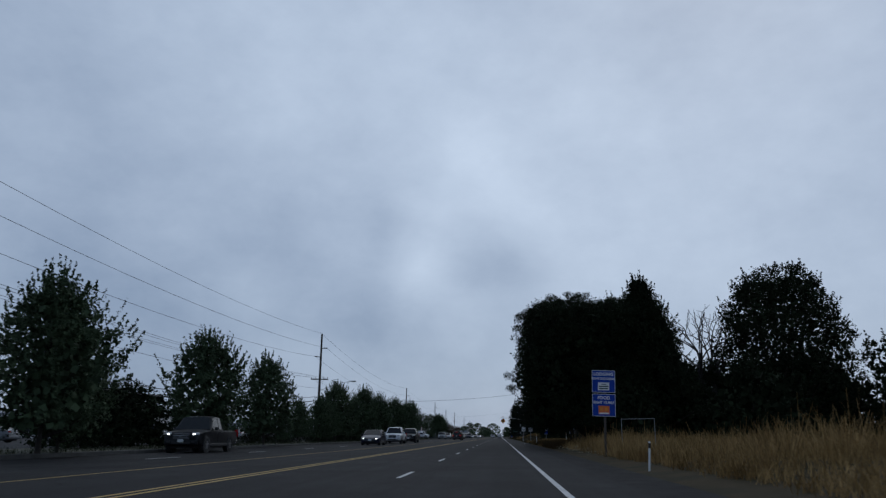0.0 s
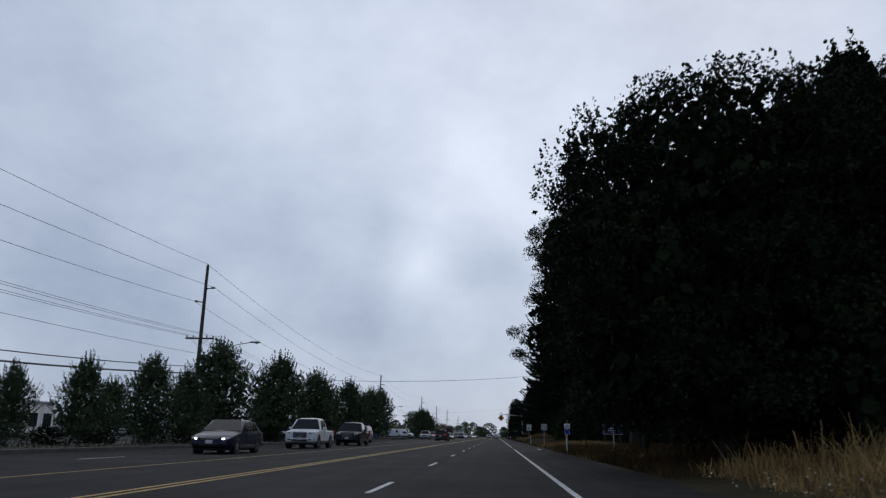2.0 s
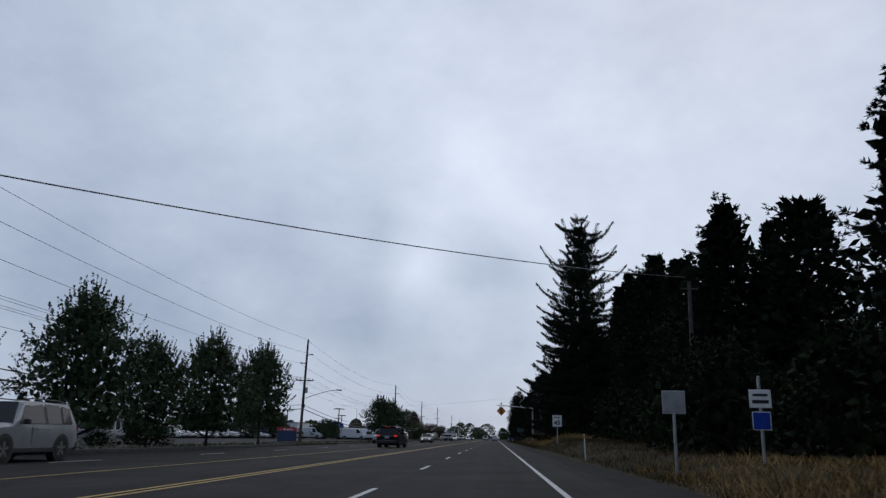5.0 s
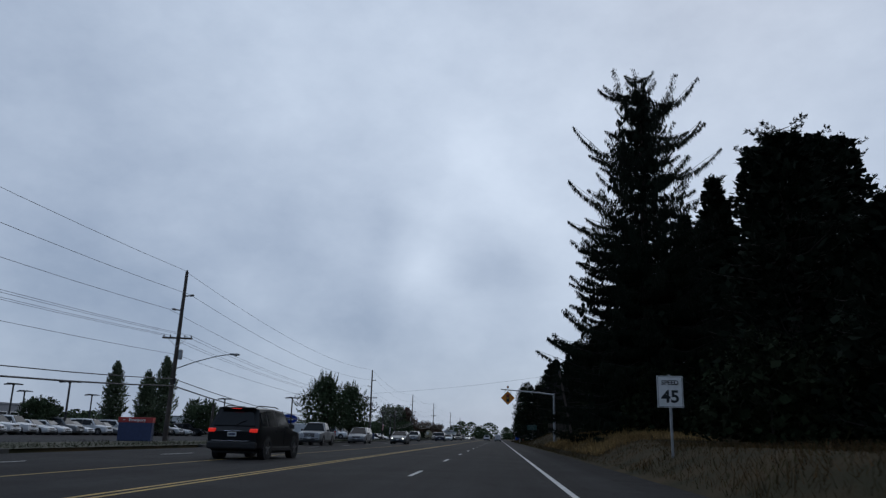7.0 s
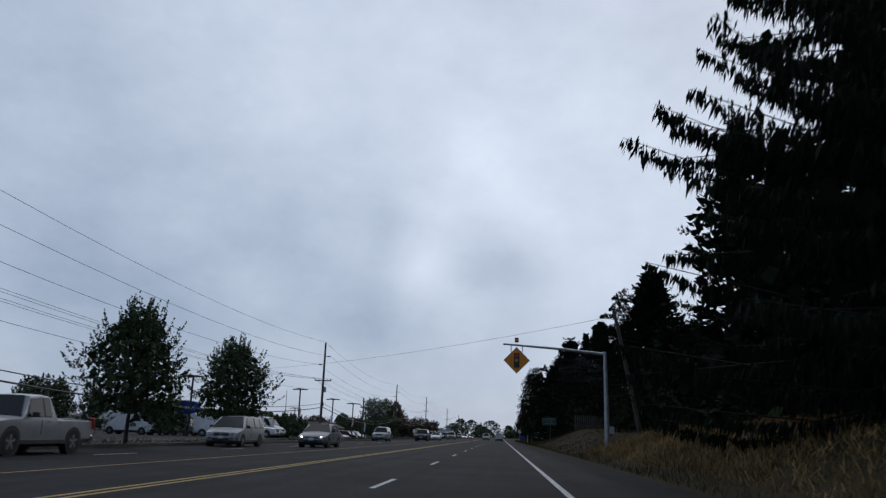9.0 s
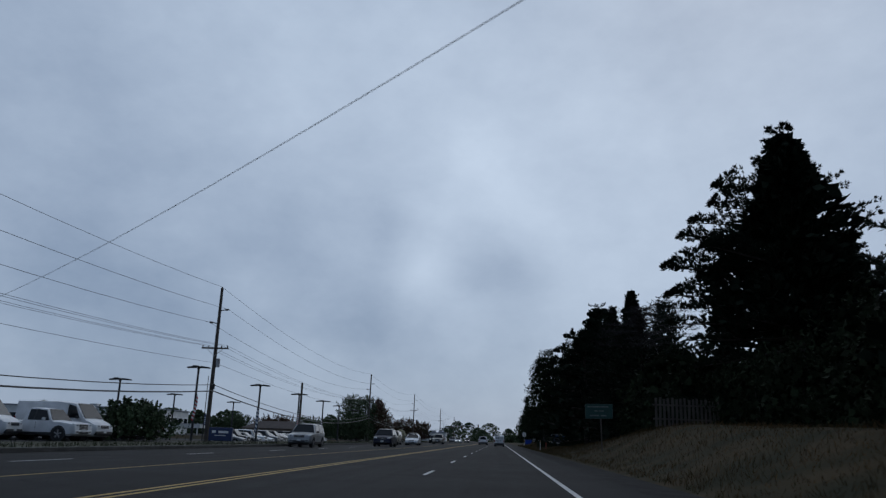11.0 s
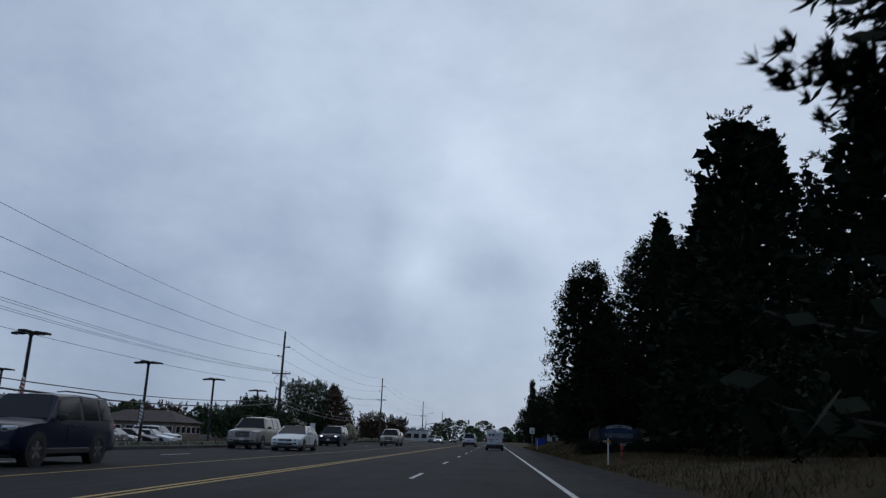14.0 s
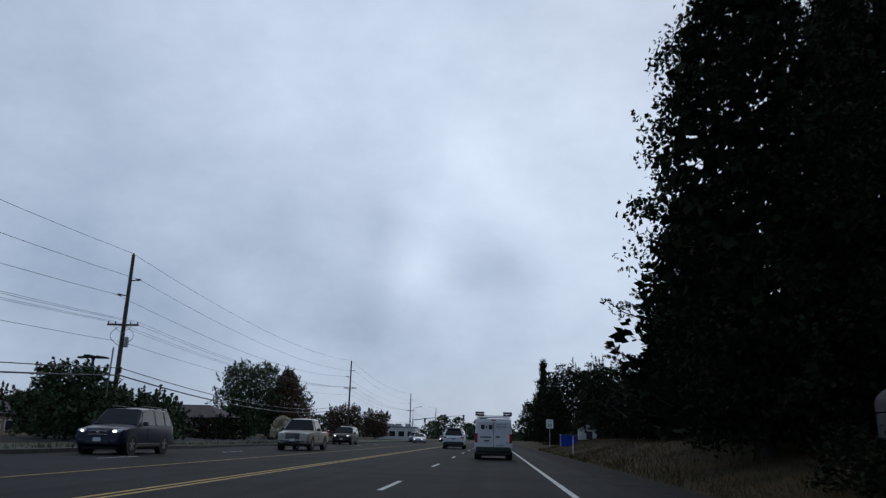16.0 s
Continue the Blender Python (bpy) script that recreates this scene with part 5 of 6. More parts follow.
for i in range(16):
    part("picket", box(-1.4 + i * 0.22, 0, 0.62 + 0.04 * math.sin(i * 2.1), 0.13, 0.025, 1.45, 0.008, Matrix.Rotation(radians(2 * math.sin(i * 1.7)), 4, "Y")), M_POLE, fn)
for z in (0.3, 1.0):
    part("rail", box(0.25, 0.04, z, 3.6, 0.05, 0.09, 0.008), M_POLE, fn)

# the town's welcome sign
def slab(outline, y0, y1):
    """A flat slab from its outline in x and z."""
    bm = bmesh.new()
    f0, f1 = [bm.verts.new((x, y0, z)) for x, z in outline], [bm.verts.new((x, y1, z)) for x, z in outline]
    bm.faces.new(f0)
    bm.faces.new(f1[::-1])
    for k in range(len(outline)):
        bm.faces.new((f0[k], f0[(k + 1) % len(outline)], f1[(k + 1) % len(outline)], f1[k]))
    return bm


e = thing("welcome_sign", (8.1, 338.0, 0.05), 0, "blue arched town welcome sign between grey stone wings", "sign")
for sx in (-1, 1):
    for z0 in (-0.1, 0.46, 0.98):
        part("stone_course", box(sx * 1.68, 0.05, z0 + 0.25, 0.62, 0.45, 0.5, 0.03), M_STONE, e)
    cap = [(sx * 1.37, 1.5), (sx * 1.99, 1.5)] + [(sx * (1.37 + 0.62 * math.cos(0.5 * math.pi * k / 7)), 1.62 + 0.36 * math.sin(0.5 * math.pi * k / 7)) for k in range(8)]
    part("cap_stone", slab(cap if sx > 0 else cap[::-1], -0.17, 0.27), M_STONE, e)
    part("post", box(sx * 1.28, 0.0, 1.02, 0.13, 0.2, 2.1, 0.02), M_DARKSTEEL, e)
part("plinth", box(0, 0.05, 0.2, 4.1, 0.6, 0.5, 0.05), M_STONE, e)
ep = part("panel", slab([(-1.21, 0.55), (1.21, 0.55)] + [(1.21 * math.cos(math.pi * k / 16), 1.8 + 0.36 * math.sin(math.pi * k / 16)) for k in range(17)], -0.06, 0.06), M_SIGNPAINT, e)
part("painted_hill", slab([(-1.19, 0.57), (1.19, 0.57), (1.19, 1.3)] + [(1.0 - 0.2 * k, 1.3 + 0.07 * math.sin(1.7 * k)) for k in range(11)] + [(-1.19, 1.32)], -0.066, -0.061), M_SIGNHILL, ep)
for z, sg in ((1.98, 1), (1.02, -1)):
    top = [(-0.86 + 0.172 * k, z + 0.1 + sg * 0.13 * (1 - ((k - 5) / 5) ** 2)) for k in range(11)]
    rb = part("ribbon", slab([(x, zz - 0.19) for x, zz in top] + top[::-1], -0.085, -0.068), M_RIBBON, ep)
    if sg > 0:
        lettering("WELCOME", 0.15, M_BLACK, rb, (-0.2, -0.088, z + 0.115), wide=1.1)
        lettering("TO", 0.15, M_BLACK, rb, (0.56, -0.088, z + 0.09), (90, 8, 0), wide=1.1)
    else:
        bars(rb, M_BLACK, (0, -0.088, z - 0.1), [(-0.55, 0.07, 0.3, 0.06), (-0.1, 0.0, 0.4, 0.06), (0.4, 0.04, 0.42, 0.06)])
lettering("NEWBERG", 0.4, M_DIMTEXT, ep, (0, -0.07, 1.48), wide=1.0)

for x, y, n, seed in ((6.95, 336.5, 26, 1), (9.75, 336.5, 34, 2)):
    w = thing("white_flowers", (x, y, verge_height(x, y) + 0.35), 0, "small clump of white flowers before the welcome sign", "flowers")
    fr = np.random.default_rng(seed)
    V, F = leaf_quads(fr.normal(size=(n, 3)) * (0.14, 0.08, 0.06) + (0, 0, 0.42), 0.09, fr, 0.6, 0.9)
    quads("blossom", V, F, M_BLOSSOM, w)
    bm = bmesh.new()
    for k in range(7):
        add_tube(bm, [(0.02 * k - 0.06, 0, -0.45), (0.05 * k - 0.15, 0, 0.42)], 0.006, 4)
    part("stem", bm, M_LEAF2, w)

# ---- vehicles ----
def loft(bm, sections):
    """Joins rings of equal count into a closed skin."""
    rings = [[bm.verts.new(p) for p in s] for s in sections]
    n = len(rings[0])
    for r0, r1 in zip(rings, rings[1:]):
        for k in range(n):
            bm.faces.new((r0[k], r0[(k + 1) % n], r1[(k + 1) % n], r1[k]))
    bm.faces.new(rings[0])
    bm.faces.new(rings[-1][::-1])
    return bm


# kind: length, width, height, belt height, clearance, wheel radius, wheelbase share; stations front to back as (share of length, top height, roof half-width share)
KINDS = {
    "sedan": dict(L=4.75, W=1.82, H=1.45, belt=0.93, low=0.2, wr=0.33, axles=(0.19, 0.78), hood=[(0.0, 0.62), (0.03, 0.72), (0.27, 0.93)], roof=[(0.29, 0.96), (0.45, 1.43), (0.62, 1.45), (0.74, 1.38), (0.87, 1.04)], tail=[(0.89, 1.02), (0.98, 0.98), (1.0, 0.8)]),
    "suv": dict(L=4.75, W=1.92, H=1.8, belt=1.08, low=0.26, wr=0.38, axles=(0.18, 0.79), hood=[(0.0, 0.78), (0.025, 0.96), (0.24, 1.1)], roof=[(0.26, 1.13), (0.385, 1.74), (0.6, 1.8), (0.9, 1.76), (0.965, 1.12)], tail=[(0.975, 1.08), (1.0, 0.95)]),
    "big_suv": dict(L=5.25, W=2.02, H=1.92, belt=1.18, low=0.28, wr=0.4, axles=(0.18, 0.78), hood=[(0.0, 0.86), (0.02, 1.08), (0.25, 1.2)], roof=[(0.27, 1.23), (0.385, 1.85), (0.6, 1.92), (0.92, 1.88), (0.97, 1.2)], tail=[(0.98, 1.15), (1.0, 1.0)]),
    "minivan": dict(L=4.95, W=1.96, H=1.72, belt=1.0, low=0.22, wr=0.34, axles=(0.17, 0.78), hood=[(0.0, 0.68), (0.03, 0.82), (0.17, 1.0)], roof=[(0.19, 1.03), (0.36, 1.66), (0.6, 1.72), (0.92, 1.68), (0.965, 1.05)], tail=[(0.975, 1.0), (1.0, 0.85)]),
    "pickup": dict(L=5.6, W=1.98, H=1.85, belt=1.12, low=0.3, wr=0.4, axles=(0.17, 0.77), hood=[(0.0, 0.82), (0.02, 1.02), (0.24, 1.14)], roof=[(0.255, 1.16), (0.345, 1.79), (0.46, 1.85), (0.535, 1.82), (0.575, 1.2)], tail=[(0.585, 1.13), (0.985, 1.13), (1.0, 1.05)]),
    "van": dict(L=5.6, W=2.02, H=2.35, belt=1.3, low=0.26, wr=0.36, axles=(0.17, 0.8), hood=[(0.0, 0.85), (0.02, 1.0), (0.13, 1.28)], roof=[(0.145, 1.33), (0.28, 2.24), (0.5, 2.35), (0.985, 2.32), (0.992, 1.35)], tail=[(0.994, 1.3), (1.0, 1.1)]),
    "small_van": dict(L=4.73, W=1.74, H=1.87, belt=1.08, low=0.24, wr=0.33, axles=(0.17, 0.8), hood=[(0.0, 0.75), (0.02, 0.88), (0.16, 1.06)], roof=[(0.175, 1.1), (0.32, 1.78), (0.5, 1.87), (0.96, 1.85), (0.985, 1.14)], tail=[(0.99, 1.1), (1.0, 0.9)]),
}


def wheel(t, x, y, r, w=0.23):
    """Tyre with a rounded tread and a dished five-spoke rim, axis along x."""
    bm, prof, n = bmesh.new(), [(-0.5, 0.62), (-0.5, 0.9), (-0.32, 1.0), (0.32, 1.0), (0.5, 0.9), (0.5, 0.62)], 16
    rings = [[bm.verts.new((x + a * w, y + math.cos(2 * math.pi * k / n) * r * b, r + math.sin(2 * math.pi * k / n) * r * b)) for a, b in prof] for k in range(n)]
    for k in range(n):
        for j in range(len(prof)):
            bm.faces.new((rings[k][j], rings[k][(j + 1) % 6], rings[(k + 1) % n][(j + 1) % 6], rings[(k + 1) % n][j]))
    wh = part("wheel", bm, M_TYRE, t, smooth=True)
    rm, s = bmesh.new(), (1 if x > 0 else -1)
    xo = x + s * w * 0.4
    add_tube(rm, [(xo - s * 0.03, y, r), (xo - s * 0.015, y, r)], r * 0.63, 14)
    for k in range(5):
        a = 2 * math.pi * k / 5 + 0.3
        add_box(rm, xo, y + math.cos(a) * r * 0.3, r + math.sin(a) * r * 0.3, 0.03, r * 0.58, r * 0.17, 0.0, Matrix.Rotation(a, 4, "X"))
    part("rim", rm, M_RIM, wh)


def car(kind, at, rz, colour, label, lights="off", group="traffic", name="car", category="car", rack=False):
    """A vehicle facing +y of its own, origin on the road under its middle."""
    K = KINDS[kind]
    L, W, hw = K["L"], K["W"], K["W"] / 2
    t = thing(name, at, rz, label, category, group)
    Y = lambda f: L / 2 - f * L
    low, belt = K["low"], K["belt"]
    body = bmesh.new()
    secs = []
    (f0, z0), (f1, z1), (f2, z2) = K["hood"]
    nose = [(0.0, z0 - 0.05), (f1 * 0.25, z0 + (z1 - z0) * 0.5), (f1, z1)]
    nose += [(f1 + (f2 - f1) * s, z1 + (z2 - z1) * (1 - (1 - s) ** 1.7)) for s in (0.15, 0.35, 0.65, 1.0)]
    stations = [(f, z, 0.0) for f, z in nose] + [(f, z, 1.0) for f, z in K["roof"]] + [(f, z, 0.0) for f, z in K["tail"]]
    for i, (f, z, up) in enumerate(stations):
        e = 1.0 - 0.15 * max(0, 1 - f / 0.1) ** 2.2 - (0.08 * max(0, (f - 0.9) / 0.1) ** 2 if kind not in ("van", "small_van") else 0.02 * max(0, (f - 0.97) / 0.03))
        b = min(z, belt + 0.03 * (f - 0.4))
        rw = hw * e
        top = rw * (1 - 0.24 * (z - b) / 0.72) if up and kind not in ("van", "small_van") else rw * (1 - 0.07 * (z - b))
        if not up:
            top = rw * 0.86
            b = z - 0.07
        cl = low + (0.16 * max(0, 1 - f / 0.05) + 0.12 * max(0, (f - 0.95) / 0.05))
        secs.append([(rw * 0.86, Y(f), cl), (rw * 0.985, Y(f), cl + 0.12), (rw, Y(f), (b + cl) / 2 + 0.08), (rw * 0.975, Y(f), b), (top, Y(f), z - 0.035), (top * 0.86, Y(f), z), (0, Y(f), z + 0.025),
                     (-top * 0.86, Y(f), z), (-top, Y(f), z - 0.035), (-rw * 0.975, Y(f), b), (-rw, Y(f), (b + cl) / 2 + 0.08), (-rw * 0.985, Y(f), cl + 0.12), (-rw * 0.86, Y(f), cl)])
    loft(body, secs)
    body_ob = part("body", body, colour, t, smooth=True)
    nh = len(nose)
    R = secs[nh:nh + 5]

    def pane(nm, corners, inset, par, material=M_GLASS, off=0.018):
        c = [Vector(p) for p in corners]
        mid = sum(c, Vector()) / len(c)
        nrm = (c[1] - c[0]).cross(c[2] - c[0]).normalized()
        if nrm.dot(mid - Vector((0, 0, 0.9))) < 0:
            nrm = -nrm
        bm = bmesh.new()
        inner = [mid + (p - mid) * inset + nrm * off for p in c]
        lower = [mid + (p - mid) * inset - nrm * 0.02 for p in c]
        a, b2 = [bm.verts.new(p) for p in inner], [bm.verts.new(p) for p in lower]
        bm.faces.new(a)
        for k in range(len(a)):
            bm.faces.new((a[k], a[(k + 1) % len(a)], b2[(k + 1) % len(a)], b2[k]))
        return part(nm, bm, material, par)

    pane("windscreen", [R[0][4], R[1][5], R[1][7], R[0][8]], 0.93, t, off=0.05)
    closed = kind in ("van", "small_van")
    if not closed:
        pane("rear_window", [R[4][4], R[3][5], R[3][7], R[4][8]], 0.84, t, off=0.05)
    lerp = lambda p, q, s: tuple(a + (b - a) * s for a, b in zip(p, q))
    for sgn in (0, 1):
        gi, gt = ((3, 4), (9, 8))[sgn]
        b0, b1, b2, b3 = R[0][gi], R[1][gi], R[2][gi], R[3][gi]
        t1, t2, t3 = R[1][gt], R[2][gt], R[3][gt]
        if not closed:
            pane("window_surround", [lerp(b0, b1, 0.2), b3 if kind == "pickup" else lerp(b3, R[4][gi], 0.3), t3 if kind == "pickup" else lerp(t3, R[4][gt], 0.12), lerp(b0, t1, 0.95)], 0.93, t, M_PLASTIC, 0.01)
        pane("front_side_window", [lerp(b0, b1, 0.35), b2 if not closed else lerp(b1, b2, 0.4), t2 if not closed else lerp(t1, t2, 0.4), lerp(b0, t1, 0.9)], 0.86, t)
        if not closed and kind != "pickup":
            pane("rear_side_window", [b2, lerp(b2, b3, 0.62), lerp(t2, t3, 0.62), t2], 0.86, t)
            pane("quarter_window", [lerp(b2, b3, 0.64), lerp(b3, R[4][gi], 0.25), lerp(t3, R[4][gt], 0.1), lerp(t2, t3, 0.64)], 0.84, t)
        elif kind == "pickup":
            pane("rear_side_window", [b2, b3, t3, t2], 0.84, t)
        sx = 1 if sgn == 0 else -1
        mir = part("door_mirror", box(sx * (hw + 0.1), Y(K["roof"][0][0] + 0.08), belt + 0.1, 0.2, 0.12, 0.16, 0.03), M_PLASTIC if colour is not P_WHITE or closed else colour, t)
        for fy in (0.5, 0.62) if not closed else (0.36,):
            part("door_handle", box(sx * (hw + 0.005), Y(fy), belt - 0.1, 0.03, 0.17, 0.035, 0.01), colour, t)
        part("sill_trim", box(sx * hw * 0.965, Y((K["axles"][0] + K["axles"][1]) / 2), low + 0.1, 0.07, L * (K["axles"][1] - K["axles"][0]) - 2.2 * K["wr"], 0.16, 0.025), M_PLASTIC, t)
        part("door_seam", box(sx * (hw * 0.999), Y((K["axles"][0] + K["axles"][1]) / 2 - 0.04), (belt + low) / 2 + 0.12, 0.012, 0.012, belt - low - 0.34), M_PLASTIC, t)
        for f in K["axles"]:
            arch = bmesh.new()
            add_tube(arch, [(sx * (hw - 0.24), Y(f), K["wr"] + 0.01), (sx * (hw + 0.004), Y(f), K["wr"] + 0.01)], K["wr"] * 1.16, 20)
            part("wheel_arch", arch, M_PLASTIC, t)
            wheel(t, sx * (hw - 0.1), Y(f), K["wr"])
        hz = K["hood"][1][1]
        lamp = part("headlamp", box(sx * hw * 0.7, L / 2 - 0.13, hz - 0.09, hw * 0.36, 0.22, 0.15 if kind != "sedan" else 0.12, 0.045, Matrix.Rotation(-sx * 0.42, 4, "Z")), M_LENS, t)
        part("lamp_reflector", box(sx * hw * 0.66, L / 2 - 0.005, hz - 0.09, hw * 0.13, 0.05, 0.075, 0.02, Matrix.Rotation(-sx * 0.42, 4, "Z")), M_HEAD if lights == "on" else M_CHROME, lamp)
        part("fog_lamp", box(sx * hw * 0.64, L / 2 + 0.01, low + 0.24, 0.2, 0.06, 0.09, 0.02), M_PLASTIC, t)
        tz = belt - 0.12 if kind != "sedan" else 0.82
        lens = M_BRAKE if lights == "brake" else M_TAIL
        if kind == "small_van":
            part("tail_lamp", box(sx * (hw - 0.07), -L / 2 + 0.03, 0.98, 0.13, 0.12, 0.42, 0.03), lens, t)
        elif kind in ("van", "pickup"):
            part("tail_lamp", box(sx * (hw - 0.1), -L / 2 + 0.04, tz, 0.16, 0.1, 0.4, 0.03), lens, t)
        else:
            part("tail_lamp", box(sx * (hw - 0.2), -L / 2 + 0.06, tz + 0.03, 0.26, 0.16, 0.13, 0.03), lens, t)
    tall = 0.34 if kind in ("big_suv", "pickup") else (0.2 if kind in ("suv", "minivan", "van") else 0.13)
    gz = K["hood"][1][1] - 0.04 - tall / 2
    gr = part("grille", box(0, L / 2 - 0.03, gz, hw * 0.86, 0.1, tall, 0.035), M_PLASTIC, t)
    for k in range(4 if tall > 0.3 else 2):
        part("grille_bar", box(0, L / 2 + 0.02, gz - tall * 0.36 + k * tall * (0.24 if tall > 0.3 else 0.6), hw * 0.8, 0.03, 0.022, 0.006), M_CHROME, gr)
    part("badge", box(0, L / 2 + 0.035, gz + 0.02, 0.13, 0.02, 0.07, 0.01), M_CHROME, gr)
    part("air_intake", box(0, L / 2 + 0.005, low + 0.2, hw * 1.0, 0.08, 0.13, 0.025), M_PLASTIC, t)
    part("front_plate", box(0, L / 2 + 0.05, low + 0.3, 0.3, 0.015, 0.14, 0.005), M_PLATE, t)
    part("front_bumper", box(0, L / 2 - 0.08, low + 0.22, W * 0.86, 0.22, 0.26, 0.07), M_PLASTIC if kind in ("van", "small_van") else colour, t)
    part("rear_bumper", box(0, -L / 2 + 0.06, low + 0.22, W * 0.94, 0.24, 0.27, 0.07), M_PLASTIC if kind in ("van", "small_van", "suv") else (M_CHROME if kind == "pickup" else colour), t)
    part("underbody", box(0, 0, low + 0.02, W * 0.78, L * 0.9, 0.16, 0.04), M_PLASTIC, t)
    pl = part("number_plate", box(-0.32 if kind == "small_van" else 0, -L / 2 - 0.01, 0.86 if kind != "pickup" else 0.62, 0.32, 0.03, 0.16, 0.006), M_PLATE, t)
    bars(pl, M_NAVYBAR, (-0.32 if kind == "small_van" else 0, -L / 2 - 0.028, 0.86 if kind != "pickup" else 0.62), [(0, 0, 0.24, 0.06)])
    if kind == "pickup":
        part("bed_lining", box(0, Y(0.78), 1.1, W * 0.8, L * 0.36, 0.06, 0.01), M_PLASTIC, t)
    if kind in ("suv", "big_suv"):
        for sx in (-1, 1):
            part("roof_rail", tube([(sx * hw * 0.62, Y(0.42), K["H"] + 0.03), (sx * hw * 0.62, Y(0.5), K["H"] + 0.07), (sx * hw * 0.62, Y(0.82), K["H"] + 0.06), (sx * hw * 0.62, Y(0.88), K["H"])], 0.02, 6), M_PLASTIC, t)
        part("rear_spoiler", box(0, Y(0.925), K["H"] - 0.03, W * 0.66, 0.22, 0.05, 0.015), colour, t)
        part("high_brake_lamp", box(0, Y(0.945), K["H"] - 0.055, 0.34, 0.03, 0.025), M_BRAKE if lights == "brake" else M_TAIL, t)
        part("rear_wiper", tube([(0.05, Y(0.965) - 0.05, belt + 0.1), (0.4, Y(0.945) - 0.05, belt + 0.26)], 0.012, 5), M_PLASTIC, t)
        part("tailgate_trim", box(0, -L / 2 + 0.02, belt - 0.14, 0.62, 0.04, 0.09, 0.015), M_CHROME, t)
        part("bumper_strip", box(0, -L / 2 - 0.06, low + 0.37, W * 0.72, 0.02, 0.03, 0.006), M_CHROME, t)
    return t


M_NAVYBAR = mat("plate_characters", (0.03, 0.04, 0.1), 0.5, vary=0.05)
# the white work van ahead, with ladder racks and lettering on its doors
VAN_Y = 361.0
v = car("small_van", (-0.35, VAN_Y + 2.37, 0), 0, P_WHITE, "small white work van with roof ladder rack, seen from behind", name="work_van", category="van")
for sx in (-1, 1):
    part("rear_door", box(sx * 0.4, -2.345, 1.1, 0.775, 0.05, 1.28, 0.03), P_WHITE, v)
part("door_seam", box(0.0, -2.373, 1.1, 0.014, 0.006, 1.24), M_PLASTIC, v)
part("plate_recess", box(-0.36, -2.372, 1.02, 0.5, 0.012, 0.05, 0.004), M_PLASTIC, v)
part("door_handle", box(0.2, -2.385, 1.04, 0.2, 0.03, 0.06, 0.012), M_PLASTIC, v)
part("high_brake_lamp", box(0, -2.33, 1.8, 0.22, 0.03, 0.05, 0.01), M_TAIL, v)
for sx in (-0.55, 0.6):
    part("bumper_cap", box(sx, -2.375, 0.52, 0.06, 0.012, 0.06, 0.01), M_PLASTIC, v)
bars(v, M_BLACK, (0, -2.375, 1.48), [(-0.5, 0.0, 0.17, 0.2), (-0.33, 0.0, 0.07, 0.1), (-0.14, 0.0, 0.17, 0.2)], "logo_shape")
bars(v, M_WALLGREY, (0, -2.375, 1.5), [(0.36, 0.1, 0.46, 0.03), (0.36, 0.0, 0.5, 0.05), (0.36, -0.09, 0.36, 0.03)])
bars(v, M_WALLGREY, (0, -2.375, 0.66), [(0.3, 0.0, 0.36, 0.05), (0.66, 0.12, 0.22, 0.04)])
for f in (-2.0, 0.0, 1.2):
    rk = part("rack_bar", tube([(-0.8, f, 1.9), (-0.72, f, 2.0), (0.72, f, 2.0), (0.8, f, 1.9)], 0.025, 8), P_WHITE, v)
for sx in (-1, 1):
    lad = part("ladder_carrier", tube([(sx * 0.62, -2.15, 2.05), (sx * 0.62, 1.4, 2.05)], 0.03, 8), M_ALU, v)
    for z in (2.04, 2.14):
        part("carrier_tube", tube([(sx * 0.86, -2.1, z), (sx * 0.44, -2.1, z)], 0.045, 8), M_DARKSTEEL, lad)
    part("ladder_rail", tube([(sx * 0.8, -2.1, 2.1), (sx * 0.8, 1.5, 2.1)], 0.035, 6), M_ALU, lad)

car("suv", (-3.9, 393.0 + 2.3, 0), 0, P_WHITE, "white crossover driving ahead in the inner lane")
car("suv", (-9.3, 170.4, 0), -4, P_BLACK, "black sport utility vehicle with lit brake lamps in the turning lane", "brake")
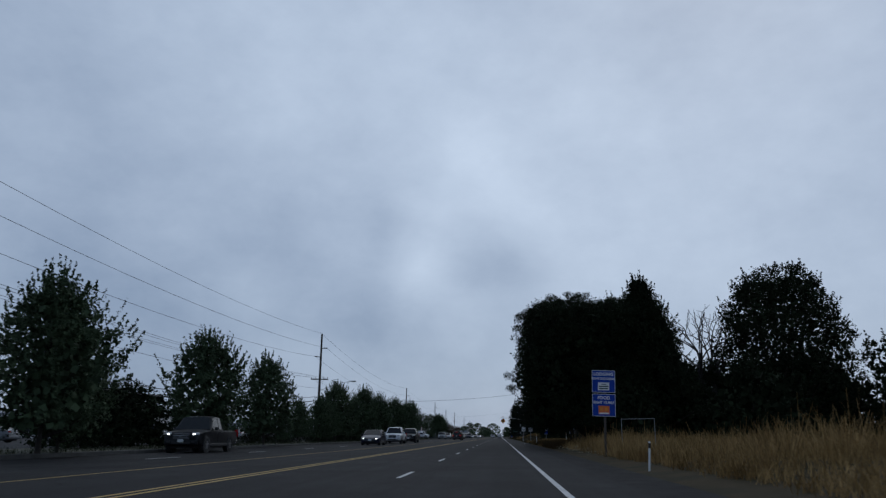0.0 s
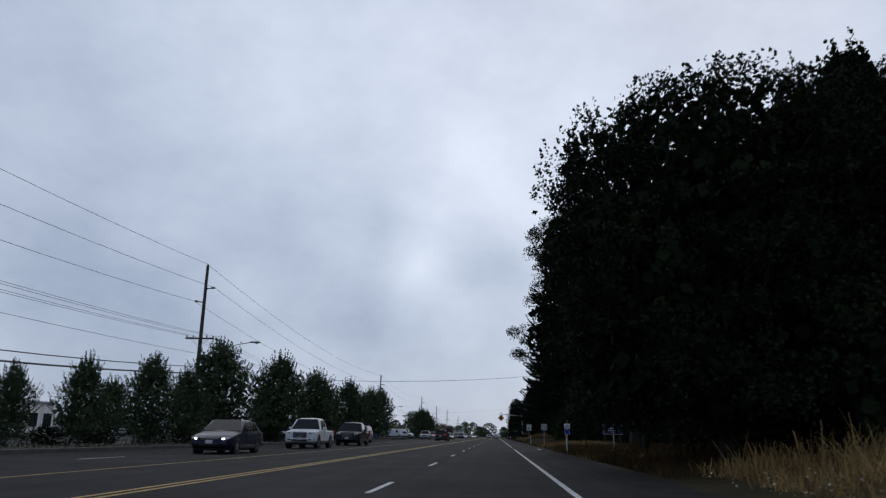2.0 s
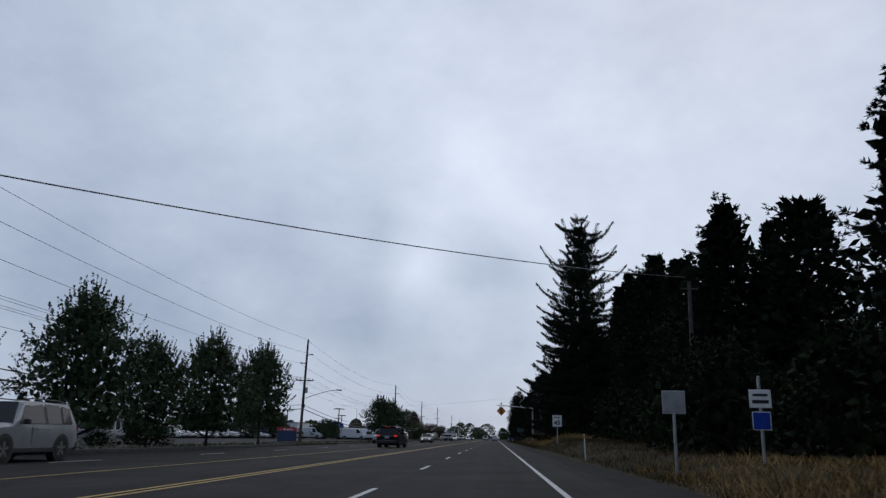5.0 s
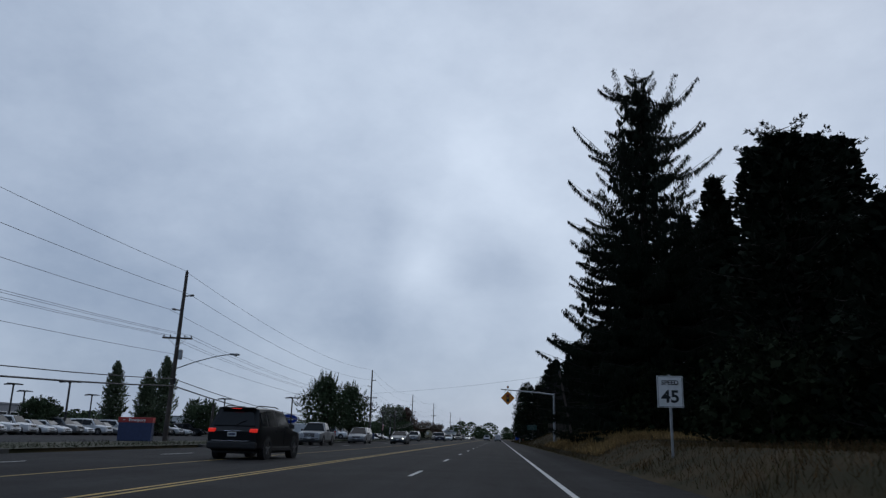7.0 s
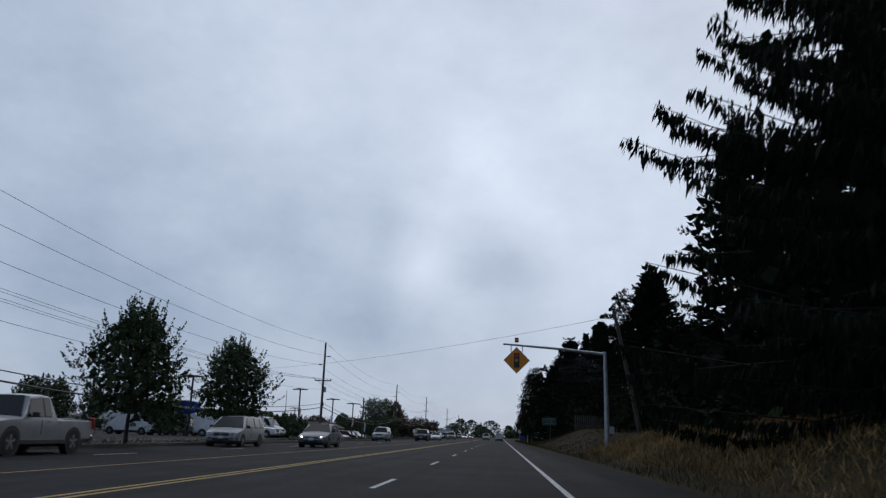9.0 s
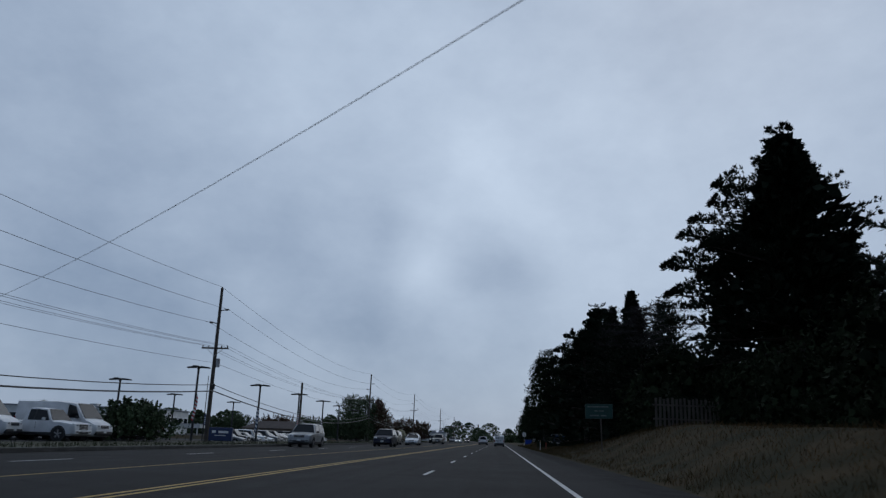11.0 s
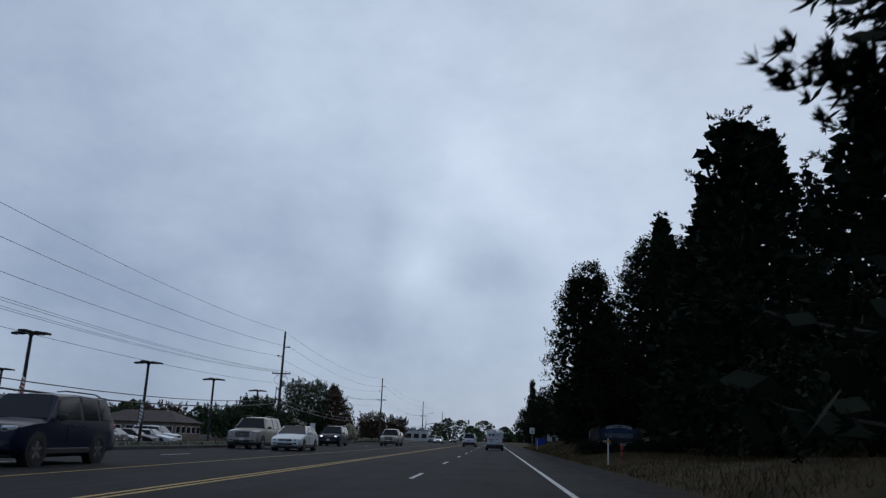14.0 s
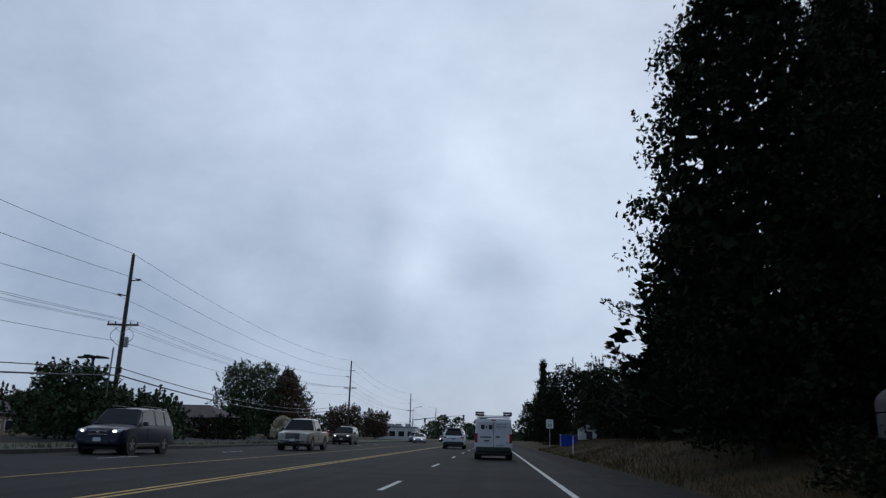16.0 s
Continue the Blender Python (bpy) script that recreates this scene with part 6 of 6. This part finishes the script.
ONCOMING = [
    ("pickup", -15.9, 40.5, P_BLACK, "on", "black pickup truck with lit headlamps in the oncoming lane"),
    ("sedan", -12.3, 75.0, P_NAVY, "on", "dark blue sedan with lit headlamps in the oncoming lane"),
    ("pickup", -12.2, 105.0, P_BLACK, "off", "black pickup truck in the inner oncoming lane"),
    ("suv", -14.9, 124.0, P_SILVER, "off", "silver crossover in the outer oncoming lane"),
    ("pickup", -12.2, 90.0, P_WHITE, "off", "white pickup truck in the inner oncoming lane"),
    ("pickup", -15.4, 206.0, P_SILVER, "off", "silver pickup truck in the outer oncoming lane"),
    ("minivan", -15.4, 226.5, P_SILVER, "off", "silver minivan in the outer oncoming lane"),
    ("sedan", -11.6, 231.5, P_GREY, "on", "dark grey sedan with lit headlamps in the oncoming lane"),
    ("suv", -15.6, 283.5, P_SILVER, "off", "silver estate-like crossover in the outer oncoming lane"),
    ("suv", -12.3, 304.0, P_NAVY, "off", "dark blue crossover in the inner oncoming lane"),
    ("big_suv", -15.4, 332.5, P_GOLD, "off", "large beige luxury four-wheel-drive in the outer oncoming lane"),
    ("sedan", -12.3, 330.5, P_WHITE, "off", "white compact sedan in the inner oncoming lane"),
    ("suv", -15.2, 355.5, P_NAVY, "on", "navy blue crossover with lit headlamps in the outer lane"),
    ("pickup", -12.0, 372.0, P_GOLD, "off", "beige pickup truck in the inner oncoming lane"),
    ("suv", -15.6, 404.0, P_BLACK, "on", "black four-wheel-drive with lit headlamps by the kerb"),
    ("sedan", -12.2, 448.0, P_WHITE, "on", "white sedan with lit headlamps far along the road"),
    ("sedan", -11.8, 500.0, P_BLACK, "on", "dark sedan with lit headlamps far along the road"),
    ("suv", -15.2, 470.0, P_GREY, "off", "grey crossover far along the oncoming lanes"),
]
for kind, x, y, col, li, lab in ONCOMING:
    car(kind, (x, y, 0), 180, col, lab, li)
PR = random.Random(8)
PARKED = []
for kind, x, y in (("van", -38.6, 260.5), ("van", -30.2, 264.0), ("van", -27.6, 269.5), ("van", -45.0, 258.0), ("pickup", -35.6, 267.0), ("pickup", -27.4, 266.6)):
    PARKED.append((kind, x, y, P_WHITE, -90 + PR.uniform(-6, 6)))
for k in range(17):
    PARKED.append((PR.choice(["sedan", "suv", "sedan", "suv", "minivan"]), -45.5 - PR.uniform(0, 1.5), 206 + 2.9 * k, PR.choice([P_WHITE, P_SILVER, P_GREY, P_WHITE, P_BLACK]), -90))
for k in range(17):
    PARKED.append((PR.choice(["sedan", "sedan", "suv", "sedan"]), -32.6 - PR.uniform(0, 1), 314 + 2.75 * k, PR.choice([P_WHITE, P_SILVER, P_GREY, P_BLACK, P_NAVY]), -90))
for k in range(5, 10):
    PARKED.append((PR.choice(["sedan", "suv", "pickup"]), -30 - PR.uniform(0, 1), 256 + 3.1 * k, PR.choice([P_WHITE, P_SILVER, P_BLACK]), 90))
for k in range(6):
    PARKED.append((PR.choice(["sedan", "suv"]), -40 - PR.uniform(0, 2), 60 + 13 * k, PR.choice([P_WHITE, P_SILVER, P_GREY, P_WHITE]), 90))
stock = {}
for kind, x, y, col, rz in PARKED:
    key = (kind, col.name)
    lab = {"van": "white panel van", "pickup": "pickup truck", "sedan": "sedan", "suv": "crossover", "minivan": "minivan"}[kind]
    z = -0.44 if 292 < y < 361 else 0.14
    if key not in stock:
        stock[key] = car(kind, (x, y, z), rz, col, "parked %s %s in the dealer's lot" % (col.name.split("_")[0], lab.replace("white ", "")), group="parked cars")
    else:
        copy_thing(stock[key], pose(x, y, z, 0, 0, rz))


# ---- lots and buildings on the far side ----
# black peaked canopy among the parked vans
cn = thing("canopy_tent", (-40.0, 254.0, 0.14), 12, "black peaked canopy on slim legs among parked vans", "canopy")
for dx in (-1.5, 1.5):
    for dy in (-1.5, 1.5):
        part("leg", tube([(dx, dy, 0), (dx, dy, 1.35)], 0.03, 6), M_DARKSTEEL, cn)
bm = bmesh.new()
rim = [bm.verts.new(p) for p in ((-1.62, -1.62, 1.3), (1.62, -1.62, 1.3), (1.62, 1.62, 1.3), (-1.62, 1.62, 1.3))]
skirt = [bm.verts.new((v.co.x, v.co.y, 0.95)) for v in rim]
apex = [bm.verts.new((dx, 0, 2.05)) for dx in (-0.1, 0.9)]
for q in ((rim[0], rim[1], apex[1], apex[0]), (rim[1], rim[2], apex[1]), (rim[2], rim[3], apex[0], apex[1]), (rim[3], rim[0], apex[0])):
    bm.faces.new(q)
for k in range(4):
    bm.faces.new((skirt[k], skirt[(k + 1) % 4], rim[(k + 1) % 4], rim[k]))
part("cover", bm, M_PLASTIC, cn)


def lot_lamp(at, h, heads):
    t = thing("lot_lamp", at, 0, "dark steel lamp post with flat twin heads", "street lamp", "car lot lamps")
    part("post", tube([(0, 0, -0.75), (0, 0, h)], [0.13, 0.1], 10), M_DARKSTEEL, t)
    part("post_collar", tube([(0, 0, h - 0.15), (0, 0, h + 0.12)], [0.14, 0.16], 10), M_DARKSTEEL, t)
    for dy in (-0.62, 0.62):
        part("lamp_head", box(0, dy, h + 0.07, 0.5, 0.8, 0.13, 0.04), M_DARKSTEEL, t)
    for s in heads:
        a = part("lamp_arm", box(s * 0.35, 0, h - 0.02, 0.7, 0.07, 0.07, 0.01), M_DARKSTEEL, t)
        hd = part("lamp_head", box(s * 0.72, 0, h + 0.03, 0.85, 0.5, 0.14, 0.04, Matrix.Rotation(0.12 * s, 4, "Y")), M_DARKSTEEL, a)
        part("lamp_lens", box(s * 0.75, 0, h - 0.06, 0.46, 0.3, 0.02, 0.005), M_LENS, hd)


for x, y, h in ((-45.8, 220, 5.5), (-28.3, 310.4, 6.2), (-28.2, 327.8, 6.2), (-28.7, 344.8, 6.1), (-29.8, 362.6, 6.1), (-44.0, 262, 5.8), (-56, 252, 5.6), (-64, 258, 5.8), (-70, 250, 5.8), (-33, 262, 6.2), (-30.5, 297.0, 7.0),
                (-40, 300, 5.8), (-47, 330, 5.8), (-46, 352, 5.8), (-60, 232, 5.8), (-30.5, 380, 6.0)):
    lot_lamp((x, y, 0.14), h, (-1, 1))
s = thing("service_pole", (-22.5, 307.2, 0.14), 0, "plain dark wooden service pole without arms", "utility pole")
part("pole", tube([(0, 0, -0.3), (0, 0, 6.45)], [0.14, 0.11], 10), M_POLE, s, smooth=True)
s = thing("service_pole", (-40.7, 248.0, 0.14), 0, "short brown wooden pole beside a bush", "utility pole", tilt=(0, 3))
part("pole", tube([(0, 0, -0.3), (0, 0, 4.5)], [0.2, 0.17], 10), M_POLE, s, smooth=True)
f = thing("flag_pole", (-40.9, 326.4, 0.14), 0, "slender grey flag pole with a limp striped flag", "flag pole")
part("pole", tube([(0, 0, -0.75), (0, 0, 8.35)], [0.08, 0.04], 8), M_DARKSTEEL, f)
fl = bmesh.new()
add_box(fl, 0.12, 0, 2.4, 0.22, 0.06, 1.5, 0.03)
flag = part("flag", fl, M_SIGNNAVY, f)
for k in range(4):
    part("stripe", box(0.12, -0.034, 1.9 + 0.25 * k, 0.2, 0.01, 0.08), M_SIGNWHITE, flag)



def banner_flag(at, h, low, colour, stripe, label, lean=4.0):
    """A furled cloth on a short staff: a folded strip that narrows upward, with bands of a second colour."""
    t = thing("banner_flag", at, 0, label, "flag", "lot flags", tilt=(0, lean))
    part("staff", tube([(0, 0, -0.7), (0, 0, h)], [0.025, 0.015], 6), M_DARKSTEEL, t)
    n, rows = 14, []
    for k in range(n + 1):
        u = k / n
        w = 0.3 * math.sin(math.pi * min(1.0, 0.18 + 0.78 * u)) ** 0.8
        rows.append([(0.02 + w * q, 0.07 * math.sin(5 * u + 3 * q), low + (h - low) * u - 0.12 * q) for q in (0.0, 0.5, 1.0)] + [(0.02 + w * q, 0.07 * math.sin(5 * u + 3 * q) + 0.03, low + (h - low) * u - 0.12 * q) for q in (1.0, 0.5, 0.0)])
    for nm, mm, pick in (("cloth", colour, 0), ("band", stripe, 1)):
        for k in range(pick, n, 2):
            part(nm, loft(bmesh.new(), [rows[k], rows[k + 1]]), mm, t)
    return t


banner_flag((-30.9, 296.6, 0.14), 4.4, 1.9, M_SIGNRED, M_SIGNWHITE, "red and white feather flag beside a lamp post", 9)
banner_flag((-28.55, 310.1, 0.14), 3.9, 0.9, M_SIGNNAVY, M_SIGNWHITE, "navy and white striped flag hanging by a lamp post", 3)
banner_flag((-28.5, 327.5, 0.14), 3.7, 2.0, M_SIGNRED, M_SIGNWHITE, "red feather flag beside a lamp post", 6)
banner_flag((-28.95, 344.5, 0.14), 3.2, 1.2, M_SIGNWHITE, M_RIBBON, "pale feather flag beside a lamp post", 3)

c = thing("showroom_canopy", (-65.5, 369.5, 0.14), 0, "white fascia canopy on posts before the dealership", "canopy")
cf = part("fascia", box(0, 0, 1.75, 15.6, 3.6, 0.75, 0.04), M_WALLWHITE, c)
part("roof_sheet", box(0, 0, 2.15, 15.9, 3.9, 0.08, 0.02), M_WALLGREY, c)
for k in range(6):
    part("post", box(-7.2 + 2.88 * k, -1.5, 0.7, 0.2, 0.2, 1.5, 0.02), M_WALLWHITE, c)
bars(cf, M_SIGNNAVY, (0, -1.81, 1.75), [(-4.6 + 0.55 * k, 0.0, 0.34, 0.36) for k in range(6)] + [(-0.6 + 0.6 * k, 0.0, 0.4, 0.4) for k in range(4)], "logo_shape")

k = thing("shed", (7.6, 392.0, verge_height(7.6, 392.0)), -4, "small white gabled shed at the foot of the trees", "shed")
part("wall", box(0, 0, 0.42, 1.5, 1.6, 0.86, 0.02), M_WALLWHITE, k)
part("roof", slab([(-0.85, 0.82), (0.85, 0.82), (0.0, 1.25)], -0.9, 0.9), M_RIBBON, k)
part("doorway", box(0.15, -0.8, 0.36, 0.5, 0.03, 0.66, 0.005), M_DARKSTEEL, k)
k = thing("storage_bin", (5.9, 391.0, verge_height(5.9, 391.0)), 3, "blue plastic storage bin with a lid beside the shed", "bin")
part("body", box(0, 0, 0.42, 1.3, 0.8, 0.9, 0.05), M_SIGNBLUE, k)
part("lid", box(0, 0, 0.9, 1.36, 0.86, 0.08, 0.02), M_SIGNNAVY, k)

s = thing("hospital_sign", (-25.2, 193.5, 0.14), 6, "blue monument sign with a red header reading emergency", "sign")
part("panel", box(0, 0, 0.62, 2.3, 0.5, 1.25, 0.03), M_SIGNNAVY, s)
hd = part("header", box(0, 0, 1.42, 2.36, 0.54, 0.36, 0.02), M_SIGNRED, s)
lettering("Emergency", 0.26, M_SIGNWHITE, hd, (0.12, -0.275, 1.41))
part("cross_mark", box(-0.78, -0.272, 1.41, 0.14, 0.008, 0.05), M_SIGNWHITE, hd)

s = thing("dealer_sign", (-33.6, 262.6, 0.14), 0, "blue oval dealer sign with a white rim on a post", "sign")
part("post", box(0, 0.1, 1.05, 0.34, 0.2, 2.3, 0.02), M_STEEL, s)
for nm, a, b, y, mm in (("rim", 1.62, 0.78, 0.0, M_SIGNWHITE), ("face", 1.54, 0.7, -0.06, M_SIGNBLUE)):
    ov = bmesh.new()
    n = 40
    f0 = [ov.verts.new((a * math.cos(2 * math.pi * k / n), y - 0.1, 2.95 + b * math.sin(2 * math.pi * k / n))) for k in range(n)]
    f1 = [ov.verts.new((a * math.cos(2 * math.pi * k / n), y + 0.1, 2.95 + b * math.sin(2 * math.pi * k / n))) for k in range(n)]
    ov.faces.new(f0)
    ov.faces.new(f1[::-1])
    for k in range(n):
        ov.faces.new((f0[k], f0[(k + 1) % n], f1[(k + 1) % n], f1[k]))
    part(nm, ov, mm, s)
bars(s, M_SIGNWHITE, (0, -0.17, 2.95), [(-0.6, 0.05, 0.3, 0.5), (-0.1, -0.05, 0.3, 0.3), (0.3, -0.05, 0.2, 0.3), (0.7, -0.05, 0.3, 0.3)], "logo_shape")
s = thing("dealer_sign", (-25.3, 290.7, 0.14), 4, "navy board sign with white writing at the lot", "sign")
bp = part("panel", box(0, 0, 0.62, 2.2, 0.3, 1.15, 0.03), M_SIGNNAVY, s)
bars(bp, M_SIGNWHITE, (0, -0.156, 0.62), [(-0.55, 0.2, 0.35, 0.22), (0.3, 0.18, 0.9, 0.2), (0.05, -0.12, 1.0, 0.06)])
s = thing("shop_sign", (-37.2, 421.3, 0.14), 0, "red board sign with white bars on a pale base", "sign")
bp = part("panel", box(0, 0, 1.55, 3.0, 0.3, 1.55, 0.03), M_SIGNRED, s)
part("base", box(0, 0, 0.38, 3.2, 0.4, 0.8, 0.03), M_KERB, s)
for dx in (-1.56, 1.56):
    part("post", box(dx, 0, 1.2, 0.12, 0.3, 2.4, 0.015), M_SIGNWHITE, s)
part("logo_disc", tube([(-1.0, -0.15, 2.0), (-1.0, -0.175, 2.0)], 0.3, 20), M_SIGNWHITE, bp)
bars(bp, M_SIGNWHITE, (0, -0.156, 1.55), [(0.45, 0.5, 1.6, 0.16), (0.1, 0.1, 2.4, 0.12), (0.1, -0.2, 2.4, 0.12), (0.0, -0.52, 2.0, 0.12)])
s = thing("hoarding", (-46.0, 91.0, 0.14), 0, "grey backed tall advertising panel beyond the trees", "sign")
part("panel", box(0, 0, 4.4, 2.1, 0.3, 2.7, 0.04), M_WALLGREY, s)
part("post", box(0, 0.1, 1.5, 0.3, 0.3, 3.2, 0.02), M_DARKSTEEL, s)
s = thing("real_estate_board", (-21.2, 372.0, 0.14), 0, "small pale board on two thin posts", "sign")
part("panel", box(0, 0, 1.7, 0.6, 0.05, 0.8, 0.01), M_SIGNWHITE, s)
for dx in (-0.25, 0.25):
    part("post", box(dx, 0.04, 0.9, 0.05, 0.05, 2.0), M_POLE, s)


def building(at, rz, w, d, h, wall, label, bays, roof="flat", door=True):
    t = thing("building", at, rz, label, "building")
    part("wall", box(0, 0, h / 2, w, d, h, 0.03), wall, t)
    if roof == "flat":
        part("parapet", box(0, 0, h + 0.12, w + 0.3, d + 0.3, 0.3, 0.04), M_WALLGREY, t)
        for k in range(3):
            part("roof_unit", box(-w * 0.3 + k * w * 0.28, 0, h + 0.65, 1.6, 1.4, 0.8, 0.05), M_STEEL, t)
    else:
        bm = bmesh.new()
        vs = [bm.verts.new(p) for p in ((-w / 2 - 0.5, -d / 2 - 0.5, h), (w / 2 + 0.5, -d / 2 - 0.5, h), (w / 2 + 0.5, d / 2 + 0.5, h), (-w / 2 - 0.5, d / 2 + 0.5, h), (-w / 2 + d * 0.3, 0, h + d * 0.18), (w / 2 - d * 0.3, 0, h + d * 0.18))]
        for q in ((0, 1, 5, 4), (1, 2, 5), (2, 3, 4, 5), (3, 0, 4), (3, 2, 1, 0)):
            bm.faces.new([vs[i] for i in q])
        part("roof", bm, M_ROOF, t)
    for k in range(bays):
        x = -w / 2 + (k + 0.5) * w / bays
        fr = part("window_frame", box(x, -d / 2 - 0.02, h * 0.48, w / bays * 0.74, 0.08, h * 0.5, 0.01), M_SIGNWHITE, t)
        part("pane", box(x, -d / 2 - 0.055, h * 0.48, w / bays * 0.66, 0.04, h * 0.44, 0.005), M_WINDOW, fr)
        fs = part("window_frame", box(w / 2 + 0.02, -d / 2 + (k + 0.5) * d / bays, h * 0.48, 0.08, d / bays * 0.7, h * 0.5, 0.01), M_SIGNWHITE, t)
        part("pane", box(w / 2 + 0.055, -d / 2 + (k + 0.5) * d / bays, h * 0.48, 0.04, d / bays * 0.62, h * 0.44, 0.005), M_WINDOW, fs)
    return t


building((-88.5, 386, 0.14), 0, 34, 18, 4.9, M_WALLWHITE, "long white flat-roofed dealership with large windows", 6)
building((-49.5, 391, 0.14), 0, 12, 9, 1.9, M_WALLTAN, "low tan building with a brown hipped roof", 5, "hip")
building((-45, 430, 0.14), 0, 16, 10, 2.6, M_WALLTAN, "low tan shop with a brown hipped roof", 6, "hip")
building((-27, 540, 0.14), 0, 10, 9, 3.2, M_WALLWHITE, "small white shop with dark windows", 4)
building((-95, 262, 0.14), 0, 30, 18, 4.2, M_WALLGREY, "grey metal-clad warehouse beyond the car lot", 6)
building((-64, 118, 0.14), 0, 26, 16, 3.4, M_WALLWHITE, "white flat-roofed building behind the street trees", 6)
building((17, 437, 0.2), 0, 7, 8, 2.8, M_WALLWHITE, "small white shop front beyond the trees", 3, "hip")

# far traffic signals on their mast arm
t = thing("traffic_signal", (-23.2, 540.0, 0.1), 0, "traffic signals on a long steel mast arm", "traffic signal")
part("mast", tube([(0, 0, -0.2), (0, 0, 6.0)], [0.2, 0.14], 10), M_STEEL, t)
part("mast_arm", tube([(0, 0, 5.4), (6, 0, 6.2), (14.4, 0, 7.0)], [0.13, 0.1, 0.06], 8), M_STEEL, t)
for dx, z in ((3.4, 5.5), (7.3, 6.0), (14.2, 6.6)):
    hd = part("signal_head", box(dx, -0.15, z - 0.1, 0.5, 0.25, 1.25, 0.04), M_BLACK, t)
    for k, mm in enumerate((M_SIGNRED, M_YELLOW, M_SIGNGREEN)):
        part("signal_lens", tube([(dx, -0.28, z + 0.28 - 0.38 * k), (dx, -0.31, z + 0.28 - 0.38 * k)], 0.14, 12), mm, hd)
part("lamp_bracket", tube([(0, 0, 6.0), (0, 0, 8.6), (2.5, 0, 9.2)], 0.06, 8), M_STEEL, t)

# shrub with cream plumes by the shops
broadleaf("pampas_clump", (-24.5, 412.0, 0.14), 2.6, 1.3, 0.6, "bush", 60, 24, 0.25, 0.3, 400, M_BLOSSOM, "rounded clump of cream plumed grass", "shrub", shoots=14, thick=0.03, arms=4, up=0.6)
for i, x in enumerate((-28, -31, -34.5, -26)):
    o = copy_thing(bushes[i % 3], pose(x, 405 + 4 * i, 0.1, 0, 0, 50 * i))
    o.scale = (0.9, 0.9, 0.75)
